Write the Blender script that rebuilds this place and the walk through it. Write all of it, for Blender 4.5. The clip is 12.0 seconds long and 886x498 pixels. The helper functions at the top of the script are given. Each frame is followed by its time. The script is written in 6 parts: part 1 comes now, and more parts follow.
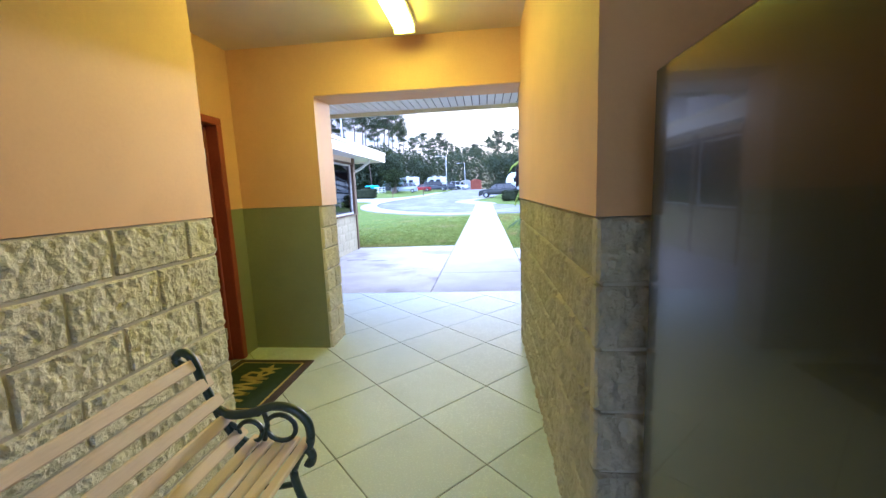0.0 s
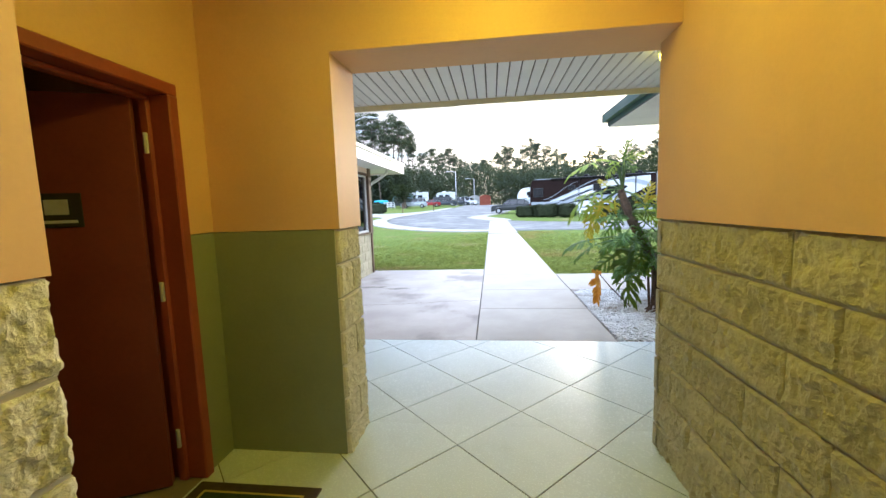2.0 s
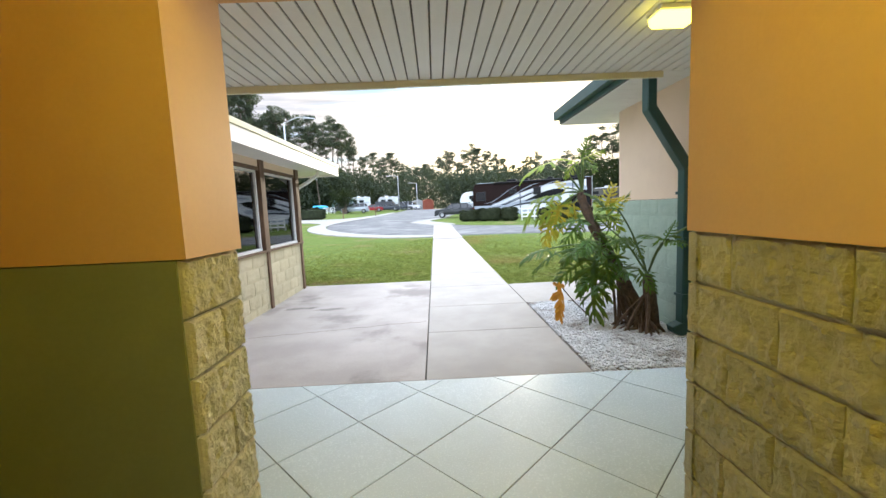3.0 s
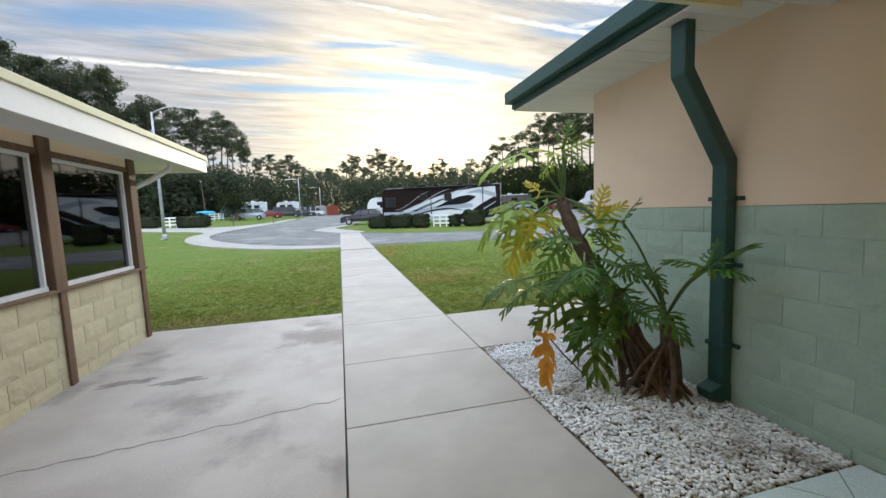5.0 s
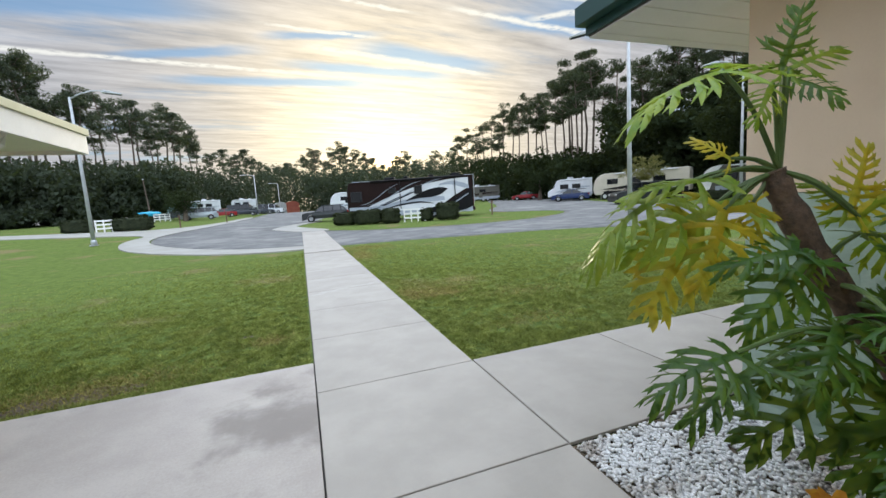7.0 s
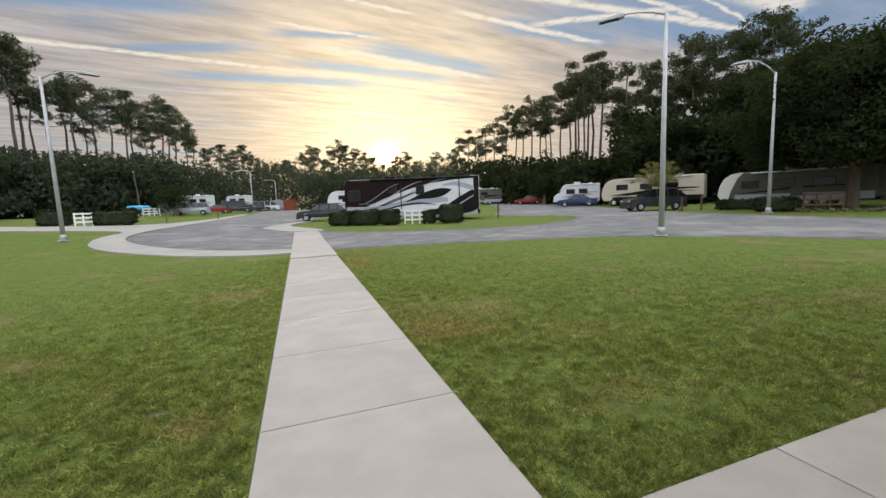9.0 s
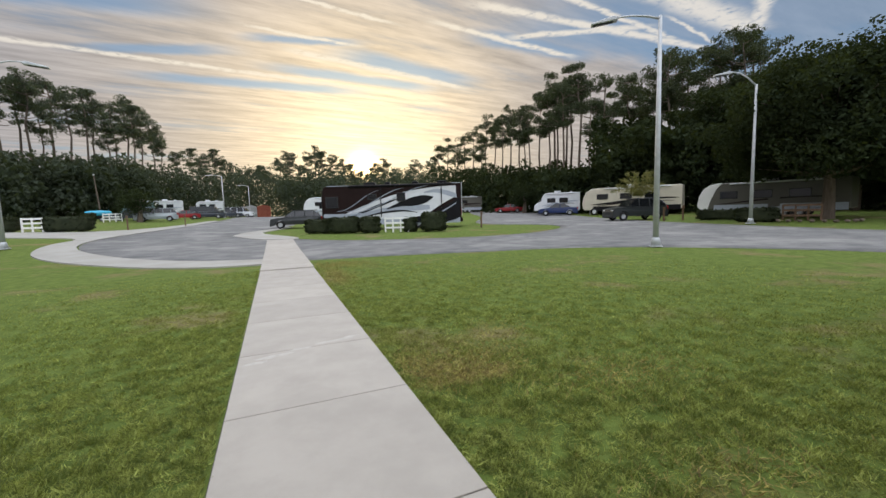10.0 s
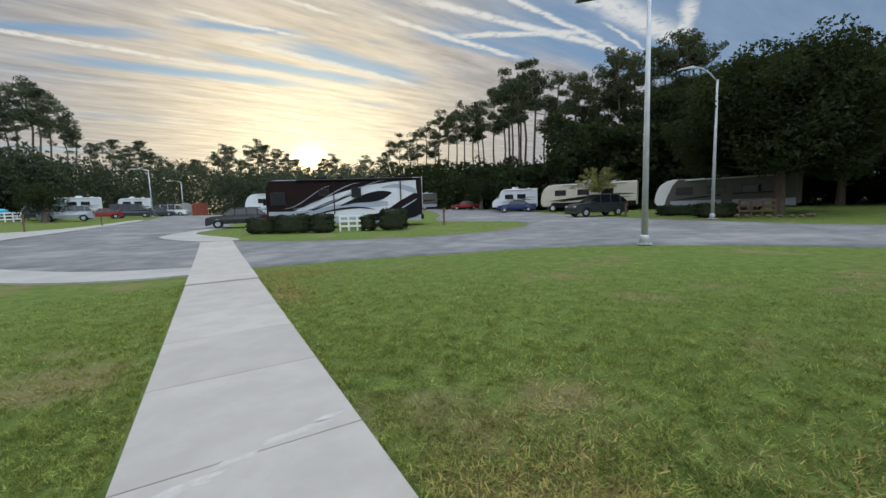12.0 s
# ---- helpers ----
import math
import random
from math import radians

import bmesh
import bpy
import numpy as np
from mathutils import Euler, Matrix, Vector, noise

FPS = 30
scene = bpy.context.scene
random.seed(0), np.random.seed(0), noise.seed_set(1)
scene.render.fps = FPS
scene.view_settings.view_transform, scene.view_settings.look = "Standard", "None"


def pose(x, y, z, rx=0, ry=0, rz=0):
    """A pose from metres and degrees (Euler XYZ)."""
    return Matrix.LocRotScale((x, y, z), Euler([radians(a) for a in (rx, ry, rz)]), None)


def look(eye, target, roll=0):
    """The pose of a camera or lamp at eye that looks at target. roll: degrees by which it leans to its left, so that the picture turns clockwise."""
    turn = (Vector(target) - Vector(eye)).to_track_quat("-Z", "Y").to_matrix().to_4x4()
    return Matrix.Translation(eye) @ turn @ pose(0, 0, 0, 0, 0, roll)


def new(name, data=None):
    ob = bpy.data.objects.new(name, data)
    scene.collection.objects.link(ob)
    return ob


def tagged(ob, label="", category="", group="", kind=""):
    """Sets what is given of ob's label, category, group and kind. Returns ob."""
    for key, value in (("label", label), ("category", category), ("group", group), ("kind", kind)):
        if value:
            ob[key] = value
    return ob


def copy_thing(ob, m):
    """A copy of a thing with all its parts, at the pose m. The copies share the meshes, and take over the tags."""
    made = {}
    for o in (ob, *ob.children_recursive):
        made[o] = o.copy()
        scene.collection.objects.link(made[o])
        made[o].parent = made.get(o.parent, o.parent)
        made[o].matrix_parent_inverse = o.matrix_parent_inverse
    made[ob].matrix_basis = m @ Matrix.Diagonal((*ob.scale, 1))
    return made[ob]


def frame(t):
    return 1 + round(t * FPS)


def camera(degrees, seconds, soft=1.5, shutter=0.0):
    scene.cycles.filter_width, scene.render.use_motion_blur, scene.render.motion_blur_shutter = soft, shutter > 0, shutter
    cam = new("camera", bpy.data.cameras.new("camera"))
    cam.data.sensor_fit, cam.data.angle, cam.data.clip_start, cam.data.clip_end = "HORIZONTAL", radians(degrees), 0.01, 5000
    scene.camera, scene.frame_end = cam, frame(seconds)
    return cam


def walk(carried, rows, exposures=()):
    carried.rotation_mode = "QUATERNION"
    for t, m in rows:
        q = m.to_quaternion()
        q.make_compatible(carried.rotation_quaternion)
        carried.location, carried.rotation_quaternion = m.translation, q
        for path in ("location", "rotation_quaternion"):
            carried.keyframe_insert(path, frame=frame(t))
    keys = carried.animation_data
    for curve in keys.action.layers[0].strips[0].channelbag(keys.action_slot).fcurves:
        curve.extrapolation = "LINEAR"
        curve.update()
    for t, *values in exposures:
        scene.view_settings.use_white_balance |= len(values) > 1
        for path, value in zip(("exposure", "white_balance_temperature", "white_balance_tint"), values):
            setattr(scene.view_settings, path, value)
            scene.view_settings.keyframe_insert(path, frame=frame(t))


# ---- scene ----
cam = camera(96.3, 12.0)
PATH = [
    (0, (0.388, -0.123, 1.426), (0.173, 1.844, 1.135), -2.3),
    (0.5, (0.204, 0.184, 1.413), (-0.128, 2.13, 1.092), -0.9),
    (1, (0.013, 0.464, 1.427), (-0.309, 2.414, 1.122), -0.5),
    (1.5, (-0.072, 0.848, 1.437), (-0.432, 2.8, 1.198), -1.4),
    (2, (-0.219, 1.203, 1.441), (-0.467, 3.176, 1.227), -1.9),
    (2.5, (-0.267, 1.579, 1.437), (-0.405, 3.563, 1.226), -2.4),
    (3, (-0.269, 2.06, 1.46), (-0.236, 4.05, 1.257), -2.5),
    (3.5, (-0.332, 2.458, 1.461), (-0.119, 4.436, 1.256), -2.7),
    (3.7, (-0.359, 2.616, 1.47), (-0.088, 4.588, 1.277), -2.3),
    (5.5, (-0.361, 4.388, 1.514), (0.191, 6.3, 1.308), -3.0),
    (6, (-0.386, 4.89, 1.513), (0.219, 6.784, 1.294), -3.5),
    (6.5, (-0.361, 5.471, 1.533), (0.262, 7.359, 1.312), -3.8),
    (7, (-0.386, 5.956, 1.542), (0.27, 7.83, 1.307), -3.8),
    (9, (-0.036, 7.955, 1.528), (0.632, 9.826, 1.303), -2.2),
    (9.5, (-0.034, 8.473, 1.519), (0.684, 10.329, 1.314), -1.9),
    (10, (0.039, 9.025, 1.533), (0.814, 10.859, 1.343), -1.7),
    (10.5, (0.032, 9.548, 1.521), (0.88, 11.351, 1.343), -1.6),
    (11, (0.162, 10.074, 1.53), (1.063, 11.851, 1.356), -1.6),
    (11.5, (0.203, 10.594, 1.526), (1.158, 12.341, 1.342), -1.7),
    (12, (0.222, 11.128, 1.508), (1.214, 12.851, 1.297), -1.9),
]
walk(cam, [(t, look(eye, target, roll)) for t, eye, target, roll in PATH],
     exposures=((0.0, 2.14, 4650, 22), (1.5, 1.82, 5100, 16), (2.5, 1.76, 5750, 10), (3.7, 1.36, 6050, 12), (5.0, 1.0, 6000, 8), (7.0, 0.82, 6050, 8), (9.0, 0.58, 6800, 13), (10.5, 0.50, 6450, 10), (12.0, 0.40, 6100, 8)))

# ---- light ----
SUN_AZ, SUN_EL = 12.1, 6.3
world = bpy.data.worlds.new("morning_sky")
scene.world = world
world.use_nodes = True


class Tree:
    """Short hand for building node trees."""

    def __init__(self, tree):
        self.t = tree
        tree.nodes.clear()

    def n(self, kind, **settings):
        node = self.t.nodes.new(kind)
        for key, value in settings.items():
            if key == "op":
                node.operation = value
            elif key == "blend":
                node.blend_type = value
                node.data_type = "RGBA"
            elif key == "sky":
                node.sky_type = value
        return node

    def put(self, socket, value):
        if isinstance(value, bpy.types.NodeSocket):
            self.t.links.new(value, socket)
        else:
            socket.default_value = value

    def math(self, op, a, b=0.0, c=None, clamp=False):
        node = self.n("ShaderNodeMath", op=op)
        node.use_clamp = clamp
        self.put(node.inputs[0], a)
        self.put(node.inputs[1], b)
        if c is not None:
            self.put(node.inputs[2], c)
        return node.outputs[0]

    def mix(self, f, a, b, blend="MIX"):
        node = self.n("ShaderNodeMix", blend=blend)
        self.put(node.inputs[0], f)
        self.put(node.inputs[6], a)
        self.put(node.inputs[7], b)
        return node.outputs[2]

    def ramp(self, f, lo, hi):
        node = self.n("ShaderNodeMapRange")
        node.interpolation_type = "SMOOTHSTEP"
        self.put(node.inputs[0], f)
        node.inputs[1].default_value, node.inputs[2].default_value = lo, hi
        return node.outputs[0]

    def noise(self, vec, scale, detail=4.0, rough=0.55, stretch=None):
        if stretch:
            m = self.n("ShaderNodeMapping")
            self.put(m.inputs[0], vec)
            m.inputs[3].default_value = stretch
            vec = m.outputs[0]
        node = self.n("ShaderNodeTexNoise")
        self.put(node.inputs["Vector"], vec)
        node.inputs["Scale"].default_value = scale
        node.inputs["Detail"].default_value = detail
        node.inputs["Roughness"].default_value = rough
        return node.outputs[0]


def rgb(*c):
    return (*c, 1.0) if len(c) == 3 else (c[0], c[0], c[0], 1.0)


def build_sky():
    w = Tree(world.node_tree)
    co = w.n("ShaderNodeTexCoord").outputs["Generated"]
    sky = w.n("ShaderNodeTexSky", sky="NISHITA")
    sky.sun_disc = False
    sky.sun_elevation, sky.sun_rotation = radians(SUN_EL), radians(SUN_AZ)
    sky.air_density, sky.dust_density, sky.ozone_density = 1.0, 1.2, 1.5
    sep = w.n("ShaderNodeSeparateXYZ")
    w.put(sep.inputs[0], co)
    x, y, z = sep.outputs
    up = w.math("MAXIMUM", z, 0.03)
    px, py = w.math("DIVIDE", x, up), w.math("DIVIDE", y, up)
    flat = w.n("ShaderNodeCombineXYZ")
    w.put(flat.inputs[0], px)
    w.put(flat.inputs[1], py)
    plane = flat.outputs[0]
    # how near a direction is to the sun
    sx, sy = math.sin(radians(SUN_AZ)), math.cos(radians(SUN_AZ))
    ce, se = math.cos(radians(SUN_EL)), math.sin(radians(SUN_EL))
    near = w.math("ADD", w.math("ADD", w.math("MULTIPLY", x, sx * ce), w.math("MULTIPLY", y, sy * ce)), w.math("MULTIPLY", z, se))
    near = w.math("MAXIMUM", near, 0.0)
    glow_wide = w.math("POWER", near, 9.0)
    glow = w.math("POWER", near, 30.0)
    core = w.math("POWER", near, 3000.0)
    # cloud sheets drawn out along the wind
    turn = w.n("ShaderNodeMapping")
    w.put(turn.inputs[0], plane)
    turn.inputs[2].default_value = (0, 0, radians(-9))
    sheet = w.noise(turn.outputs[0], 0.8, 6.0, 0.55, (0.50, 1.35, 1.0))
    fine = w.noise(turn.outputs[0], 2.6, 8.0, 0.66, (0.55, 2.4, 1.0))
    puff = w.noise(plane, 16.0, 5.0, 0.6)
    cover = w.math("ADD", w.math("MULTIPLY", sheet, 0.72), w.math("MULTIPLY", fine, 0.28))
    cover = w.math("ADD", cover, w.math("MULTIPLY", glow_wide, 0.04))
    cover = w.ramp(cover, 0.26, 0.50)
    warp = w.math("MULTIPLY", w.math("SUBTRACT", w.noise(plane, 5.0, 5.0, 0.6), 0.5), 0.09)

    def band(ax, ay, bx, by, half, soft, tip):
        """How far a direction lies within a straight streak of the sky, from 0 to 1."""
        length = math.hypot(bx - ax, by - ay)
        ux, uy = (bx - ax) / length, (by - ay) / length
        dx, dy = w.math("SUBTRACT", px, ax), w.math("SUBTRACT", py, ay)
        along = w.math("ADD", w.math("MULTIPLY", dx, ux), w.math("MULTIPLY", dy, uy))
        side = w.math("ABSOLUTE", w.math("ADD", w.math("SUBTRACT", w.math("MULTIPLY", dx, -uy), w.math("MULTIPLY", dy, -ux)), warp))
        body = w.math("SUBTRACT", 1.0, w.ramp(side, half * (1 - soft), half * (1 + soft)))
        return w.math("MULTIPLY", body, w.math("MULTIPLY", w.ramp(along, -tip, tip), w.math("SUBTRACT", 1.0, w.ramp(along, length - tip, length + tip))))

    # blue gaps between the cloud sheets
    gaps = ((-0.75, 3.44, 0.66, 3.38, 0.10, 0.30), (0.08, 3.00, 1.22, 3.12, 0.09, 0.25), (0.48, 2.62, 1.46, 2.88, 0.12, 0.25),
            (1.15, 2.10, 2.02, 2.15, 0.10, 0.20), (-0.05, 2.55, 0.50, 2.44, 0.05, 0.15), (-0.95, 3.00, -0.25, 2.80, 0.07, 0.25),
            (-1.40, 2.42, -0.35, 2.28, 0.13, 0.30))
    gap = 0.0
    for row in gaps:
        gap = w.math("MAXIMUM", gap, band(*row[:5], 0.65, row[5]))
    # the sky clears towards one side
    open_side = w.math("MULTIPLY", w.ramp(w.math("ADD", px, w.math("MULTIPLY", warp, 4.0)), 0.9, 1.7), w.math("SUBTRACT", 1.0, w.ramp(w.math("ADD", py, w.math("MULTIPLY", warp, 3.0)), 1.95, 2.25)))
    gap = w.math("MAXIMUM", gap, w.math("MULTIPLY", open_side, 0.85))
    cover = w.math("MULTIPLY", cover, w.math("SUBTRACT", 1.0, w.math("MULTIPLY", gap, 0.80)))
    # vapour trails: start, end, half width
    trails = ((-1.6, 2.95, 0.80, 3.29, 0.036), (-0.06, 2.40, 0.52, 2.48, 0.018), (0.15, 2.66, 1.49, 3.02, 0.040), (0.10, 2.02, 0.65, 2.13, 0.016),
              (0.85, 2.04, 1.89, 2.19, 0.026), (0.96, 1.80, 2.67, 1.79, 0.034), (1.25, 1.58, 2.30, 1.76, 0.020), (2.03, 1.57, 2.58, 1.70, 0.012),
              (1.66, 1.40, 2.66, 1.51, 0.075), (2.18, 1.20, 2.68, 1.52, 0.035), (1.34, 2.07, 2.00, 1.70, 0.030))
    streaks = 0.0
    for ax, ay, bx, by, half in trails:
        streaks = w.math("MAXIMUM", streaks, band(ax, ay, bx, by, half, 0.75, 0.12))
    streaks = w.math("MULTIPLY", streaks, w.ramp(puff, 0.22, 0.52))
    # colours of cloud and clear sky
    high = w.math("MAXIMUM", w.ramp(z, 0.52, 0.88), w.math("MULTIPLY", w.ramp(w.math("MULTIPLY", y, -1.0), 0.0, 0.7), w.ramp(z, 0.1, 0.5)))
    cover = w.math("MAXIMUM", cover, w.math("MULTIPLY", high, 0.85))
    cool = w.mix(glow_wide, rgb(0.34, 0.34, 0.36), rgb(0.60, 0.50, 0.37))
    cool = w.mix(high, cool, rgb(1.9, 2.05, 2.3))
    lit = w.mix(glow, cool, rgb(1.35, 1.08, 0.68))
    vary = w.n("ShaderNodeHueSaturation")
    w.put(vary.inputs["Color"], lit)
    w.put(vary.inputs["Value"], w.math("ADD", 0.35, w.math("MULTIPLY", fine, 1.30)))
    lit = vary.outputs[0]
    blue = w.n("ShaderNodeMix", blend="MULTIPLY")
    blue.inputs[0].default_value = 1.0
    w.put(blue.inputs[6], sky.outputs[0])
    blue.inputs[7].default_value = rgb(SKY_GAIN * 0.7, SKY_GAIN, SKY_GAIN * 1.3)
    clear = w.mix(1.0, blue.outputs[2], rgb(0.10, 0.165, 0.26), "ADD")
    col = w.mix(cover, clear, lit)
    trail_light = w.mix(glow_wide, rgb(0.66, 0.64, 0.60), rgb(0.98, 0.86, 0.64))
    col = w.mix(w.math("MULTIPLY", streaks, 0.9), col, trail_light)
    col = w.mix(core, col, rgb(9.0, 6.5, 3.2))
    # below the horizon: dull ground
    col = w.mix(w.ramp(z, -0.06, 0.0), rgb(0.05, 0.055, 0.05), col)
    back = w.n("ShaderNodeBackground")
    w.put(back.inputs[0], col)
    back.inputs[1].default_value = SKY_STRENGTH
    out = w.n("ShaderNodeOutputWorld")
    w.put(out.inputs[0], back.outputs[0])


SKY_GAIN, SKY_STRENGTH = 0.045, 0.80
build_sky()
sun = new("sun", bpy.data.lights.new("sun", "SUN"))
sun.data.energy, sun.data.angle, sun.data.color = 0.9, radians(3.0), (1.0, 0.82, 0.58)
sun.matrix_world = look((0, 0, 40), (-40 * math.sin(radians(SUN_AZ)) * math.cos(radians(SUN_EL)),
                                     -40 * math.cos(radians(SUN_AZ)) * math.cos(radians(SUN_EL)), 40 - 40 * math.sin(radians(SUN_EL))))

# ---- materials ----


def surf(name, a, b, scale=6.0, rough=0.8, grain=40.0, bump=0.15, deep=0.004, metal=0.0, dirt=None, dirt_scale=0.8, dirt_lo=0.52, dirt_hi=0.75,
         by_piece=0.0, coat=0.0, spec=0.5, thin=0.0, rough_var=0.12, stretch=None, by_blade=0.0):
    """A surface with two colours mixed by soft noise, fine grain, optional stains and relief."""
    m = bpy.data.materials.new(name)
    m.use_nodes = True
    w = Tree(m.node_tree)
    co = w.n("ShaderNodeTexCoord").outputs["Object"]
    info = w.n("ShaderNodeObjectInfo")
    if by_piece:
        add = w.n("ShaderNodeVectorMath", op="ADD")
        w.put(add.inputs[0], co)
        comb = w.n("ShaderNodeCombineXYZ")
        w.put(comb.inputs[0], w.math("MULTIPLY", info.outputs["Random"], 37.0))
        w.put(comb.inputs[2], w.math("MULTIPLY", info.outputs["Random"], 11.0))
        w.put(add.inputs[1], comb.outputs[0])
        co = add.outputs[0]
    soft = w.noise(co, scale, 5.0, 0.6, stretch)
    fine = w.noise(co, grain, 6.0, 0.65, stretch)
    f = w.ramp(w.math("ADD", w.math("MULTIPLY", soft, 0.65), w.math("MULTIPLY", fine, 0.35)), 0.36, 0.64)
    col = w.mix(f, rgb(*a), rgb(*b))
    if dirt:
        d = w.ramp(w.noise(co, dirt_scale, 6.0, 0.62), dirt_lo, dirt_hi)
        col = w.mix(w.math("MULTIPLY", d, dirt[3] if len(dirt) > 3 else 0.7), col, rgb(*dirt[:3]))
    if by_piece:
        v = w.math("ADD", 1.0 - by_piece, w.math("MULTIPLY", info.outputs["Random"], 2 * by_piece))
        hsv = w.n("ShaderNodeHueSaturation")
        w.put(hsv.inputs["Value"], v)
        w.put(hsv.inputs["Color"], col)
        col = hsv.outputs[0]
    if by_blade:
        v = w.math("ADD", 1.0 - by_blade, w.math("MULTIPLY", w.n("ShaderNodeNewGeometry").outputs["Random Per Island"], 2 * by_blade))
        hsv = w.n("ShaderNodeHueSaturation")
        w.put(hsv.inputs["Value"], v)
        w.put(hsv.inputs["Color"], col)
        col = hsv.outputs[0]
    p = w.n("ShaderNodeBsdfPrincipled")
    w.put(p.inputs["Base Color"], col)
    w.put(p.inputs["Roughness"], w.math("ADD", rough - rough_var / 2, w.math("MULTIPLY", fine, rough_var), clamp=True))
    p.inputs["Metallic"].default_value = metal
    p.inputs["Coat Weight"].default_value = coat
    p.inputs["Specular IOR Level"].default_value = spec
    if bump:
        bm_ = w.n("ShaderNodeBump")
        bm_.inputs["Strength"].default_value = bump
        bm_.inputs["Distance"].default_value = deep
        w.put(bm_.inputs["Height"], fine)
        w.put(p.inputs["Normal"], bm_.outputs[0])
    last = p.outputs[0]
    if thin:
        tr = w.n("ShaderNodeBsdfTranslucent")
        w.put(tr.inputs[0], w.mix(0.5, col, rgb(0.35, 0.42, 0.05)))
        mx = w.n("ShaderNodeMixShader")
        mx.inputs[0].default_value = thin
        w.put(mx.inputs[1], last)
        w.put(mx.inputs[2], tr.outputs[0])
        last = mx.outputs[0]
    out = w.n("ShaderNodeOutputMaterial")
    w.put(out.inputs[0], last)
    return m


def glow_mat(name, colour, strength):
    m = bpy.data.materials.new(name)
    m.use_nodes = True
    w = Tree(m.node_tree)
    e = w.n("ShaderNodeEmission")
    e.inputs[0].default_value, e.inputs[1].default_value = rgb(*colour), strength
    w.put(w.n("ShaderNodeOutputMaterial").inputs[0], e.outputs[0])
    return m


def glass_mat(name, tint, rough=0.03, alpha=0.5):
    """Dark glazing: mirror-like face over a tinted see-through body."""
    m = bpy.data.materials.new(name)
    m.use_nodes = True
    w = Tree(m.node_tree)
    fr = w.n("ShaderNodeFresnel")
    fr.inputs[0].default_value = 1.5
    gl = w.n("ShaderNodeBsdfGlossy")
    gl.inputs["Roughness"].default_value = rough
    tr = w.n("ShaderNodeBsdfTransparent")
    tr.inputs[0].default_value = rgb(*tint)
    mx = w.n("ShaderNodeMixShader")
    w.put(mx.inputs[0], w.math("ADD", fr.outputs[0], 0.06))
    w.put(mx.inputs[1], tr.outputs[0])
    w.put(mx.inputs[2], gl.outputs[0])
    w.put(w.n("ShaderNodeOutputMaterial").inputs[0], mx.outputs[0])
    return m


M = {}
M["plaster"] = surf("peach_yellow_plaster", (0.66, 0.39, 0.16), (0.70, 0.43, 0.18), 1.5, 0.62, 60, 0.10, 0.002, dirt=(0.55, 0.33, 0.13, 0.35), dirt_scale=1.7)
M["cream"] = surf("cream_wall_paint", (0.78, 0.61, 0.445), (0.82, 0.65, 0.48), 1.2, 0.75, 70, 0.12, 0.002, dirt=(0.62, 0.47, 0.33, 0.3), dirt_scale=0.9)
M["green_wall"] = surf("olive_green_wall_paint", (0.22, 0.24, 0.12), (0.25, 0.27, 0.14), 2.0, 0.5, 50, 0.10, 0.002, dirt=(0.19, 0.20, 0.10, 0.4), dirt_scale=1.5)
# left blocks toned paler, right ones darker: uneven light put into the colour
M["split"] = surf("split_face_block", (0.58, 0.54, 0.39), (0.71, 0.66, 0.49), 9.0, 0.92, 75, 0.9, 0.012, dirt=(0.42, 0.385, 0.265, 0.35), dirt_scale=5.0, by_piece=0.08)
M["split_soft"] = surf("dimmed_worn_split_block", (0.40, 0.37, 0.26), (0.53, 0.49, 0.36), 5.0, 0.9, 45, 0.7, 0.016, dirt=(0.33, 0.305, 0.21, 0.3), dirt_scale=4.0, by_piece=0.10)
M["mortar"] = surf("block_mortar", (0.45, 0.425, 0.32), (0.53, 0.50, 0.39), 8.0, 0.95, 90, 0.3, 0.003)
M["green_block"] = surf("sage_green_block_paint", (0.34, 0.44, 0.36), (0.41, 0.51, 0.42), 3.0, 0.6, 45, 0.45, 0.008, dirt=(0.29, 0.38, 0.30, 0.45), dirt_scale=2.5, by_piece=0.05)
M["tan_block"] = surf("tan_block_paint", (0.52, 0.45, 0.28), (0.58, 0.51, 0.33), 4.0, 0.85, 45, 0.4, 0.006, dirt=(0.42, 0.36, 0.22, 0.5), dirt_scale=2.5, by_piece=0.06)
M["tile"] = surf("pale_green_floor_tile", (0.56, 0.63, 0.635), (0.60, 0.67, 0.675), 2.0, 0.26, 90, 0.05, 0.0008, dirt=(0.46, 0.52, 0.49, 0.45), dirt_scale=1.6, by_piece=0.03, rough_var=0.2)
M["grout"] = surf("dark_floor_joint", (0.13, 0.14, 0.13), (0.19, 0.20, 0.18), 10, 0.9)
M["concrete"] = surf("walk_concrete", (0.335, 0.305, 0.265), (0.390, 0.355, 0.31), 2.4, 0.82, 220, 0.5, 0.003, dirt=(0.31, 0.28, 0.245, 0.4), dirt_scale=0.9, dirt_lo=0.48, dirt_hi=0.70, by_piece=0.05)
M["patio"] = surf("stained_forecourt_concrete", (0.345, 0.305, 0.27), (0.44, 0.395, 0.35), 1.3, 0.80, 60, 0.25, 0.003, dirt=(0.19, 0.165, 0.145, 0.75), dirt_scale=0.75, dirt_lo=0.505, dirt_hi=0.65)
M["scuff"] = surf("pale_worn_concrete", (0.38, 0.35, 0.31), (0.47, 0.44, 0.40), 14.0, 0.85, 90, 0.3, 0.003)
M["stain"] = surf("damp_concrete_stain", (0.17, 0.15, 0.13), (0.25, 0.225, 0.20), 7.0, 0.75, 80, 0.25, 0.003)
M["joint"] = surf("joint_shadow", (0.06, 0.055, 0.05), (0.09, 0.085, 0.07), 12, 0.95)
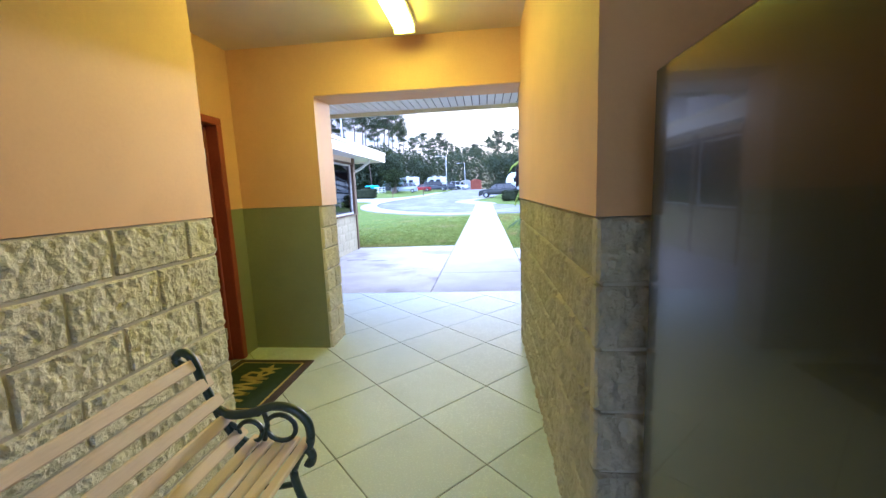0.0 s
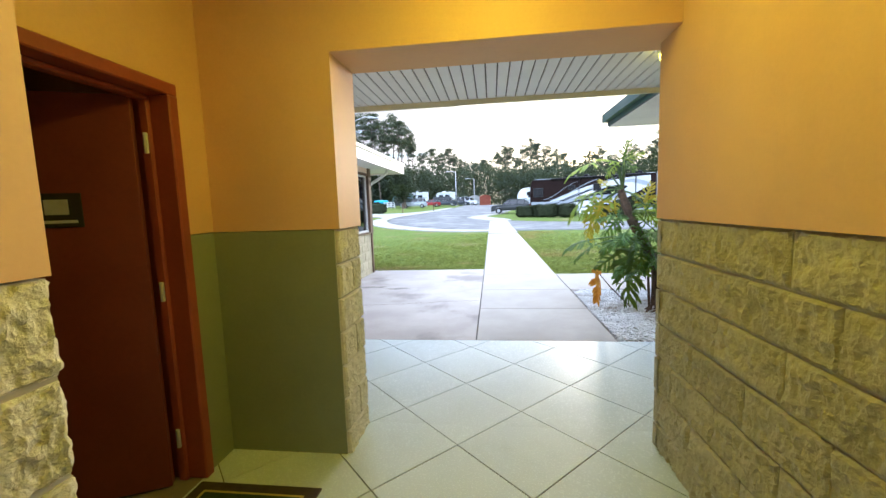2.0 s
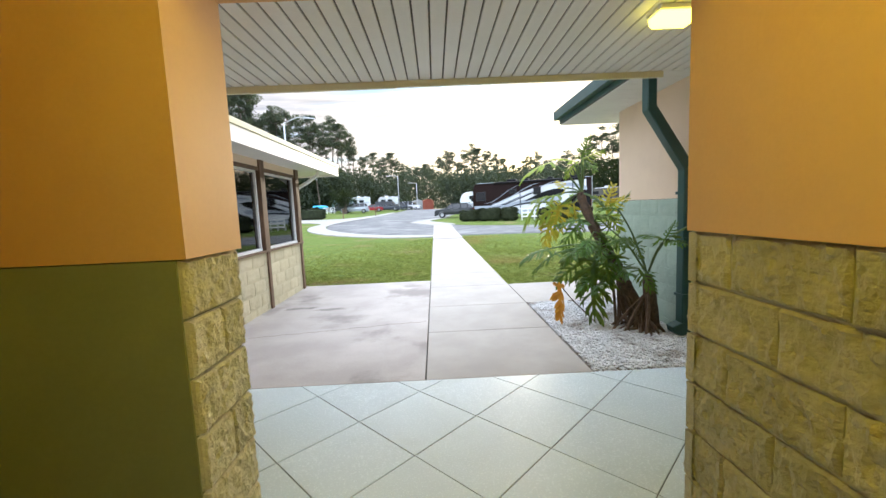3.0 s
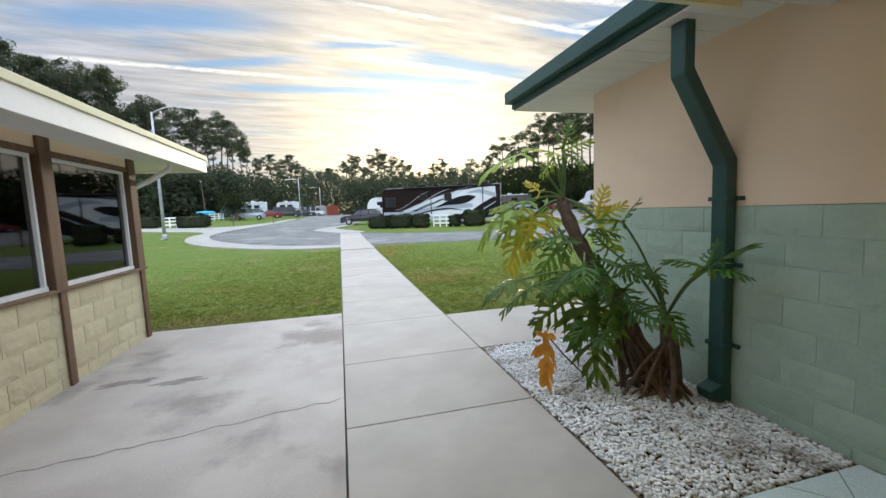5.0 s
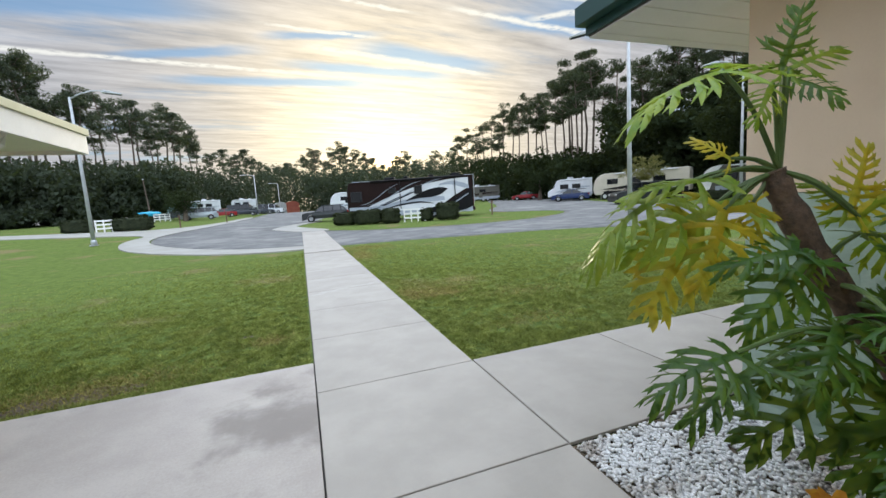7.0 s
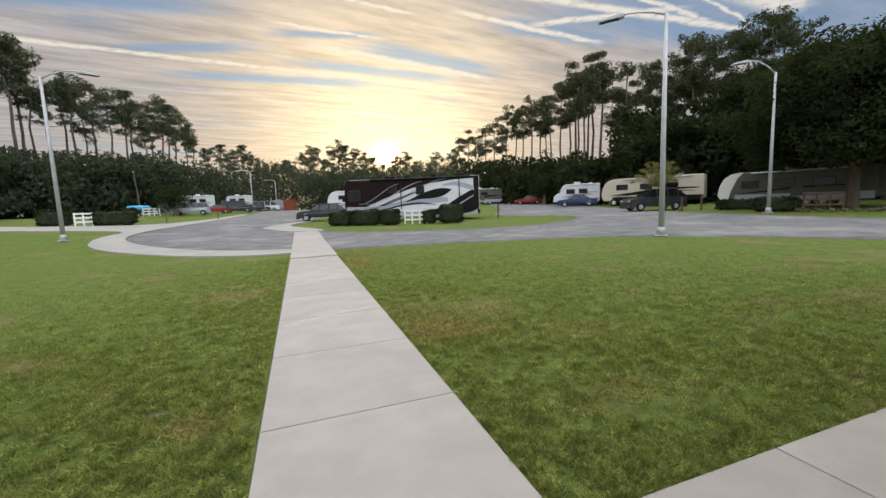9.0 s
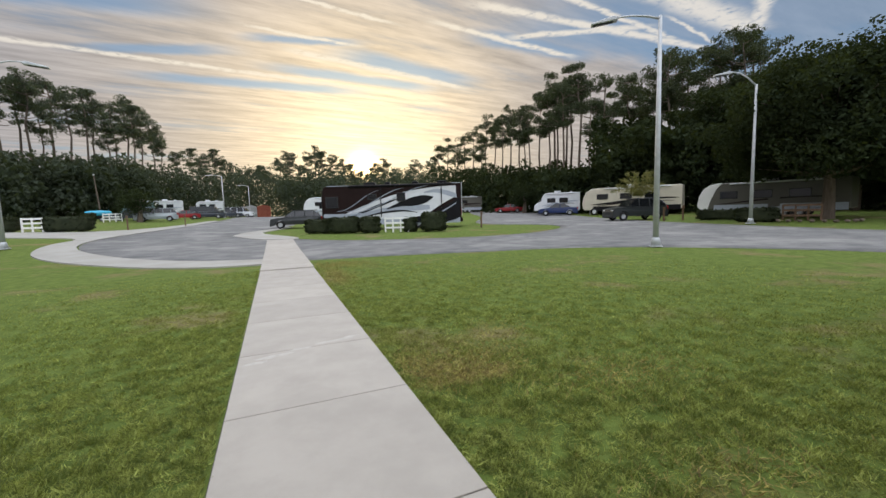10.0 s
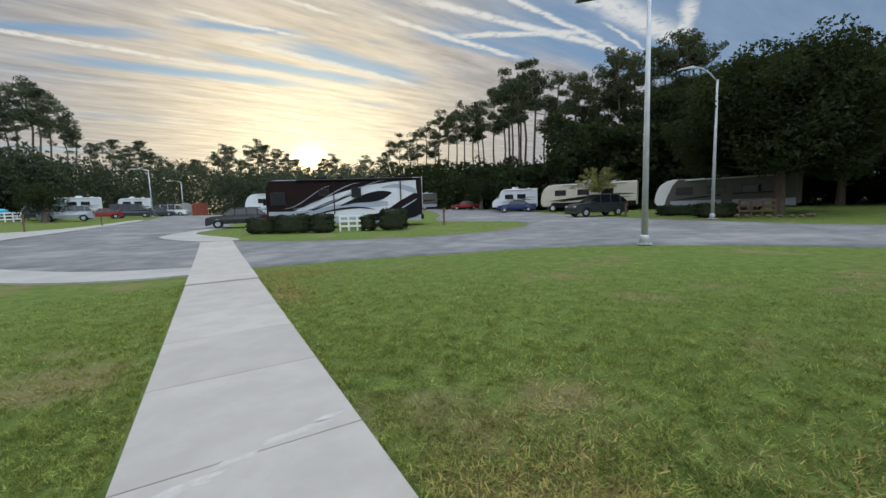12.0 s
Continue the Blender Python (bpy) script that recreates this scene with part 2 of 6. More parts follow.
M["asphalt"] = surf("worn_asphalt", (0.105, 0.105, 0.103), (0.185, 0.18, 0.172), 1.1, 0.88, 26, 0.7, 0.010, dirt=(0.28, 0.27, 0.25, 0.6), dirt_scale=0.30, dirt_lo=0.50, dirt_hi=0.66)
M["kerb"] = surf("pale_kerb_concrete", (0.28, 0.265, 0.235), (0.35, 0.335, 0.30), 0.8, 0.85, 40, 0.2, 0.004, dirt=(0.32, 0.30, 0.28, 0.5))
M["lawn"] = surf("lawn_ground", (0.075, 0.11, 0.020), (0.14, 0.185, 0.040), 4.0, 0.95, 26, 1.0, 0.03, dirt=(0.20, 0.155, 0.075, 0.8), dirt_scale=0.42, dirt_lo=0.53, dirt_hi=0.68, spec=0.15)
M["soil"] = surf("garden_soil", (0.075, 0.055, 0.035), (0.14, 0.105, 0.07), 8, 0.95, 60, 0.6, 0.01)
M["soffit"] = surf("white_soffit_panel", (0.70, 0.69, 0.66), (0.75, 0.74, 0.71), 2.0, 0.55, 40, 0.05, 0.001, dirt=(0.58, 0.55, 0.48, 0.35), dirt_scale=1.2)
M["groove"] = surf("soffit_groove", (0.10, 0.09, 0.08), (0.14, 0.13, 0.11), 5, 0.9)
M["white"] = surf("white_trim_paint", (0.74, 0.73, 0.70), (0.80, 0.79, 0.76), 3.0, 0.5, 40, 0.06, 0.001, dirt=(0.60, 0.58, 0.53, 0.4), dirt_scale=1.5)
M["yellowed"] = surf("yellowed_trim", (0.66, 0.62, 0.40), (0.71, 0.67, 0.45), 3.0, 0.55, 40, 0.06, 0.001)
M["ceiling"] = surf("passage_ceiling_paint", (0.62, 0.52, 0.34), (0.68, 0.58, 0.39), 1.8, 0.7, 70, 0.2, 0.003, dirt=(0.5, 0.40, 0.25, 0.4), dirt_scale=1.1)
M["teal"] = surf("dark_green_metal_paint", (0.018, 0.060, 0.055), (0.026, 0.075, 0.068), 3, 0.42, 60, 0.05, 0.001, coat=0.15)
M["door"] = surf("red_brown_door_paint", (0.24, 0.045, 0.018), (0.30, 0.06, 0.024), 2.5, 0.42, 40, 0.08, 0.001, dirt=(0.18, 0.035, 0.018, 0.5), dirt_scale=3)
# darker copy of the door colour, painting in the shade on the ajar leaf
M["leaf_door"] = surf("shaded_door_paint", (0.14, 0.026, 0.013), (0.17, 0.034, 0.016), 2.5, 0.45, 40, 0.08, 0.001, dirt=(0.11, 0.02, 0.012, 0.5), dirt_scale=3)
M["brown"] = surf("brown_stained_wood", (0.10, 0.055, 0.03), (0.17, 0.10, 0.055), 3.0, 0.65, 30, 0.25, 0.003, stretch=(3, 3, 0.4))
M["steel"] = surf("galvanised_steel", (0.42, 0.43, 0.44), (0.52, 0.53, 0.54), 4, 0.58, 30, 0.05, 0.001, metal=0.35)
M["black"] = surf("black_plastic", (0.012, 0.012, 0.013), (0.02, 0.02, 0.022), 4, 0.5)
M["roof"] = surf("grey_roofing", (0.22, 0.22, 0.21), (0.29, 0.28, 0.27), 3, 0.9, 60, 0.4, 0.005)
M["dark_inside"] = surf("shade_toned_room", (0.20, 0.17, 0.14), (0.25, 0.21, 0.17), 2, 0.8)
M["window"] = glass_mat("dark_window_glass", (0.10, 0.11, 0.12))
M["lamp"] = glow_mat("warm_tube_diffuser", (1.0, 0.82, 0.04), 9.0)
M["lamp_out"] = glow_mat("amber_lamp_glass", (1.0, 0.80, 0.05), 4.0)

# ---- mesh helpers ----


def mesh_of(bm, name, mat, smooth=False):
    me = bpy.data.meshes.new(name)
    bm.normal_update()
    bm.to_mesh(me)
    bm.free()
    if mat is not None:
        me.materials.append(M[mat] if isinstance(mat, str) else mat)
    if smooth:
        me.polygons.foreach_set("use_smooth", [True] * len(me.polygons))
    return me


def part(name, bm, mat, parent=None, label="", smooth=False):
    ob = new(name, mesh_of(bm, name, mat, smooth))
    if parent is not None:
        ob.parent = parent
    return tagged(ob, label) if label else ob


def thing(name, m, label, category, group="", kind=""):
    ob = new(name)
    ob.matrix_basis = m
    return tagged(ob, label, category, group, kind)


def add_box(bm, x0, y0, z0, x1, y1, z1, bevel=0.0):
    r = bmesh.ops.create_cube(bm, size=1.0, matrix=Matrix.LocRotScale(((x0 + x1) / 2, (y0 + y1) / 2, (z0 + z1) / 2), None, (x1 - x0, y1 - y0, z1 - z0)))
    if bevel:
        es = list({e for v in r["verts"] for e in v.link_edges})
        bmesh.ops.bevel(bm, geom=es, offset=bevel, segments=1, affect="EDGES")
    return bm


def box(x0, y0, z0, x1, y1, z1, bevel=0.0):
    return add_box(bmesh.new(), x0, y0, z0, x1, y1, z1, bevel)


def boxes(*rows, bevel=0.0):
    bm = bmesh.new()
    for r in rows:
        add_box(bm, *r, bevel=bevel)
    return bm


def tube(bm, pts, radii, seg=8):
    """A swept round bar through pts."""
    rings = []
    pts = [Vector(p) for p in pts]
    for i, p in enumerate(pts):
        d = (pts[min(i + 1, len(pts) - 1)] - pts[max(i - 1, 0)]).normalized()
        side = d.orthogonal() if abs(d.z) > 0.99 else d.cross(Vector((0, 0, 1)))
        side.normalize()
        other = d.cross(side)
        r = radii[i] if hasattr(radii, "__len__") else radii
        rings.append([bm.verts.new(p + (side * math.cos(2 * math.pi * k / seg) + other * math.sin(2 * math.pi * k / seg)) * r) for k in range(seg)])
    for a, b in zip(rings, rings[1:]):
        for k in range(seg):
            bm.faces.new((a[k], a[(k + 1) % seg], b[(k + 1) % seg], b[k]))
    bm.faces.new(rings[0][::-1])
    bm.faces.new(rings[-1])
    return bm


def prism(outline, lo, hi, axis="z", bevel=0.0):
    """A flat outline pushed from lo to hi along an axis."""
    bm = bmesh.new()

    def at(p, q, h):
        return {"z": (p, q, h), "y": (p, h, q), "x": (h, p, q)}[axis]
    a = [bm.verts.new(at(p, q, lo)) for p, q in outline]
    b = [bm.verts.new(at(p, q, hi)) for p, q in outline]
    n = len(outline)
    bm.faces.new(a)
    bm.faces.new(b[::-1])
    for i in range(n):
        bm.faces.new((a[i], b[i], b[(i + 1) % n], a[(i + 1) % n]))
    bmesh.ops.recalc_face_normals(bm, faces=bm.faces)
    if bevel:
        bmesh.ops.bevel(bm, geom=list(bm.edges), offset=bevel, segments=1, affect="EDGES")
    return bm


def setting(name, bm, mat, label, category="", smooth=False):
    return tagged(part(name, bm, mat, None, "", smooth), label, category or name.split("_")[0], kind="structure")


def ground_height(x, y):
    """The ground is level round the buildings and rises gently farther off."""
    r = math.hypot(x, y - 12)
    a = min(max(r - 14, 0.0), 70.0)
    h = 0.0013 * min(a, 8.0) ** 2 + 0.0208 * max(a - 8.0, 0.0)
    left = min(max((-x - 3) / 14, 0.0), 1.5) * min(max((y - 22) / 20, 0.0), 1.0)
    return h + 0.45 * left


# ---- ground, roads and walks ----
def ground_sheet():
    bm = bmesh.new()
    xs = [-600, -300, -150, -90, -60] + [-46 + 2 * i for i in range(48)] + [54, 62, 75, 100, 160, 300, 600]
    ys = [-400, -150, -60, -25] + [-10 + 2 * i for i in range(48)] + [92, 105, 130, 180, 300, 600]
    grid = [[bm.verts.new((x, y, ground_height(x, y) - 0.03)) for x in xs] for y in ys]
    for j in range(len(ys) - 1):
        for i in range(len(xs) - 1):
            bm.faces.new((grid[j][i], grid[j][i + 1], grid[j + 1][i + 1], grid[j + 1][i]))
    return bm


setting("ground", ground_sheet(), "lawn", "mown green lawn with a few dry brown patches", "lawn", True)


def inside(poly, x, y):
    odd = False
    for (ax, ay), (bx, by) in zip(poly, poly[1:] + poly[:1]):
        if (ay > y) != (by > y) and x < (bx - ax) * (y - ay) / (by - ay) + ax:
            odd = not odd
    return odd


def eased(outline, rounds=2):
    """The outline with its corners cut round."""
    for _ in range(rounds):
        cut = []
        for (ax, ay), (bx, by) in zip(outline, outline[1:] + outline[:1]):
            cut += [(ax * 0.75 + bx * 0.25, ay * 0.75 + by * 0.25), (ax * 0.25 + bx * 0.75, ay * 0.25 + by * 0.75)]
        outline = cut
    return outline


def draped(outline, lift, depth=0.06, step=1.5):
    """A paved area that follows the ground, with a small edge."""
    bm = bmesh.new()
    pts = []
    for (ax, ay), (bx, by) in zip(outline, outline[1:] + outline[:1]):
        n = max(1, int(math.hypot(bx - ax, by - ay) / step))
        pts += [(ax + (bx - ax) * k / n, ay + (by - ay) * k / n) for k in range(n)]
    top = [bm.verts.new((x, y, ground_height(x, y) + lift)) for x, y in pts]
    face = bm.faces.new(top)
    if face.normal.z == 0:
        face.normal_update()
    if face.normal.z < 0:
        face.normal_flip()
    x0, x1 = min(p[0] for p in pts), max(p[0] for p in pts)
    y0, y1 = min(p[1] for p in pts), max(p[1] for p in pts)
    for axis, lo, hi in ((0, x0, x1), (1, y0, y1)):
        c = math.ceil(lo / 2) * 2
        while c < hi:
            co = (c, 0, 0) if axis == 0 else (0, c, 0)
            no = (1, 0, 0) if axis == 0 else (0, 1, 0)
            bmesh.ops.bisect_plane(bm, geom=bm.verts[:] + bm.edges[:] + bm.faces[:], plane_co=co, plane_no=no)
            c += 2
    for v in bm.verts:
        v.co.z = ground_height(v.co.x, v.co.y) + lift
    rim = [e for e in bm.edges if e.is_boundary]
    r = bmesh.ops.extrude_edge_only(bm, edges=rim)
    for v in r["geom"]:
        if isinstance(v, bmesh.types.BMVert):
            v.co.z -= depth
    bmesh.ops.recalc_face_normals(bm, faces=bm.faces)
    return bm


ROAD = [(0.3, 24.1), (-0.5, 24.4), (-2.4, 25.2), (-4.6, 27.2), (-6.6, 29.8), (-8.4, 32.6), (-9.6, 36.0), (-9.8, 40.0), (-9.0, 47.0), (-8.0, 58.0), (-7.0, 75.0), (-6.0, 130.0),
        (8.0, 130.0), (5.0, 90.0), (3.2, 62.0), (1.2, 50.0), (-1.6, 45.5), (-2.7, 40.5), (-0.6, 35.2), (1.3, 34.9), (3.2, 32.2), (7.8, 29.6), (12.0, 28.6), (15.6, 29.2), (19.0, 31.5), (20.0, 35.0),
        (17.0, 39.0), (17.5, 43.0), (24.0, 52.0), (33.0, 75.0), (42.0, 90.0), (50.0, 84.0), (38.0, 58.0), (31.5, 44.0), (27.5, 34.5), (26.0, 28.0), (25.2, 22.0), (24.2, 17.0), (27.0, 8.0), (36.0, -8.0),
        (26.0, -8.0), (20.0, 6.0), (16.4, 14.0), (15.2, 16.6), (12.9, 19.6), (10.2, 21.4), (7.4, 22.0), (4.0, 23.0), (1.6, 23.3), (0.3, 23.6)]
setting("road", draped(eased(ROAD), 0.0, 0.08), "asphalt", "worn grey asphalt drive curving round a lawn", "road", True)
KERB = [(0.2, 22.85), (-0.5, 22.9), (-2.0, 23.1), (-3.8, 24.2), (-5.3, 25.7), (-7.1, 27.6), (-8.8, 29.8), (-10.0, 32.2), (-11.0, 36.0), (-10.7, 40.3), (-14.5, 41.6), (-22.0, 42.6), (-30.0, 43.0), (-30.0, 47.0), (-14.0, 47.2), (-11.0, 50.0),
        (-9.3, 58.0), (-8.3, 75.0), (-7.1, 75.0), (-8.1, 58.0), (-9.1, 47.0), (-9.9, 40.0), (-9.7, 36.0), (-8.5, 32.7), (-6.7, 29.9), (-4.7, 27.3), (-2.5, 25.3), (-0.6, 24.5), (0.2, 24.4)]
setting("kerb", draped(eased(KERB), 0.02, 0.08), "kerb", "pale concrete border along the asphalt drive", "kerb")
APRON = [(-0.62, 35.1), (-2.6, 39.6), (-2.7, 41.0), (-1.9, 44.5), (1.0, 50.0), (2.0, 49.6), (-0.7, 44.0), (-0.9, 41.5), (1.4, 36.2), (1.40, 34.6)]
setting("pavement_corner", draped(eased(APRON), 0.025, 0.08), "kerb", "pale concrete walk bending round the grass island", "pavement")

# concrete slabs: straight walk, forecourt and side walk
PATH_X0, PATH_X1 = -0.412, 1.046
walk_rows = [5.34, 6.66, 7.90] + [7.90 + 1.475 * k for k in range(1, 18)] + [34.6]
pavement = tagged(new("pavement"), "pale concrete walk cut into slabs by joints", "pavement", kind="structure")


def slab(x0, y0, x1, y1, parent, name="slab", lift=0.0, mat="concrete"):
    bm = bmesh.new()
    g = 0.006
    x0, y0, x1, y1 = x0 + g, y0 + g, x1 - g, y1 - g
    c = 0.004
    z = [ground_height(0.3, y) + lift for y in (y0, y1)]
    base = [bm.verts.new(p) for p in ((x0, y0, z[0] - 0.09), (x1, y0, z[0] - 0.09), (x1, y1, z[1] - 0.09), (x0, y1, z[1] - 0.09))]
    mid = [bm.verts.new(p) for p in ((x0, y0, z[0] - c), (x1, y0, z[0] - c), (x1, y1, z[1] - c), (x0, y1, z[1] - c))]
    top = [bm.verts.new(p) for p in ((x0 + c, y0 + c, z[0]), (x1 - c, y0 + c, z[0]), (x1 - c, y1 - c, z[1]), (x0 + c, y1 - c, z[1]))]
    bm.faces.new(top)
    for lo, hi in ((base, mid), (mid, top)):
        for k in range(4):
            bm.faces.new((lo[k], lo[(k + 1) % 4], hi[(k + 1) % 4], hi[k]))
    return part(name, bm, mat, parent)


for a, b in zip(walk_rows, walk_rows[1:]):
    slab(PATH_X0, a, PATH_X1, b, pavement, lift=0.032 if b > 22 else 0.0)
for x0, y0, x1, y1 in ((-2.98, 5.34, PATH_X0, 10.10), (PATH_X1, 7.90, 2.55, 9.40), (2.55, 7.90, 4.05, 9.40), (4.05, 7.90, 5.55, 9.40), (5.55, 7.90, 7.05, 9.40), (7.05, 7.90, 8.55, 9.40)):
    slab(x0, y0, x1, y1, pavement, mat="patio" if x1 < 0 else "concrete")
part("joint_bed", boxes((PATH_X0 - 0.004, 5.33, -0.12, PATH_X1 + 0.004, 21.9, -0.022), (-2.98, 5.33, -0.12, PATH_X0, 10.09, -0.022), (PATH_X1, 7.905, -0.12, 8.55, 9.395, -0.022)), "joint", pavement)

crack = bmesh.new()
rnd = random.Random(7)
line = [(-2.6 + 2.15 * k / 22, 6.78 + 0.36 * k / 22 + rnd.uniform(-0.025, 0.025)) for k in range(23)]
rows = [(crack.verts.new((x, y - 0.005, 0.0015)), crack.verts.new((x, y + 0.004, 0.0015))) for x, y in line]
for a, b in zip(rows, rows[1:]):
    crack.faces.new((a[0], b[0], b[1], a[1]))
part("crack", crack, "joint", pavement)


def blotch(cx, cy, lx, ly, z, seed, skew=0.0):
    """A thin patch with an uneven outline."""
    bm = bmesh.new()
    rim = []
    for q in range(30):
        a = 2 * math.pi * q / 30
        r_ = 1 + 0.8 * noise.noise(Vector((math.cos(a) * 2.2, math.sin(a) * 2.2, seed * 3.7)))
        rim.append(bm.verts.new((cx + lx * r_ * math.cos(a), cy + ly * r_ * math.sin(a) + skew * lx * math.cos(a), z)))
    bm.faces.new(rim)
    return bm


for k, (cx, cy, lx, ly) in enumerate(((-0.05, 13.66, 0.20, 0.045), (0.20, 13.78, 0.16, 0.03), (0.62, 13.90, 0.20, 0.035), (0.84, 13.98, 0.10, 0.03), (-0.22, 13.52, 0.10, 0.035))):
    part("scuff", blotch(cx, cy, lx, ly, 0.0012, k, 0.18), "scuff", pavement, "pale worn scuff on the concrete")
for k, (cx, cy, lx, ly) in enumerate(((-2.36, 8.18, 0.24, 0.07), (-1.93, 8.03, 0.20, 0.06))):
    part("stain", blotch(cx, cy, lx, ly, 0.0012, k + 8, 0.1), "stain", pavement, "dark damp stain on the concrete")
for k, (cx, cy, lx, ly) in enumerate(((-2.50, 10.36, 0.55, 0.17), (-1.22, 11.50, 0.13, 0.05))):
    setting("ground_bare_patch", blotch(cx, cy, lx, ly, -0.022, k + 20), "soil", "bare dark soil where the lawn is worn", "soil")

# ---- the passage ----
FLOOR_FAR, BORDER, CEIL, OPEN_TOP = 5.34, 1.335, 2.70, 2.275
LEFT_X, RIGHT_X, NICHE_X = -1.05, 0.70, -1.82
LEFT_END, FAR_Y0, FAR_Y1, RIGHT_NEAR, JAMB_X = 1.85, 3.32, 3.68, 1.04, -1.06
BACK_Y, PIER_Y1 = -3.8, 3.57


def wall(name, rows, mat, label):
    return setting(name, boxes(*rows), mat, label, "wall")


# lower cores stand a little behind the rough block faces
wall("wall_left_core", [(-2.6, BACK_Y, -0.1, LEFT_X - 0.008, LEFT_END - 0.008, BORDER - 0.004)], "mortar", "mortar bed behind the split-face blocks")
wall("wall_left", [(-2.6, BACK_Y, BORDER, LEFT_X, LEFT_END, CEIL)], "plaster", "peach-yellow plastered wall above a block base")
DOOR_Y0, DOOR_Y1, DOOR_TOP = 2.08, 3.05, 2.035
setting("wall_niche", prism([(LEFT_END, BORDER), (DOOR_Y0 - 0.06, BORDER), (DOOR_Y0 - 0.06, DOOR_TOP + 0.06), (DOOR_Y1 + 0.06, DOOR_TOP + 0.06), (DOOR_Y1 + 0.06, BORDER), (FAR_Y0, BORDER), (FAR_Y0, CEIL), (LEFT_END, CEIL)], NICHE_X - 0.2, NICHE_X, "x"),
        "plaster", "yellow plastered wall round a red-brown door", "wall")
wall("wall_niche_base", [(NICHE_X - 0.2, LEFT_END, -0.1, NICHE_X, DOOR_Y0 - 0.06, BORDER - 0.004), (NICHE_X - 0.2, DOOR_Y1 + 0.06, -0.1, NICHE_X, FAR_Y0, BORDER - 0.004)], "green_wall", "olive green painted wall base beside the door")
wall("wall_far", [(-2.95, FAR_Y0, BORDER, JAMB_X, FAR_Y1, CEIL), (JAMB_X, FAR_Y0, OPEN_TOP, 2.38, FAR_Y1, CEIL)], "plaster", "yellow plastered end wall above a wide opening")
wall("wall_far_base", [(-2.95, FAR_Y0, -0.1, JAMB_X - 0.035, FAR_Y1, BORDER - 0.004)], "green_wall", "olive green painted end wall base")
wall("wall_right_core", [(RIGHT_X + 0.026, RIGHT_NEAR + 0.008, -0.1, 2.36, PIER_Y1 - 0.008, BORDER - 0.004)], "mortar", "mortar bed behind the split-face blocks")
setting("wall_right", prism([(RIGHT_NEAR, BORDER), (PIER_Y1, BORDER), (PIER_Y1, OPEN_TOP - 0.002), (FAR_Y0 - 0.001, OPEN_TOP - 0.002), (FAR_Y0 - 0.001, CEIL), (RIGHT_NEAR, CEIL)], RIGHT_X, 2.38, "x"), "plaster", "peach-yellow plastered wall above a block base", "wall")
wall("wall_alcove", [(2.0, BACK_Y, -0.1, 2.2, RIGHT_NEAR, CEIL)], "plaster", "plain yellow wall behind a vending machine")
wall("wall_back", [(-2.6, BACK_Y - 0.2, -0.1, -1.05, BACK_Y, CEIL), (1.7, BACK_Y - 0.2, -0.1, 2.2, BACK_Y, CEIL)], "plaster", "plain yellow wall with an open end")
setting("ceiling", box(-2.6, BACK_Y - 0.2, CEIL, 2.38, FAR_Y1, CEIL + 0.15), "ceiling", "painted passage ceiling with brown edge stains", "ceiling")
# room behind the door, its surfaces coloured dark to stand for shade
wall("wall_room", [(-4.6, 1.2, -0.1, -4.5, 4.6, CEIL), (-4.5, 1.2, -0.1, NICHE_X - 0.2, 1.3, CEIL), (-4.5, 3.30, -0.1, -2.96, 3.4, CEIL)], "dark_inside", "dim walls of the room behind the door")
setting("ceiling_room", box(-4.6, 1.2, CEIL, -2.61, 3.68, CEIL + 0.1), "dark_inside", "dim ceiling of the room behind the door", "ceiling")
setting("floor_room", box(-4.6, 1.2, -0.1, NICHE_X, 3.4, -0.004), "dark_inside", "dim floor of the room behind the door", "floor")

# ---- rough blocks ----


def block_mesh(length, height, relief, seed, nx, nz, rib=1.0, tip=0.009):
    """The broken face of a block; rib draws its roughness out upright."""
    rnd = random.Random(seed)
    bm = bmesh.new()
    ox = rnd.uniform(0, 90)
    rows = []
    for j in range(nz + 1):
        row = []
        for i in range(nx + 1):
            u, v = i / nx, j / nz
            edge = min(u * length, (1 - u) * length, v * height, (1 - v) * height)
            d = relief * (noise.noise(Vector((ox + u * length * 12, v * height * 12, seed))) * 0.85 + 0.8 * rib ** 0.5 * noise.noise(Vector((ox + u * length * 30, v * height * 30 / rib, seed))) + 0.45 * noise.noise(Vector((ox + u * length * 70, v * height * 60, seed))))
            d = d + relief * 0.35 if edge > 1e-6 else -tip
            x = u * length + (rnd.uniform(-0.25, 0.25) * length / nx if 0 < i < nx else 0)
            z = v * height + (rnd.uniform(-0.25, 0.25) * height / nz if 0 < j < nz else 0)
            row.append(bm.verts.new((x, -d, z)))
        rows.append(row)
    for j in range(nz):
        for i in range(nx):
            a, b, c, e = rows[j][i], rows[j][i + 1], rows[j + 1][i + 1], rows[j + 1][i]
            if (i + j) % 2:
                bm.faces.new((a, b, c))
                bm.faces.new((a, c, e))
            else:
                bm.faces.new((a, b, e))
                bm.faces.new((b, c, e))
    rim = [e for e in bm.edges if e.is_boundary]
    r = bmesh.ops.extrude_edge_only(bm, edges=rim)
    for v in r["geom"]:
        if isinstance(v, bmesh.types.BMVert):
            v.co.y = 0.05
    bmesh.ops.recalc_face_normals(bm, faces=bm.faces)
    return bm


BLOCKS = {}


def block_variants(style, mat, relief, nx, nz, rib=1.0, tip=0.009, smooth=True):
    for tag, length in (("full", 0.393), ("half", 0.194)):
        BLOCKS[style, tag] = [mesh_of(block_mesh(length, 0.194, relief, 11 * k + (5 if tag == "half" else 2), nx if tag == "full" else nx // 2, nz, rib, tip), "block", mat, smooth) for k in range(7)]


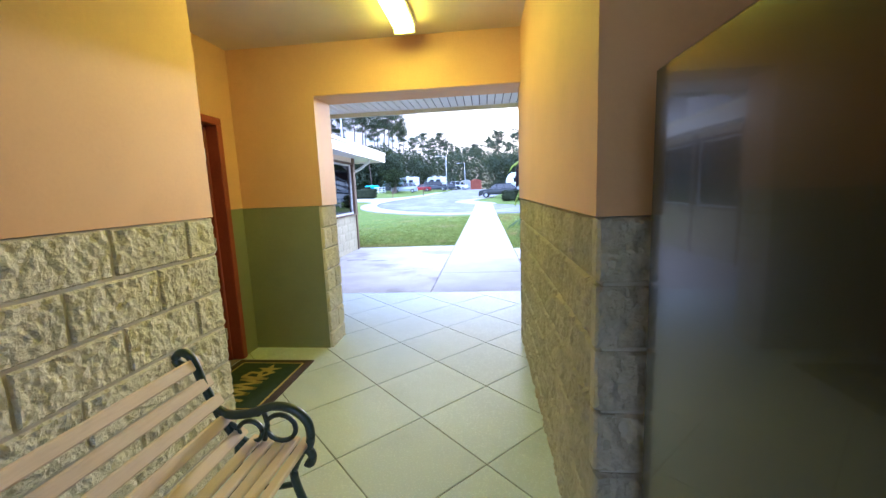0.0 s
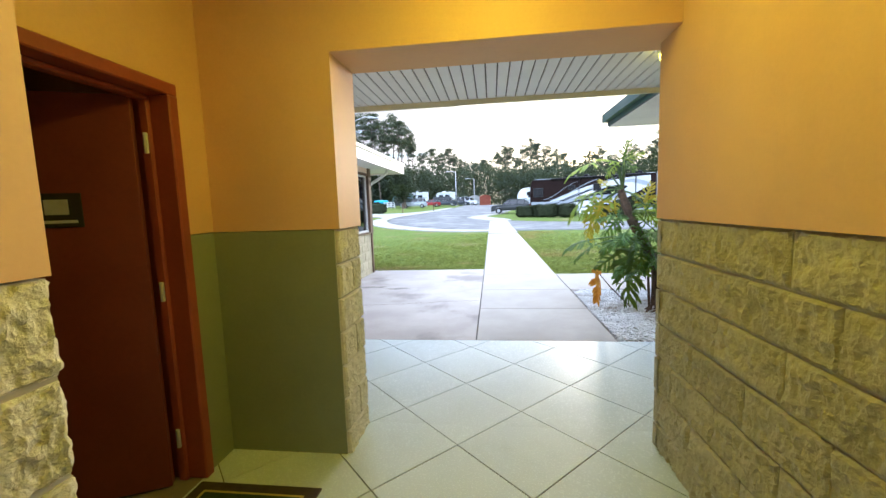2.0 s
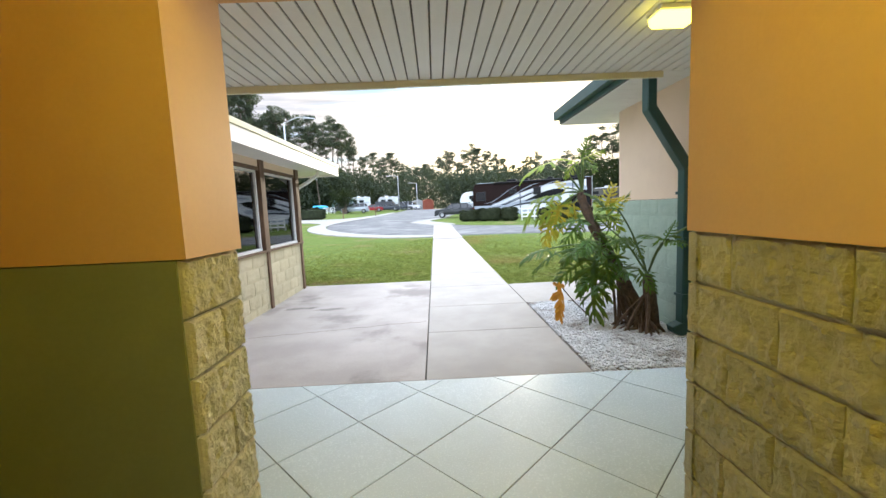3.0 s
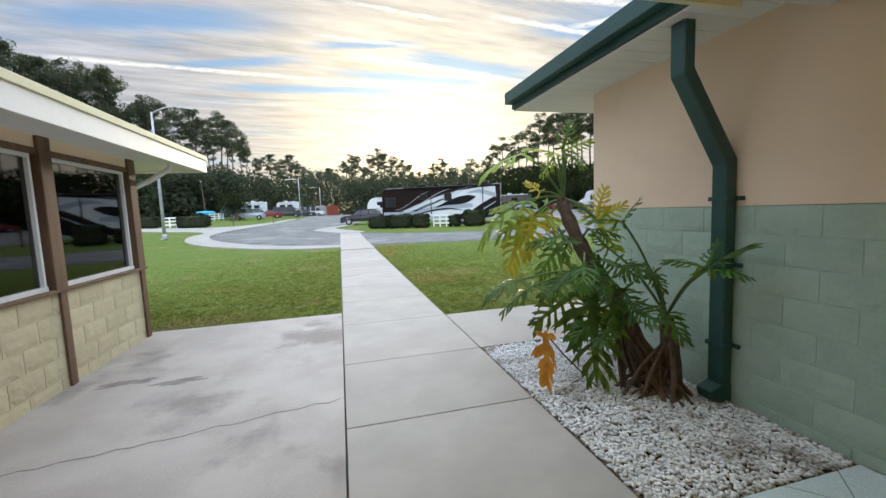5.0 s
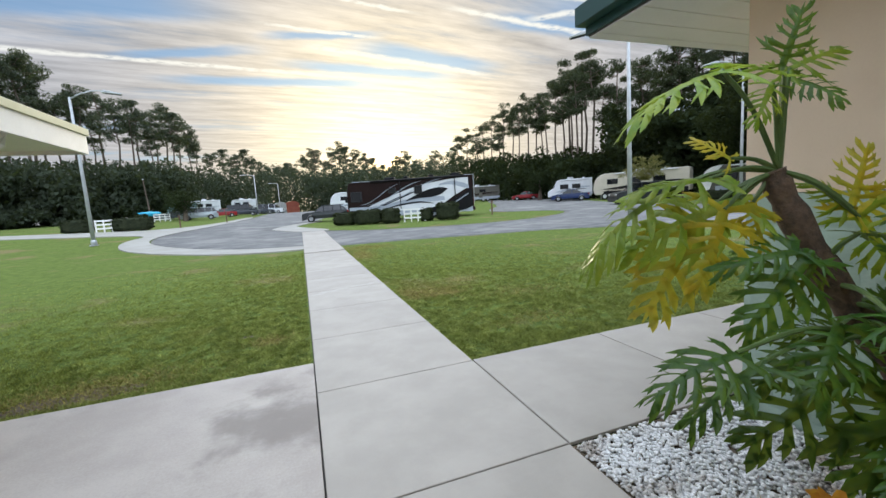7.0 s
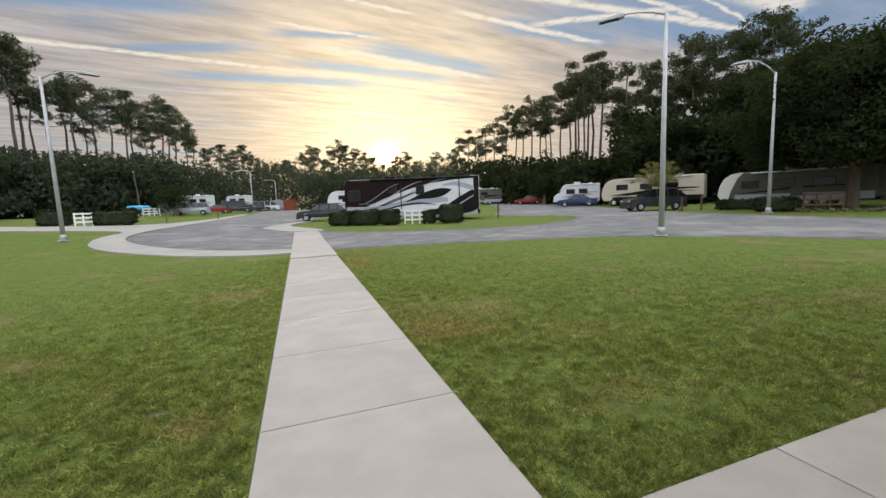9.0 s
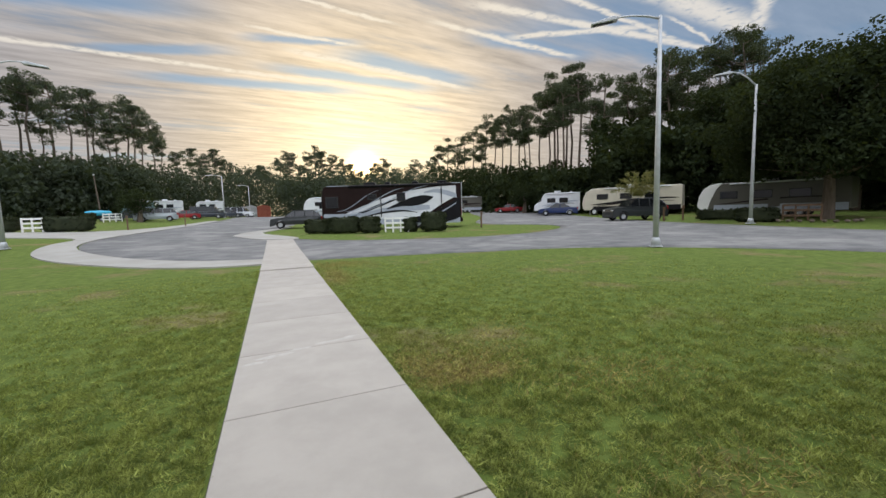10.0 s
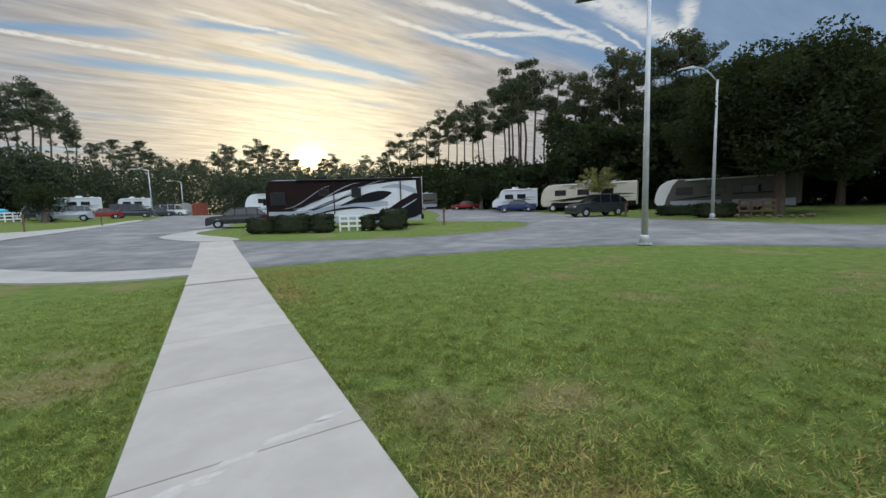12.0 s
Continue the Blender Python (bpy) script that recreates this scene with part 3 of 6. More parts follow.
def lay_blocks(style, owner, m, run, top, courses, shift=0.0, seed=1):
    """Courses of blocks from top downwards along the local x axis of m."""
    rnd = random.Random(seed)
    for c in range(courses):
        z = top - 0.199 * (c + 1) + 0.003
        x = 0.002
        if (c % 2 == 0) == (shift == 0.0):
            sizes = ["half"]
        else:
            sizes = []
        while x < run - 0.03:
            tag = sizes.pop() if sizes else "full"
            size = 0.393 if tag == "full" else 0.194
            left = run - x
            squeeze = 1.0
            if left < size + 0.05:
                tag = "full" if left > 0.29 else "half"
                squeeze = (left - 0.004) / (0.393 if tag == "full" else 0.194)
            ob = new("block", rnd.choice(BLOCKS[style, tag]))
            ob.parent = owner
            ob.matrix_basis = m @ pose(x + 0.002, 0, z + 0.003) @ Matrix.Diagonal((squeeze * 0.988, 1, 0.968, 1))
            x += (0.393 if tag == "full" else 0.194) * squeeze + 0.005


block_variants("split", "split", 0.0085, 46, 23, 1.0, 0.009, False)
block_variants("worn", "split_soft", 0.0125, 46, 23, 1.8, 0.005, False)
block_variants("sage", "green_block", 0.004, 8, 4, 1.0, 0.003, False)
block_variants("tan", "tan_block", 0.005, 8, 4, 1.0, 0.004, False)


def block_face(name, label):
    return tagged(new(name), label, "block wall", kind="structure")


left_face = block_face("wall_left_blocks", "rough split-face concrete blocks in a tan and olive wash")
lay_blocks("split", left_face, pose(LEFT_X, LEFT_END - 14 * 0.398, 0, 0, 0, 90), 14 * 0.398, BORDER, 7, 0.0, 3)
lay_blocks("split", left_face, pose(LEFT_X, LEFT_END, 0, 0, 0, 180), 0.77, BORDER, 7, 1.0, 4)
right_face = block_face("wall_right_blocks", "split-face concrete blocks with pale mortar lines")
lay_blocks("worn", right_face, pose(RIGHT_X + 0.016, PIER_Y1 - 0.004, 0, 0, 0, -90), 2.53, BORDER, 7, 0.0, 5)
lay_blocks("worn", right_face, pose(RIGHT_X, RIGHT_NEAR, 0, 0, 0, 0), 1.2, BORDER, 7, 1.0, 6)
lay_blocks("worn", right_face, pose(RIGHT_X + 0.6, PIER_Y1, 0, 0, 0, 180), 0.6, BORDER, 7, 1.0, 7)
jamb_face = block_face("wall_jamb_blocks", "stack of split-face blocks lining the opening")
lay_blocks("split", jamb_face, pose(JAMB_X - 0.012, FAR_Y0 + 0.004, 0, 0, 0, 90), 0.352, BORDER, 7, 1.0, 8)

# ---- diagonal floor tiles ----
HALF, HALF_Y = 0.410, 0.420
floor = tagged(new("floor"), "pale green square tiles laid diagonally with dark joints", "tiled floor", kind="structure")
part("joint_bed", boxes((NICHE_X, BACK_Y, -0.1, 2.0, FAR_Y1, -0.006), (-2.95, FAR_Y1, -0.1, 2.38, FLOOR_FAR - 0.004, -0.006)), "grout", floor)


def clip(poly, axis, value, keep_above):
    out = []
    for p, q in zip(poly, poly[1:] + poly[:1]):
        ip, iq = (p[axis] >= value) == keep_above, (q[axis] >= value) == keep_above
        if ip:
            out.append(p)
        if ip != iq:
            s = (value - p[axis]) / (q[axis] - p[axis])
            out.append((p[0] + (q[0] - p[0]) * s, p[1] + (q[1] - p[1]) * s))
    return out


def area(poly):
    return abs(sum(p[0] * q[1] - q[0] * p[1] for p, q in zip(poly, poly[1:] + poly[:1]))) / 2


whole_tile = None
for x0, y0, x1, y1 in ((NICHE_X, BACK_Y, 2.0, FAR_Y1), (-2.95, FAR_Y1, 2.38, FLOOR_FAR)):
    for i in range(-8, 9):
        for j in range(-20, 8):
            if (i + j) % 2 == 0:
                continue
            cx, cy = -0.454 + HALF * i, 3.457 + HALF_Y * j
            h, hy = HALF - 0.0045, HALF_Y - 0.0045
            poly = [(cx - h, cy), (cx, cy - hy), (cx + h, cy), (cx, cy + hy)]
            cut = poly
            for axis, value, above in ((0, x0, True), (0, x1, False), (1, y0, True), (1, y1, False)):
                if cut:
                    cut = clip(cut, axis, value, above)
            if len(cut) < 3 or area(cut) < 0.0008:
                continue
            if len(cut) == 4 and abs(area(cut) - 2 * h * hy) < 1e-6:
                if whole_tile is None:
                    whole_tile = mesh_of(prism([(p[0] - cx, p[1] - cy) for p in poly], -0.02, 0.0, bevel=0.002), "tile", "tile")
                ob = new("tile", whole_tile)
                ob.location = (cx, cy, 0)
            else:
                ob = new("tile", mesh_of(prism([(p[0] - cx, p[1] - cy) for p in cut], -0.02, 0.0), "tile", "tile"))
                ob.location = (cx, cy, 0)
            ob.parent = floor

# ---- door in the niche ----
door = thing("door_1", pose(0, 0, 0), "red-brown painted door standing ajar in its frame", "door", kind="structure")
part("door_frame", boxes((NICHE_X - 0.2, DOOR_Y1, 0, NICHE_X + 0.03, DOOR_Y1 + 0.06, DOOR_TOP), (NICHE_X - 0.2, DOOR_Y0 - 0.06, 0, NICHE_X + 0.03, DOOR_Y0, DOOR_TOP),
                         (NICHE_X - 0.2, DOOR_Y0 - 0.06, DOOR_TOP, NICHE_X + 0.03, DOOR_Y1 + 0.06, DOOR_TOP + 0.06),
                         (NICHE_X - 0.12, DOOR_Y1 - 0.025, 0, NICHE_X - 0.07, DOOR_Y1, DOOR_TOP), (NICHE_X - 0.12, DOOR_Y0, DOOR_TOP - 0.025, NICHE_X - 0.07, DOOR_Y1, DOOR_TOP), bevel=0.006), "door", door)
leaf = part("leaf", box(0, -0.93, 0.012, 0.045, 0, 2.02, 0.003), "leaf_door", door, "red-brown door leaf coloured darker for shade")
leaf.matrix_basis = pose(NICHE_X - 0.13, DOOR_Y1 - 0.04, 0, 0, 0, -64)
part("sign", box(0.046, -0.41, 1.40, 0.054, -0.23, 1.56, 0.002), "black", leaf, "small black door sign")
part("sign_text", boxes((0.0545, -0.39, 1.42, 0.056, -0.25, 1.434), (0.0545, -0.37, 1.46, 0.056, -0.28, 1.53)), "steel", leaf, "pale unreadable marks on the sign")
for z in (0.25, 1.05, 1.80):
    part("hinge", tube(bmesh.new(), ((NICHE_X - 0.09, DOOR_Y1 - 0.03, z - 0.05), (NICHE_X - 0.09, DOOR_Y1 - 0.03, z + 0.05)), 0.011), "steel", door, "steel hinge")

# ---- ceiling lamps ----
tube_lamp = thing("ceiling_lamp", pose(-0.19, 2.45, CEIL), "long warm-glowing tube lamp on the passage ceiling", "lamp")
part("housing", box(-0.09, -0.62, -0.03, 0.09, 0.62, 0.0, 0.004), "white", tube_lamp)
part("diffuser", prism([(-0.075, -0.03), (0.075, -0.03), (0.06, -0.075), (-0.06, -0.075)], -0.61, 0.61, "y"), "lamp", tube_lamp, "glowing yellow diffuser")
for y in (-0.625, 0.612):
    part("end_cap", box(-0.08, y, -0.08, 0.08, y + 0.013, -0.03), "white", tube_lamp)

# ---- canopy over the tiles ----
CAN_Z, CAN_Y, CAN_X0, CAN_X1 = 2.57, 5.62, -2.20, 1.78
canopy = tagged(new("ceiling_canopy"), "white grooved soffit under the entrance canopy", "canopy", kind="structure")
x = -2.95
while x < 2.38:
    part("soffit_board", box(x + 0.006, FAR_Y1, CAN_Z, min(x + 0.094, 2.38), CAN_Y, CAN_Z + 0.012, 0.002), "soffit", canopy)
    x += 0.10
part("soffit_back", box(-2.95, FAR_Y1, CAN_Z + 0.010, 2.38, CAN_Y, CAN_Z + 0.2), "groove", canopy)
part("fascia", boxes((CAN_X0, CAN_Y, CAN_Z - 0.055, -0.55, CAN_Y + 0.03, CAN_Z + 0.21), (-0.548, CAN_Y, CAN_Z - 0.05, CAN_X1, CAN_Y + 0.03, CAN_Z + 0.21)), "yellowed", canopy, "yellowed fascia board")
part("deck", box(-2.6, 3.3, CEIL + 0.15, 2.38, CAN_Y + 0.03, CEIL + 0.2), "roof", canopy)
lamp2 = thing("wall_lamp", pose(1.20, 4.50, CAN_Z), "amber glass bulkhead lamp glowing under the canopy", "lamp")
part("base", box(-0.13, -0.08, -0.03, 0.13, 0.08, 0.0, 0.006), "white", lamp2)
part("lens", prism([(-0.13, -0.03), (0.13, -0.03), (0.10, -0.085), (-0.12, -0.085)], -0.07, 0.07, "y", 0.012), "lamp_out", lamp2, "glowing amber lens")

# ---- building beside the plant bed ----
RB_X, RB_Y, RB_BORDER, EAVE_X, EAVE_Y = 2.40, 7.78, 1.46, 1.80, 8.58
right_house = thing("house", pose(0, 0, 0), "cream building with sage green block base and dark green eaves", "building")
part("wall", boxes((RB_X, FAR_Y1, RB_BORDER, RB_X + 0.2, RB_Y, 2.76), (RB_X + 0.2, RB_Y - 0.2, RB_BORDER, 12.0, RB_Y, 2.76)), "cream", right_house, "cream painted upper wall")
part("wall_base", boxes((RB_X + 0.006, FAR_Y1, -0.1, RB_X + 0.2, RB_Y - 0.006, RB_BORDER - 0.004), (RB_X + 0.2, RB_Y - 0.2, -0.1, 12.0, RB_Y - 0.006, RB_BORDER - 0.004)), "green_block", right_house, "sage green mortar bed")
base_blocks = tagged(new("wall_base_blocks"), "sage green painted concrete blocks", "block wall", kind="structure")
lay_blocks("sage", base_blocks, pose(RB_X, RB_Y, 0, 0, 0, -90), 4.1, RB_BORDER, 8, 0.0, 9)
lay_blocks("sage", base_blocks, pose(RB_X + 2.0, RB_Y, 0, 0, 0, 180), 2.0, RB_BORDER, 8, 1.0, 10)
y = CAN_Y + 0.035
while y < EAVE_Y:
    part("soffit_board", box(EAVE_X + 0.02, y + 0.004, 2.705, 12.0, min(y + 0.196, EAVE_Y - 0.02), 2.715), "soffit", right_house)
    y += 0.2
part("soffit_back", box(EAVE_X + 0.02, CAN_Y + 0.035, 2.713, 12.0, EAVE_Y - 0.02, 2.76), "groove", right_house)
part("fascia", boxes((EAVE_X, CAN_Y + 0.032, 2.725, EAVE_X + 0.02, EAVE_Y, 2.90), (EAVE_X + 0.02, EAVE_Y - 0.02, 2.725, 12.0, EAVE_Y, 2.90), (EAVE_X - 0.09, CAN_Y + 0.032, 2.785, EAVE_X, EAVE_Y + 0.01, 2.92), bevel=0.004), "teal", right_house, "dark green fascia and gutter")
part("roof", prism([(EAVE_X, 2.88), (9.0, 4.68), (12.0, 4.68), (12.0, 2.88)], CAN_Y, EAVE_Y, "y"), "roof", right_house)
pipe = thing("downspout", pose(0, 0, 0), "dark green metal downspout bending under the eaves", "downspout")
part("pipe", prism([(2.30, 0.10), (2.395, 0.10), (2.395, 1.80), (2.01, 2.40), (2.01, 2.76), (1.915, 2.76), (1.915, 2.36), (2.30, 1.75)], 6.12, 6.24, "y", 0.008), "teal", pipe)
part("shoe", prism([(2.30, 0.0), (2.22, 0.03), (2.20, 0.10), (2.30, 0.14), (2.395, 0.14), (2.395, 0.0)], 6.115, 6.245, "y", 0.006), "teal", pipe)
for z in (0.42, 1.02, 1.50):
    part("strap", boxes((2.29, 6.105, z, 2.398, 6.255, z + 0.03), (2.38, 6.06, z, 2.398, 6.30, z + 0.03)), "teal", pipe)

# ---- building with the dark windows ----
LB_X, LB_Y, SILL, HEAD = -2.93, 9.99, 0.95, 2.12
left_house = thing("house", pose(0, 0, 0), "low building with dark windows, brown posts and a white eave", "building")
part("wall", boxes((LB_X - 0.2, FAR_Y1, HEAD + 0.06, LB_X, LB_Y, 2.33), (-9.0, LB_Y - 0.2, SILL, LB_X - 0.2, LB_Y, 2.33), (LB_X - 0.2, FAR_Y1, SILL, LB_X, 5.3, HEAD + 0.06)), "cream", left_house)
part("wall_base", boxes((LB_X - 0.2, FAR_Y1, -0.1, LB_X - 0.007, LB_Y - 0.007, SILL - 0.05), (-9.0, LB_Y - 0.2, -0.1, LB_X - 0.2, LB_Y - 0.003, SILL)), "tan_block", left_house)
tan_face = tagged(new("wall_window_base_blocks"), "tan painted concrete blocks under the windows", "block wall", kind="structure")
lay_blocks("tan", tan_face, pose(LB_X, LB_Y - 16 * 0.398, 0, 0, 0, 90), 16 * 0.398, SILL - 0.05, 5, 0.0, 12)
panes = ((5.38, 6.60), (6.93, 8.17), (8.47, 9.72))
for a, b in panes:
    win = part("window", boxes((LB_X - 0.10, a - 0.03, SILL, LB_X - 0.02, a, HEAD), (LB_X - 0.10, b, SILL, LB_X - 0.02, b + 0.03, HEAD), (LB_X - 0.10, a - 0.03, HEAD, LB_X - 0.02, b + 0.03, HEAD + 0.035), (LB_X - 0.10, a - 0.03, SILL - 0.02, LB_X - 0.01, b + 0.03, SILL + 0.022)), "white", left_house, "thin white window frame")
    part("pane", box(LB_X - 0.062, a, SILL + 0.02, LB_X - 0.052, b, HEAD), "window", win, "dark reflecting glass")
    part("blind", box(LB_X - 0.19, a, SILL, LB_X - 0.17, b, HEAD), "black", win, "dark blind behind the glass")
posts = [(5.10, 5.30), (6.68, 6.86), (8.24, 8.40), (9.79, 9.96)]
for a, b in posts:
    part("post", box(LB_X - 0.11, a, SILL - 0.05, LB_X + 0.03, b, 2.33, 0.006), "brown", left_house, "brown stained wooden post")
    part("post_foot", box(LB_X + 0.004, a + 0.04, 0.0, LB_X + 0.03, b - 0.03, SILL - 0.05, 0.004), "brown", left_house)
part("sill", box(LB_X - 0.1, 5.3, SILL - 0.05, LB_X + 0.035, LB_Y + 0.01, SILL - 0.018, 0.004), "brown", left_house)
part("head", box(LB_X - 0.1, 5.3, HEAD + 0.035, LB_X + 0.012, LB_Y, HEAD + 0.09, 0.004), "brown", left_house)
part("soffit", box(-9.0, FAR_Y1, 2.32, -2.44, 11.18, 2.345), "white", left_house, "white soffit board")
part("fascia", boxes((-2.44, CAN_Y + 0.05, 2.28, -2.41, 11.21, 2.47), (-9.0, 11.18, 2.28, -2.44, 11.21, 2.47), bevel=0.004), "white", left_house, "white eave fascia")
# the yellow trim colour puts sunlight on this edge
part("drip_edge", boxes((-2.46, CAN_Y + 0.05, 2.47, -2.39, 11.23, 2.54), (-9.0, 11.17, 2.47, -2.46, 11.23, 2.54), bevel=0.004), "yellowed", left_house, "metal roof edge coloured yellow for sunlight")
part("roof", prism([(-2.42, 2.54), (-9.0, 3.4), (-9.0, 2.54)], CAN_Y + 0.05, 11.21, "y"), "roof", left_house)
spout = thing("downspout", pose(0, 0, 0), "short white bent downspout at the building corner", "downspout")
part("pipe", tube(bmesh.new(), ((-2.60, 10.25, 2.32), (-2.60, 10.23, 2.24), (-2.80, 10.12, 2.08), (-3.00, 10.05, 1.96), (-3.05, 10.04, 1.80), (-3.05, 10.04, 0.05)), 0.035, 8), "white", spout)

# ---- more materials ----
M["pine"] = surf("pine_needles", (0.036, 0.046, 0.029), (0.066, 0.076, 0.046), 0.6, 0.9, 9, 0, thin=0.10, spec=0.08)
# far foliage is paler and greyer: distance haze put into the colour
M["far_pine"] = surf("hazed_pine_needles", (0.050, 0.062, 0.048), (0.085, 0.095, 0.070), 0.6, 0.9, 9, 0, thin=0.15, spec=0.08)
M["far_leaf"] = surf("hazed_leaves", (0.038, 0.048, 0.034), (0.062, 0.074, 0.050), 0.7, 0.9, 9, 0, thin=0.10, spec=0.05)
# near leaves held almost black, their backlit shade painted into the colour
M["leaf"] = surf("backlit_broad_leaves", (0.014, 0.021, 0.011), (0.030, 0.040, 0.018), 0.7, 0.9, 9, 0, thin=0.08, spec=0.05)
M["hedge"] = surf("clipped_hedge_leaves", (0.018, 0.024, 0.014), (0.040, 0.046, 0.024), 3.0, 0.85, 20, 0, thin=0.08, spec=0.08)
M["bark"] = surf("pine_bark", (0.10, 0.075, 0.055), (0.17, 0.13, 0.10), 2.0, 0.95, 12, 0.8, 0.03, stretch=(3, 3, 0.6))
M["phil"] = surf("glossy_green_leaf", (0.022, 0.070, 0.012), (0.065, 0.145, 0.020), 5.0, 0.30, 30, 0.1, 0.002, by_piece=0.35, thin=0.4, spec=0.3)
# serves truly pale leaves, and paints sun glow on the crown's top leaves
M["phil_lime"] = surf("pale_green_sunglow_leaf", (0.14, 0.26, 0.015), (0.30, 0.36, 0.03), 5.0, 0.38, 30, 0.1, 0.002, by_piece=0.25, thin=0.4, spec=0.4)
M["phil_yellow"] = surf("yellowing_leaf", (0.60, 0.44, 0.02), (0.38, 0.38, 0.03), 6.0, 0.4, 30, 0.1, 0.002, by_piece=0.1, thin=0.4)
M["phil_orange"] = surf("dead_orange_leaf", (0.62, 0.22, 0.02), (0.70, 0.33, 0.03), 8.0, 0.5, 30, 0.1, 0.002, thin=0.35)
M["stalk"] = surf("green_leaf_stalk", (0.07, 0.12, 0.03), (0.11, 0.17, 0.05), 6.0, 0.5)
M["phil_trunk"] = surf("scarred_plant_stem", (0.05, 0.033, 0.022), (0.14, 0.09, 0.055), 14.0, 0.85, 45, 0.9, 0.012)
M["roots"] = surf("aerial_roots", (0.09, 0.055, 0.04), (0.15, 0.10, 0.07), 10.0, 0.85)
M["pebble"] = surf("white_pebbles", (0.58, 0.575, 0.565), (0.78, 0.775, 0.765), 5.0, 0.75, 60, 0.2, 0.002, dirt=(0.28, 0.23, 0.18, 0.8), dirt_scale=2.6, dirt_lo=0.50, dirt_hi=0.68)
M["iron"] = surf("dark_green_cast_iron", (0.012, 0.03, 0.024), (0.02, 0.045, 0.034), 8, 0.38, 60, 0.1, 0.001, coat=0.2)
M["slat"] = surf("cream_painted_slat", (0.62, 0.50, 0.38), (0.70, 0.58, 0.45), 2.5, 0.5, 40, 0.08, 0.001, dirt=(0.50, 0.38, 0.26, 0.35), dirt_scale=4, by_piece=0.05, stretch=(4, 0.5, 4))
M["gloss_black"] = surf("glossy_black_panel", (0.012, 0.012, 0.014), (0.018, 0.018, 0.02), 1.0, 0.22, 200, 0.03, 0.0005, coat=0.3)
M["mat"] = surf("dark_brown_rubber_mat", (0.035, 0.022, 0.018), (0.055, 0.036, 0.028), 20, 0.9, 120, 0.5, 0.003)
M["mat_green"] = surf("dark_green_carpet", (0.015, 0.035, 0.016), (0.025, 0.05, 0.022), 30, 0.95, 200, 0.6, 0.003)
M["mat_gold"] = surf("gold_carpet_pile", (0.38, 0.30, 0.05), (0.46, 0.37, 0.07), 30, 0.95, 200, 0.5, 0.003)
M["grass"] = surf("grass_blades", (0.095, 0.122, 0.026), (0.30, 0.33, 0.088), 6.0, 0.75, 26, 0, dirt=(0.30, 0.24, 0.10, 0.6), dirt_scale=0.42, dirt_lo=0.55, dirt_hi=0.70, thin=0.35, spec=0.2, by_blade=0.65)
M["dry_grass"] = surf("dry_grass_blades", (0.17, 0.12, 0.05), (0.36, 0.31, 0.09), 14.0, 0.8, 26, 0, thin=0.2, spec=0.2, by_blade=0.45)


# ---- foliage ----
def cloud(bmesh_like, centres, radii, count, size, seed, flat=1.0, thin=0.5):
    """Many small leaf triangles scattered about the given centres; returns vertices and faces."""
    rnd = np.random.default_rng(seed)
    c = np.repeat(np.asarray(centres, float), count, axis=0)
    r = np.repeat(np.asarray(radii, float), count)[:, None]
    d = rnd.normal(size=c.shape)
    d /= np.linalg.norm(d, axis=1, keepdims=True)
    d *= rnd.uniform(0.45, 1.0, (len(c), 1)) ** 0.6
    d[:, 2] *= flat
    p = c + d * r
    u = rnd.normal(size=c.shape)
    u /= np.linalg.norm(u, axis=1, keepdims=True)
    v = rnd.normal(size=c.shape)
    v -= u * np.sum(u * v, axis=1, keepdims=True)
    v /= np.linalg.norm(v, axis=1, keepdims=True)
    s = size * rnd.uniform(0.6, 1.4, (len(c), 1))
    verts = np.stack([p - u * s, p + u * s * 0.4 + v * s * thin, p + u * s, p + u * s * 0.2 - v * s * thin], axis=1).reshape(-1, 3)
    return verts


def leaf_object(name, verts, mat, parent=None, label=""):
    n = len(verts) // 4
    me = bpy.data.meshes.new(name)
    me.vertices.add(len(verts))
    me.vertices.foreach_set("co", np.asarray(verts, np.float32).ravel())
    me.loops.add(4 * n)
    me.loops.foreach_set("vertex_index", np.arange(4 * n, dtype=np.int32))
    me.polygons.add(n)
    me.polygons.foreach_set("loop_start", np.arange(0, 4 * n, 4, dtype=np.int32))
    me.update(calc_edges=True)
    me.materials.append(M[mat])
    ob = new(name, me)
    if parent is not None:
        ob.parent = parent
    return tagged(ob, label) if label else ob


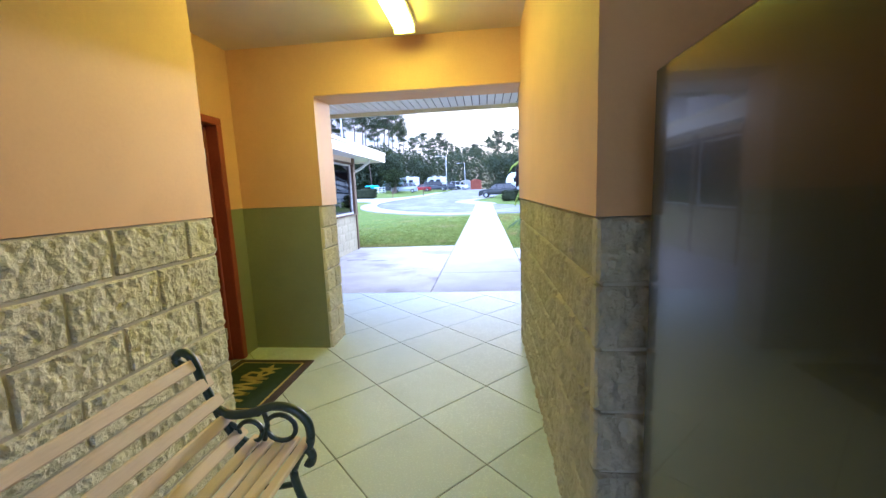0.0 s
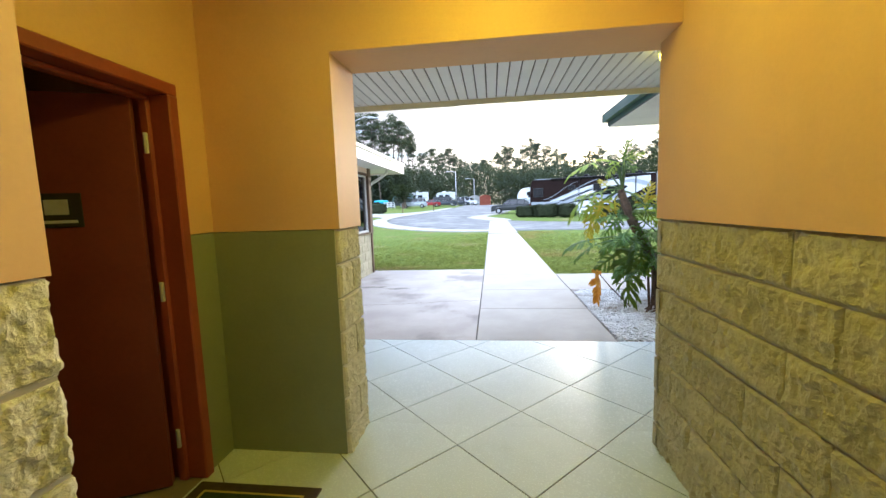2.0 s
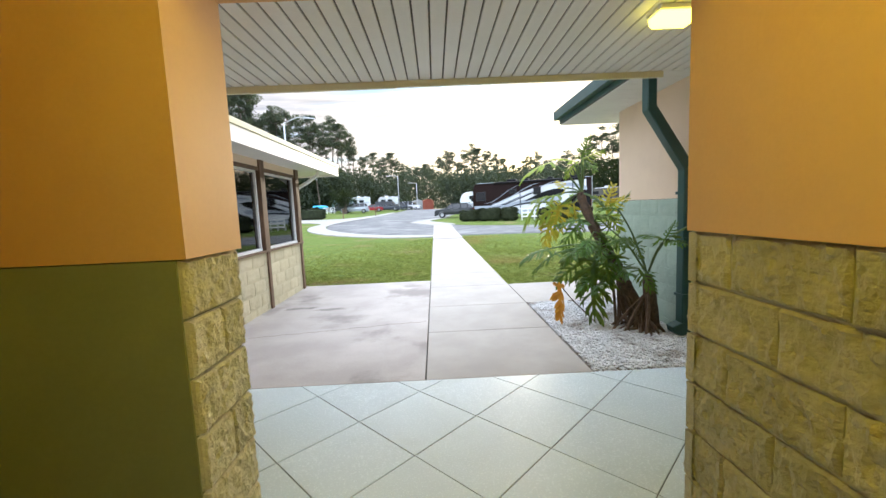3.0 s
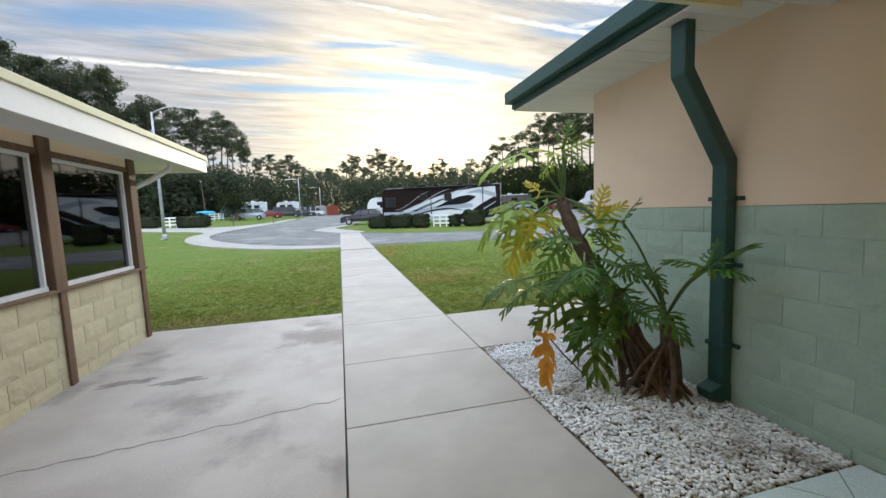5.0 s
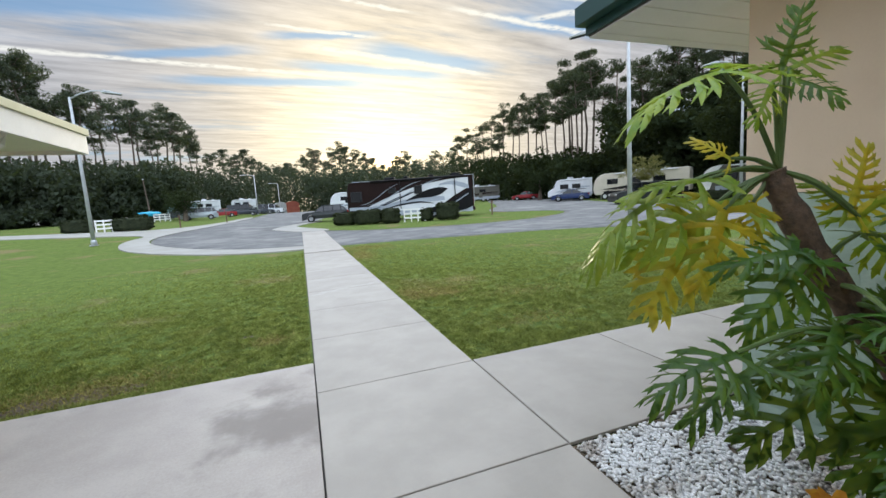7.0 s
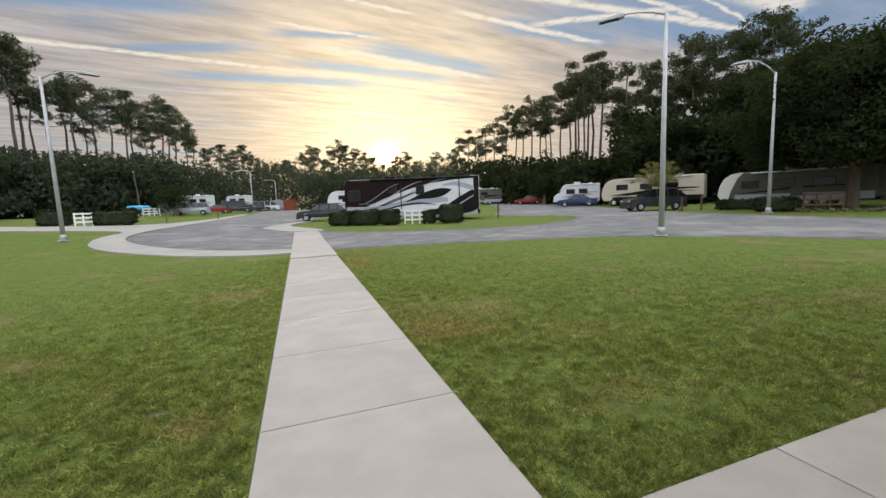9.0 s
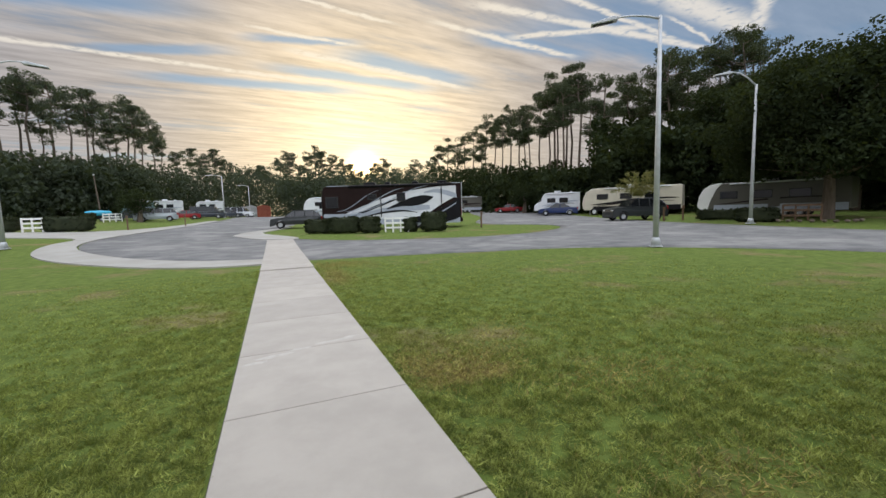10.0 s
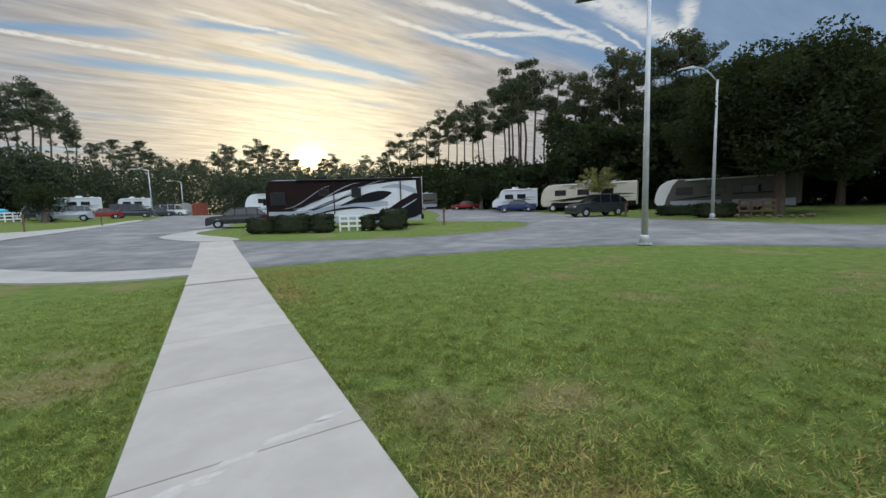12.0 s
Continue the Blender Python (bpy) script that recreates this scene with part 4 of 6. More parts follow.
def pine(seed, height=22.0, needles="pine"):
    """A tall pine: a bare trunk, then tiers of limbs that each carry loose pads of needles, with gaps between."""
    rnd = random.Random(seed)
    tree = thing("pine_tree", pose(0, 0, 0), "tall pine with a bare trunk and a ragged dark crown", "tree", "pines at the wood's edge")
    bend = [(rnd.uniform(-0.4, 0.4) * k / 6, rnd.uniform(-0.4, 0.4) * k / 6, height * k / 6 * 0.97) for k in range(7)]
    bm = tube(bmesh.new(), bend, [0.24, 0.21, 0.19, 0.17, 0.14, 0.10, 0.04], 7)
    centres, radii = [], []
    low = rnd.uniform(0.60, 0.70)
    for _ in range(rnd.randint(17, 23)):
        s = low + (0.99 - low) * rnd.uniform(0, 1) ** 0.8
        k = min(int(s * 6), 5)
        root = Vector(bend[k]).lerp(Vector(bend[k + 1]), s * 6 - k) if s < 0.97 else Vector(bend[6])
        q = (s - low) / (1 - low)
        reach = max(0.6, rnd.uniform(1.2, 3.9) * (0.55 + 0.75 * q if q < 0.6 else 1.0 - 1.7 * (q - 0.6)))
        a = rnd.uniform(0, 2 * math.pi)
        tip = root + Vector((math.cos(a) * reach, math.sin(a) * reach, rnd.uniform(0.05, 0.55) * reach))
        tube(bm, (root, root.lerp(tip, 0.5) + Vector((0, 0, -0.15)), tip), (0.07, 0.05, 0.02), 4)
        for _ in range(rnd.randint(4, 6)):
            centres.append(root.lerp(tip, rnd.uniform(0.5, 1.08)) + Vector((rnd.uniform(-0.7, 0.7), rnd.uniform(-0.7, 0.7), rnd.uniform(-0.1, 0.6))))
            radii.append(rnd.uniform(0.38, 0.92))
    part("trunk", bm, "bark", tree)
    leaf_object("crown", cloud(None, centres, radii, 44, 0.20, seed, 0.60, 0.26), needles, tree)
    return tree


def broad_tree(seed, height=14.0, spread=5.0, low=0.15, limbs=34, name="oak_tree", label="broad dark evergreen tree with a dense crown", leaves=110, size=0.20):
    rnd = random.Random(seed)
    tree = thing(name, pose(0, 0, 0), label, "tree", "trees at the wood's edge")
    bm = tube(bmesh.new(), ((0, 0, -0.2), (0.1, 0, height * 0.2), (0.2, 0.1, height * 0.5), (0.1, 0.1, height * 0.85)), (0.38, 0.30, 0.2, 0.06), 7)
    centres, radii = [], []
    for _ in range(limbs):
        s = rnd.uniform(low, 0.97)
        a = rnd.uniform(0, 2 * math.pi)
        reach = spread * math.sqrt(max(0.05, 1 - ((s - 0.52) / 0.52) ** 2)) * rnd.uniform(0.45, 1.0)
        root, tip = Vector((0.1, 0.05, height * s * 0.8)), Vector((math.cos(a) * reach, math.sin(a) * reach, height * s))
        tube(bm, (root, root.lerp(tip, 0.5), tip), (0.09, 0.06, 0.02), 4)
        for q in range(3):
            centres.append(root.lerp(tip, rnd.uniform(0.6, 1.1)) + Vector((rnd.uniform(-0.9, 0.9), rnd.uniform(-0.9, 0.9), rnd.uniform(-0.6, 0.8))))
            radii.append(rnd.uniform(0.8, 1.6))
    part("trunk", bm, "bark", tree)
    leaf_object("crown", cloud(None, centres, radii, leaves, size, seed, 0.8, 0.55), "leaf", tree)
    return tree


def on_ground(x, y, turn=0.0, scale=1.0, lift=0.0):
    return pose(x, y, ground_height(x, y) + lift, 0, 0, turn) @ Matrix.Scale(scale, 4)


# skyline seen from the walk: compass angle and how high the trees stand against the sky
SKYLINE = ((-60, 0.34), (-40, 0.33), (-28, 0.305), (-25, 0.298), (-21.5, 0.245), (-19.3, 0.258), (-14.7, 0.223), (-12.3, 0.172), (-8.2, 0.138), (-5, 0.146), (-4.2, 0.113), (0.5, 0.101), (1.4, 0.143),
           (7.2, 0.152), (10.2, 0.127), (11.3, 0.093), (14.1, 0.12), (17.3, 0.132), (20.4, 0.117), (22.9, 0.163), (26.9, 0.187), (30.9, 0.223), (35.4, 0.237), (38.4, 0.289), (41.2, 0.309), (44.3, 0.293),
           (47.2, 0.266), (52, 0.297), (55.3, 0.311), (57.3, 0.325), (61.6, 0.306), (68, 0.31), (77, 0.29), (90, 0.30), (112, 0.30))


def skyline(az):
    for (a, p), (b, q) in zip(SKYLINE, SKYLINE[1:]):
        if a <= az <= b:
            return p + (q - p) * (az - a) / (b - a)
    return 0.25


def from_walk(az, dist):
    return dist * math.sin(radians(az)), 9 + dist * math.cos(radians(az))


stands = []
near_pines = [pine(s) for s in (3, 8, 15, 21)]
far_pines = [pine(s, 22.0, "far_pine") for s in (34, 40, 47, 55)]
rnd = random.Random(5)
az, placed = -52.0, set()
while az < 62:
    rise = 1.06 * skyline(az) * rnd.choice((1.01, 0.98, 0.95, 0.91, 0.86, 0.78))
    dist = min(max(20.5 / max(skyline(az), 0.1) * rnd.uniform(0.9, 1.15), 58), 175)
    dist += 20 if az < -8 else 0
    x, y = from_walk(az, dist)
    tall = rise * dist + 1.5 - ground_height(x, y)
    m = on_ground(x, y, rnd.uniform(0, 360), tall / 22.0)
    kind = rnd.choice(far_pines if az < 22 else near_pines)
    if kind.name in placed:
        copy_thing(kind, m)
    else:
        placed.add(kind.name)
        stands.append((kind, m))
    az += rnd.uniform(0.45, 1.45)
for tree, m in stands:
    tree.matrix_basis = m
stands = []
oaks = [broad_tree(s) for s in (4, 9, 27)]
spots = [(57, 54, 15), (60, 52, 15.5), (63, 50, 15), (66, 49, 15), (69, 48, 14.5), (72.5, 47, 14), (76, 46, 14), (80, 46, 13.5), (86, 46, 13.5), (56, 62, 15), (52.5, 64, 11.5), (47, 66, 9), (62, 60, 17), (68, 58, 17), (92, 44, 15), (100, 44, 15),
         (-34, 58, 9), (-45, 50, 11)]
for k, (a, d, h) in enumerate(spots):
    x, y = from_walk(a, d)
    m = on_ground(x, y, k * 67, h * 0.86 / 14.0)
    if k < 3:
        stands.append((oaks[k], m))
    else:
        copy_thing(oaks[k % 3], m)
for tree, m in stands:
    tree.matrix_basis = m
# the trunk that stands before the long trailer
near_oak = broad_tree(51, 10.0, 5.6, 0.33, 130, "oak_tree", "broad dark tree overhanging a parked trailer", 260, 0.12)
near_oak.matrix_basis = on_ground(32.6, 22.8, 20)
for x, y, h, s in ((-15.6, 70.5, 3.5, 71), (38.0, 55.0, 3.6, 72), (41.0, 58.0, 3.8, 73), (35.5, 60.5, 3.2, 74)):
    t_ = broad_tree(s, h, h * 0.45, 0.5, 14, "small_tree", "small leafy tree beside the parking bays", 90, 0.11)
    t_.matrix_basis = on_ground(x, y, 0)
palm = thing("small_palm", on_ground(32.6, 37.2, 0, 1.25), "small palm with arching yellowish fronds", "tree")
part("trunk", tube(bmesh.new(), ((0, 0, 0), (0.05, 0, 0.7), (0.0, 0, 1.4)), (0.16, 0.14, 0.1), 7), "bark", palm)
centres = [(math.cos(a) * q * r_, math.sin(a) * q * r_, 1.4 + 2.3 * q * u_ - 1.2 * q * q) for a, r_, u_ in [(k * 0.9, 0.9 + 0.35 * (k % 4), 1.35 - 0.2 * (k % 4)) for k in range(21)] for q in (0.15, 0.3, 0.45, 0.6, 0.75, 0.9, 1.0)]
M["frond"] = surf("yellowed_palm_frond", (0.12, 0.115, 0.03), (0.20, 0.17, 0.05), 3.0, 0.7, 20, 0, thin=0.25)
leaf_object("crown", cloud(None, centres, [0.16] * len(centres), 12, 0.20, 6, 0.7, 0.12), "frond", palm)

# understorey of the woods, its far part in the haze-paled foliage
rnd = random.Random(12)
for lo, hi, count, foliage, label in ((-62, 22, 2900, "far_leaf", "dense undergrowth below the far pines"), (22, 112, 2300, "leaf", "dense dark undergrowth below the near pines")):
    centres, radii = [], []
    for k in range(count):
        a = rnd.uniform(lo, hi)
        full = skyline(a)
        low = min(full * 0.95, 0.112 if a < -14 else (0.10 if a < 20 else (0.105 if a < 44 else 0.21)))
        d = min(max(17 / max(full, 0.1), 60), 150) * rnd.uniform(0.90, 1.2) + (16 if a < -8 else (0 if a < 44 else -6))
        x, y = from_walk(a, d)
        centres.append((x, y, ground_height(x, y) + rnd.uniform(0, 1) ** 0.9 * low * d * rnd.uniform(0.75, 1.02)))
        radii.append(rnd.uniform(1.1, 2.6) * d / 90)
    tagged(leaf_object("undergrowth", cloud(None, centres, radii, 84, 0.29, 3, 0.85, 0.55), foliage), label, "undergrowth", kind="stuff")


# ---- hedges ----
def hedge(x, y, length, depth, height, turn, seed, label="clipped dark hedge before the parked motorhome"):
    ob = thing("hedge", on_ground(x, y, turn), label, "hedge", "clipped hedges")
    rnd = np.random.default_rng(seed)
    bm = bmesh.new()
    bmesh.ops.create_icosphere(bm, subdivisions=3, radius=1.0)
    for v in bm.verts:
        c = v.co
        c = Vector([math.copysign(abs(q) ** 0.45, q) for q in c])
        n_ = 1 + 0.06 * noise.noise(c * 2.5 + Vector((seed, 0, 0)))
        v.co = (c.x * length * 0.46 * n_, c.y * depth * 0.45 * n_, height * 0.5 + c.z * height * 0.47 * n_)
    inner = mesh_of(bm, "body", "hedge")
    pts = np.array([v.co for v in inner.vertices])
    core = new("body", inner)
    core.parent = ob
    pick = pts[rnd.integers(0, len(pts), 900)] * rnd.uniform(0.97, 1.05, (900, 1))
    leaf_object("leaves", cloud(None, pick, [0.05] * 900, 3, 0.06, seed, 1.0, 0.6), "hedge", ob)
    return ob


for k, (x, y, l, h) in enumerate(((3.0, 39.2, 2.0, 1.0), (4.7, 38.0, 2.4, 1.15), (6.3, 36.9, 1.5, 1.15), (9.0, 36.1, 1.0, 1.0), (10.4, 35.1, 1.9, 1.35))):
    hedge(x, y, l, 1.1, h, -25, k + 1)
for k, (x, y, l, h) in enumerate(((-18.1, 47.7, 2.2, 1.1), (-14.3, 47.9, 3.2, 1.2), (-20.9, 71.0, 1.6, 1.1))):
    hedge(x, y, l, 1.4, h, 5, k + 20, "clipped dark hedge by a white fence")
hedge(36.5, 45.5, 1.8, 1.2, 1.3, -50, 31, "dark round shrub beside a trailer")
hedge(29.9, 27.6, 3.4, 0.9, 0.75, -62, 33, "low dark hedge before the long trailer")
hedge(28.4, 24.6, 2.4, 1.0, 0.9, -70, 34, "low dark hedge before the long trailer")


# ---- street lamps, fences, posts, sheds ----
def street_lamp(x, y, height, turn, reach=2.1, rise=0.14):
    ob = thing("street_lamp", on_ground(x, y, turn), "tall grey metal street lamp with a single arm", "street lamp", "street lamps")
    part("pole", tube(bmesh.new(), ((0, 0, 0), (0, 0, height * 0.5), (0, 0, height)), (0.105, 0.085, 0.06), 12), "steel", ob, "", True)
    part("base_plate", box(-0.2, -0.2, 0, 0.2, 0.2, 0.035, 0.006), "steel", ob)
    part("base_cover", tube(bmesh.new(), ((0, 0, 0.03), (0, 0, 0.26), (0, 0, 0.34)), (0.16, 0.15, 0.11), 12), "steel", ob, "", True)
    for sx in (-0.15, 0.15):
        for sy in (-0.15, 0.15):
            part("bolt", tube(bmesh.new(), ((sx, sy, 0.03), (sx, sy, 0.09)), 0.016, 6), "steel", ob)
    part("arm", tube(bmesh.new(), ((0, 0, height - 0.1), (-reach * 0.25, 0, height + rise * 0.55 - 0.03), (-reach * 0.5, 0, height + rise * 0.9), (-reach * 0.7, 0, height + rise), (-reach * 0.82, 0, height + rise - 0.06)), (0.045, 0.04, 0.035, 0.032, 0.03), 8), "steel", ob, "", True)
    head = part("lamp_head", prism([(-reach * 0.74, 0.0), (-reach * 0.82, 0.06), (-reach * 1.24, -0.10), (-reach * 1.24, -0.17), (-reach * 0.76, -0.10)], -0.14, 0.14, "y", 0.02), "steel", ob)
    head.location = (0, 0, height + rise - 0.02)
    part("lens", prism([(-reach * 0.84, -0.085), (-reach * 1.20, -0.160), (-reach * 1.20, -0.175), (-reach * 0.84, -0.115)], -0.11, 0.11, "y"), "black", head, "dark lamp glass")
    return ob


street_lamp(12.95, 19.40, 8.12, -38, 1.85)
street_lamp(26.50, 23.85, 8.15, -28, 1.9, 0.75)
street_lamp(-11.9, 34.6, 8.4, 186, 1.95, 0.42)
street_lamp(-8.2, 92.0, 7.6, 20)
street_lamp(-5.2, 118.0, 7.6, 20)
pole_ob = thing("utility_pole", on_ground(-22.0, 78.6), "thin weathered wooden utility pole", "pole")
part("shaft", tube(bmesh.new(), ((0, 0, 0), (-0.15, 0, 3.0), (-0.35, 0, 6.2)), (0.1, 0.09, 0.07), 8), "bark", pole_ob)
part("cap", box(-0.45, -0.1, 6.15, -0.25, 0.1, 6.3, 0.02), "steel", pole_ob)


def fence(x, y, turn, bays, bay=0.55, height=1.05, label="white painted board fence", mat="white"):
    ob = thing("fence", on_ground(x, y, turn), label, "fence", "white fences")
    for k in range(bays + 1):
        part("post", box(k * bay - 0.05, -0.05, 0, k * bay + 0.05, 0.05, height, 0.008), mat, ob)
    for z in (0.25, 0.58, 0.9):
        part("rail", box(-0.02, -0.07, z, bays * bay + 0.02, -0.045, z + 0.13, 0.004), mat, ob)
    return ob


fence(7.3, 36.6, -28, 3)
fence(-16.7, 47.3, 4, 2, 0.55)
fence(-18.9, 69.3, 6, 3, 0.6)
# this pale fence takes the brown wood to paint in deep tree shade
fence(29.9, 23.9, -72, 3, 0.6, 1.0, "pale board fence by the long trailer, coloured dark for shade", "brown")
fence(37.5, 62.0, -40, 3, 1.0)


def sign_post(x, y, h):
    ob = thing("marker_post", on_ground(x, y), "short dark wooden utility post", "post", "marker posts")
    part("shaft", box(-0.05, -0.05, 0, 0.05, 0.05, h, 0.006), "brown", ob)
    part("cap", box(-0.07, -0.09, h - 0.22, 0.07, 0.0, h + 0.03, 0.006), "brown", ob)
    return ob


for x, y, h in ((14.7, 36.0, 1.2), (-11.2, 49.8, 1.2), (-8.6, 58.5, 1.2), (34.0, 44.0, 1.0), (27.2, 30.2, 1.0), (28.2, 29.4, 1.1)):
    sign_post(x, y, h)


def shed(x, y, w, d, h, mat, label):
    ob = thing("shed", on_ground(x, y, 8), label, "shed", "sheds at the drive's end")
    part("wall", box(-w / 2, -d / 2, 0, w / 2, d / 2, h, 0.02), mat, ob)
    part("roof", prism([(-w / 2 - 0.15, h), (w / 2 + 0.15, h), (w / 3, h + 0.6), (0, h + 0.85), (-w / 3, h + 0.6)], -d / 2 - 0.1, d / 2 + 0.1, "y"), mat, ob)
    part("door", box(-0.6, -d / 2 - 0.03, 0, 0.6, -d / 2 - 0.002, h * 0.85, 0.01), mat, ob)
    return ob


M["shed_red"] = surf("red_brown_shed_paint", (0.22, 0.055, 0.03), (0.27, 0.075, 0.04), 2, 0.8)
M["shed_grey"] = surf("grey_shed_paint", (0.30, 0.31, 0.30), (0.36, 0.37, 0.36), 2, 0.8)
shed(-5.5, 127.9, 2.8, 3.0, 2.3, "shed_grey", "small grey storage shed")
shed(-2.4, 128.1, 3.4, 3.2, 2.4, "shed_red", "small red-brown storage shed")

# ring of stones under the near tree
stones = thing("stone_ring", on_ground(29.8, 22.6), "ring of pale stones round the tree foot", "stones")
rnd = random.Random(2)
for k in range(13):
    a = math.pi * (0.75 + k / 12 * 0.9)
    bm = bmesh.new()
    bmesh.ops.create_icosphere(bm, subdivisions=2, radius=0.12)
    for v in bm.verts:
        v.co = v.co * (1 + 0.5 * noise.noise(v.co * 6 + Vector((k, 0, 0))))
        v.co.z = v.co.z * 0.7 + 0.08
    part("stone", bm, "bark", stones).location = (1.6 * math.cos(a), 2.4 * math.sin(a), 0)

# ---- bench ----
bench = thing("bench", pose(0, 0, 0), "garden bench with cream wooden slats and dark green cast iron ends", "bench")


def curve(pts, n=6):
    """Smooth points through a short list."""
    out = []
    pts = [Vector(p) for p in pts]
    for i in range(len(pts) - 1):
        p0, p1, p2, p3 = pts[max(i - 1, 0)], pts[i], pts[i + 1], pts[min(i + 2, len(pts) - 1)]
        for k in range(n):
            t = k / n
            out.append(0.5 * ((2 * p1) + (p2 - p0) * t + (2 * p0 - 5 * p1 + 4 * p2 - p3) * t * t + (3 * p1 - p0 - 3 * p2 + p3) * t ** 3))
    return out + [pts[-1]]


def ring(bm, cx, cz, rx, rz, r, y):
    pts = [(cx + rx * math.cos(a * math.pi / 8), y, cz + rz * math.sin(a * math.pi / 8)) for a in range(17)]
    tube(bm, pts, r, 6)


for y in (0.10, 1.25):
    bm = bmesh.new()
    back = curve([(-0.80, y, 0.775), (-0.83, y, 0.785), (-0.845, y, 0.81), (-0.815, y, 0.835), (-0.775, y, 0.81), (-0.745, y, 0.72), (-0.70, y, 0.60), (-0.645, y, 0.50), (-0.60, y, 0.45), (-0.52, y, 0.425), (-0.42, y, 0.425), (-0.34, y, 0.435), (-0.315, y, 0.41), (-0.325, y, 0.375), (-0.345, y, 0.38)])
    tube(bm, back, 0.017, 8)
    arm = curve([(-0.70, y, 0.60), (-0.64, y, 0.575), (-0.55, y, 0.585), (-0.46, y, 0.615), (-0.38, y, 0.605), (-0.325, y, 0.555), (-0.315, y, 0.49), (-0.33, y, 0.44)])
    tube(bm, arm, 0.018, 8)
    tube(bm, curve([(-0.62, y, 0.46), (-0.64, y, 0.32), (-0.70, y, 0.16), (-0.77, y, 0.02), (-0.80, y, 0.005)]), 0.017, 8)
    tube(bm, curve([(-0.36, y, 0.42), (-0.40, y, 0.33), (-0.37, y, 0.20), (-0.32, y, 0.08), (-0.29, y, 0.005)]), 0.017, 8)
    ring(bm, -0.435, 0.525, 0.062, 0.055, 0.010, y)
    ring(bm, -0.565, 0.505, 0.05, 0.045, 0.010, y)
    tube(bm, curve([(-0.50, y, 0.59), (-0.49, y, 0.53), (-0.51, y, 0.46), (-0.50, y, 0.43)]), 0.010, 6)
    tube(bm, curve([(-0.66, y, 0.54), (-0.63, y, 0.53), (-0.62, y, 0.51)]), 0.009, 6)
    tube(bm, curve([(-0.63, y, 0.30), (-0.52, y, 0.26), (-0.40, y, 0.28)]), 0.012, 6)
    part("end_frame", bm, "iron", bench, "dark green cast iron scrollwork", True)
for cx, cz, tilt in ((-0.772, 0.775, -66), (-0.738, 0.695, -66), (-0.704, 0.617, -66), (-0.668, 0.545, -62), (-0.620, 0.480, -45),
                     (-0.560, 0.448, -16), (-0.506, 0.442, -4), (-0.452, 0.442, 0), (-0.400, 0.446, 4), (-0.348, 0.447, 8)):
    ob = part("slat", box(-0.024 if cx < -0.6 else -0.021, 0.06, -0.010, 0.024 if cx < -0.6 else 0.021, 1.285, 0.010, 0.005), "slat", bench)
    ob.matrix_basis = pose(cx + 0.004, 0, cz + 0.012, 0, -tilt, 0)

# ---- vending machine ----
machine = thing("vending_machine", pose(0, 0, 0), "tall glossy black vending machine beside the passage", "vending machine")
part("cabinet", box(0.805, -0.95, 0.04, 1.55, 0.91, 1.70, 0.012), "gloss_black", machine)
part("door_panel", box(0.79, -0.90, 0.10, 0.806, 0.895, 1.685, 0.006), "gloss_black", machine)
for y in (-0.85, 0.82):
    for x in (0.88, 1.48):
        part("foot", box(x - 0.04, y - 0.04, 0, x + 0.04, y + 0.04, 0.04), "black", machine)

# ---- door mat ----
mat_ob = thing("door_mat", pose(-1.46, 2.59, 0) @ Matrix.Diagonal((1, 0.88, 1, 1)), "dark brown door mat with a green field and gold emblem", "door mat")
part("border", box(-0.34, -0.49, 0.0, 0.34, 0.49, 0.011, 0.004), "mat", mat_ob)
part("field", box(-0.26, -0.40, 0.011, 0.26, 0.40, 0.0135), "mat_green", mat_ob)
part("line", boxes((-0.275, -0.415, 0.011, -0.262, 0.415, 0.0138), (0.262, -0.415, 0.011, 0.275, 0.415, 0.0138), (-0.262, 0.402, 0.011, 0.262, 0.415, 0.0138), (-0.262, -0.415, 0.011, 0.262, -0.402, 0.0138)), "mat_gold", mat_ob, "thin gold line")
zig = [(0.10, -0.30), (-0.10, -0.25), (0.09, -0.19), (-0.10, -0.13), (0.10, -0.10), (-0.10, -0.05), (0.09, 0.01), (-0.09, 0.06), (0.10, 0.08), (-0.11, 0.11), (-0.09, 0.20), (0.0, 0.19), (0.02, 0.11), (0.10, 0.21)]
for (ax, ay), (bx, by) in zip(zig, zig[1:]):
    bm = bmesh.new()
    d = Vector((bx - ax, by - ay, 0))
    n_ = Vector((-d.y, d.x, 0)).normalized() * 0.017
    vs = [Vector((ax, ay, 0)) - n_ - d * 0.05, Vector((bx, by, 0)) - n_ + d * 0.05, Vector((bx, by, 0)) + n_ + d * 0.05, Vector((ax, ay, 0)) + n_ - d * 0.05]
    lo = [bm.verts.new((v.x, v.y, 0.0135)) for v in vs]
    hi = [bm.verts.new((v.x, v.y, 0.0155)) for v in vs]
    bm.faces.new(hi)
    for k in range(4):
        bm.faces.new((lo[k], lo[(k + 1) % 4], hi[(k + 1) % 4], hi[k]))
    part("emblem_stroke", bm, "mat_gold", mat_ob, "gold stroke of a zigzag emblem")
star = [(0.03 + (0.11 if k % 2 == 0 else 0.042) * math.sin(k * math.pi / 5), 0.26 + (0.11 if k % 2 == 0 else 0.042) * math.cos(k * math.pi / 5)) for k in range(10)]
part("star", prism(star, 0.0135, 0.0158), "mat_gold", mat_ob, "gold star")


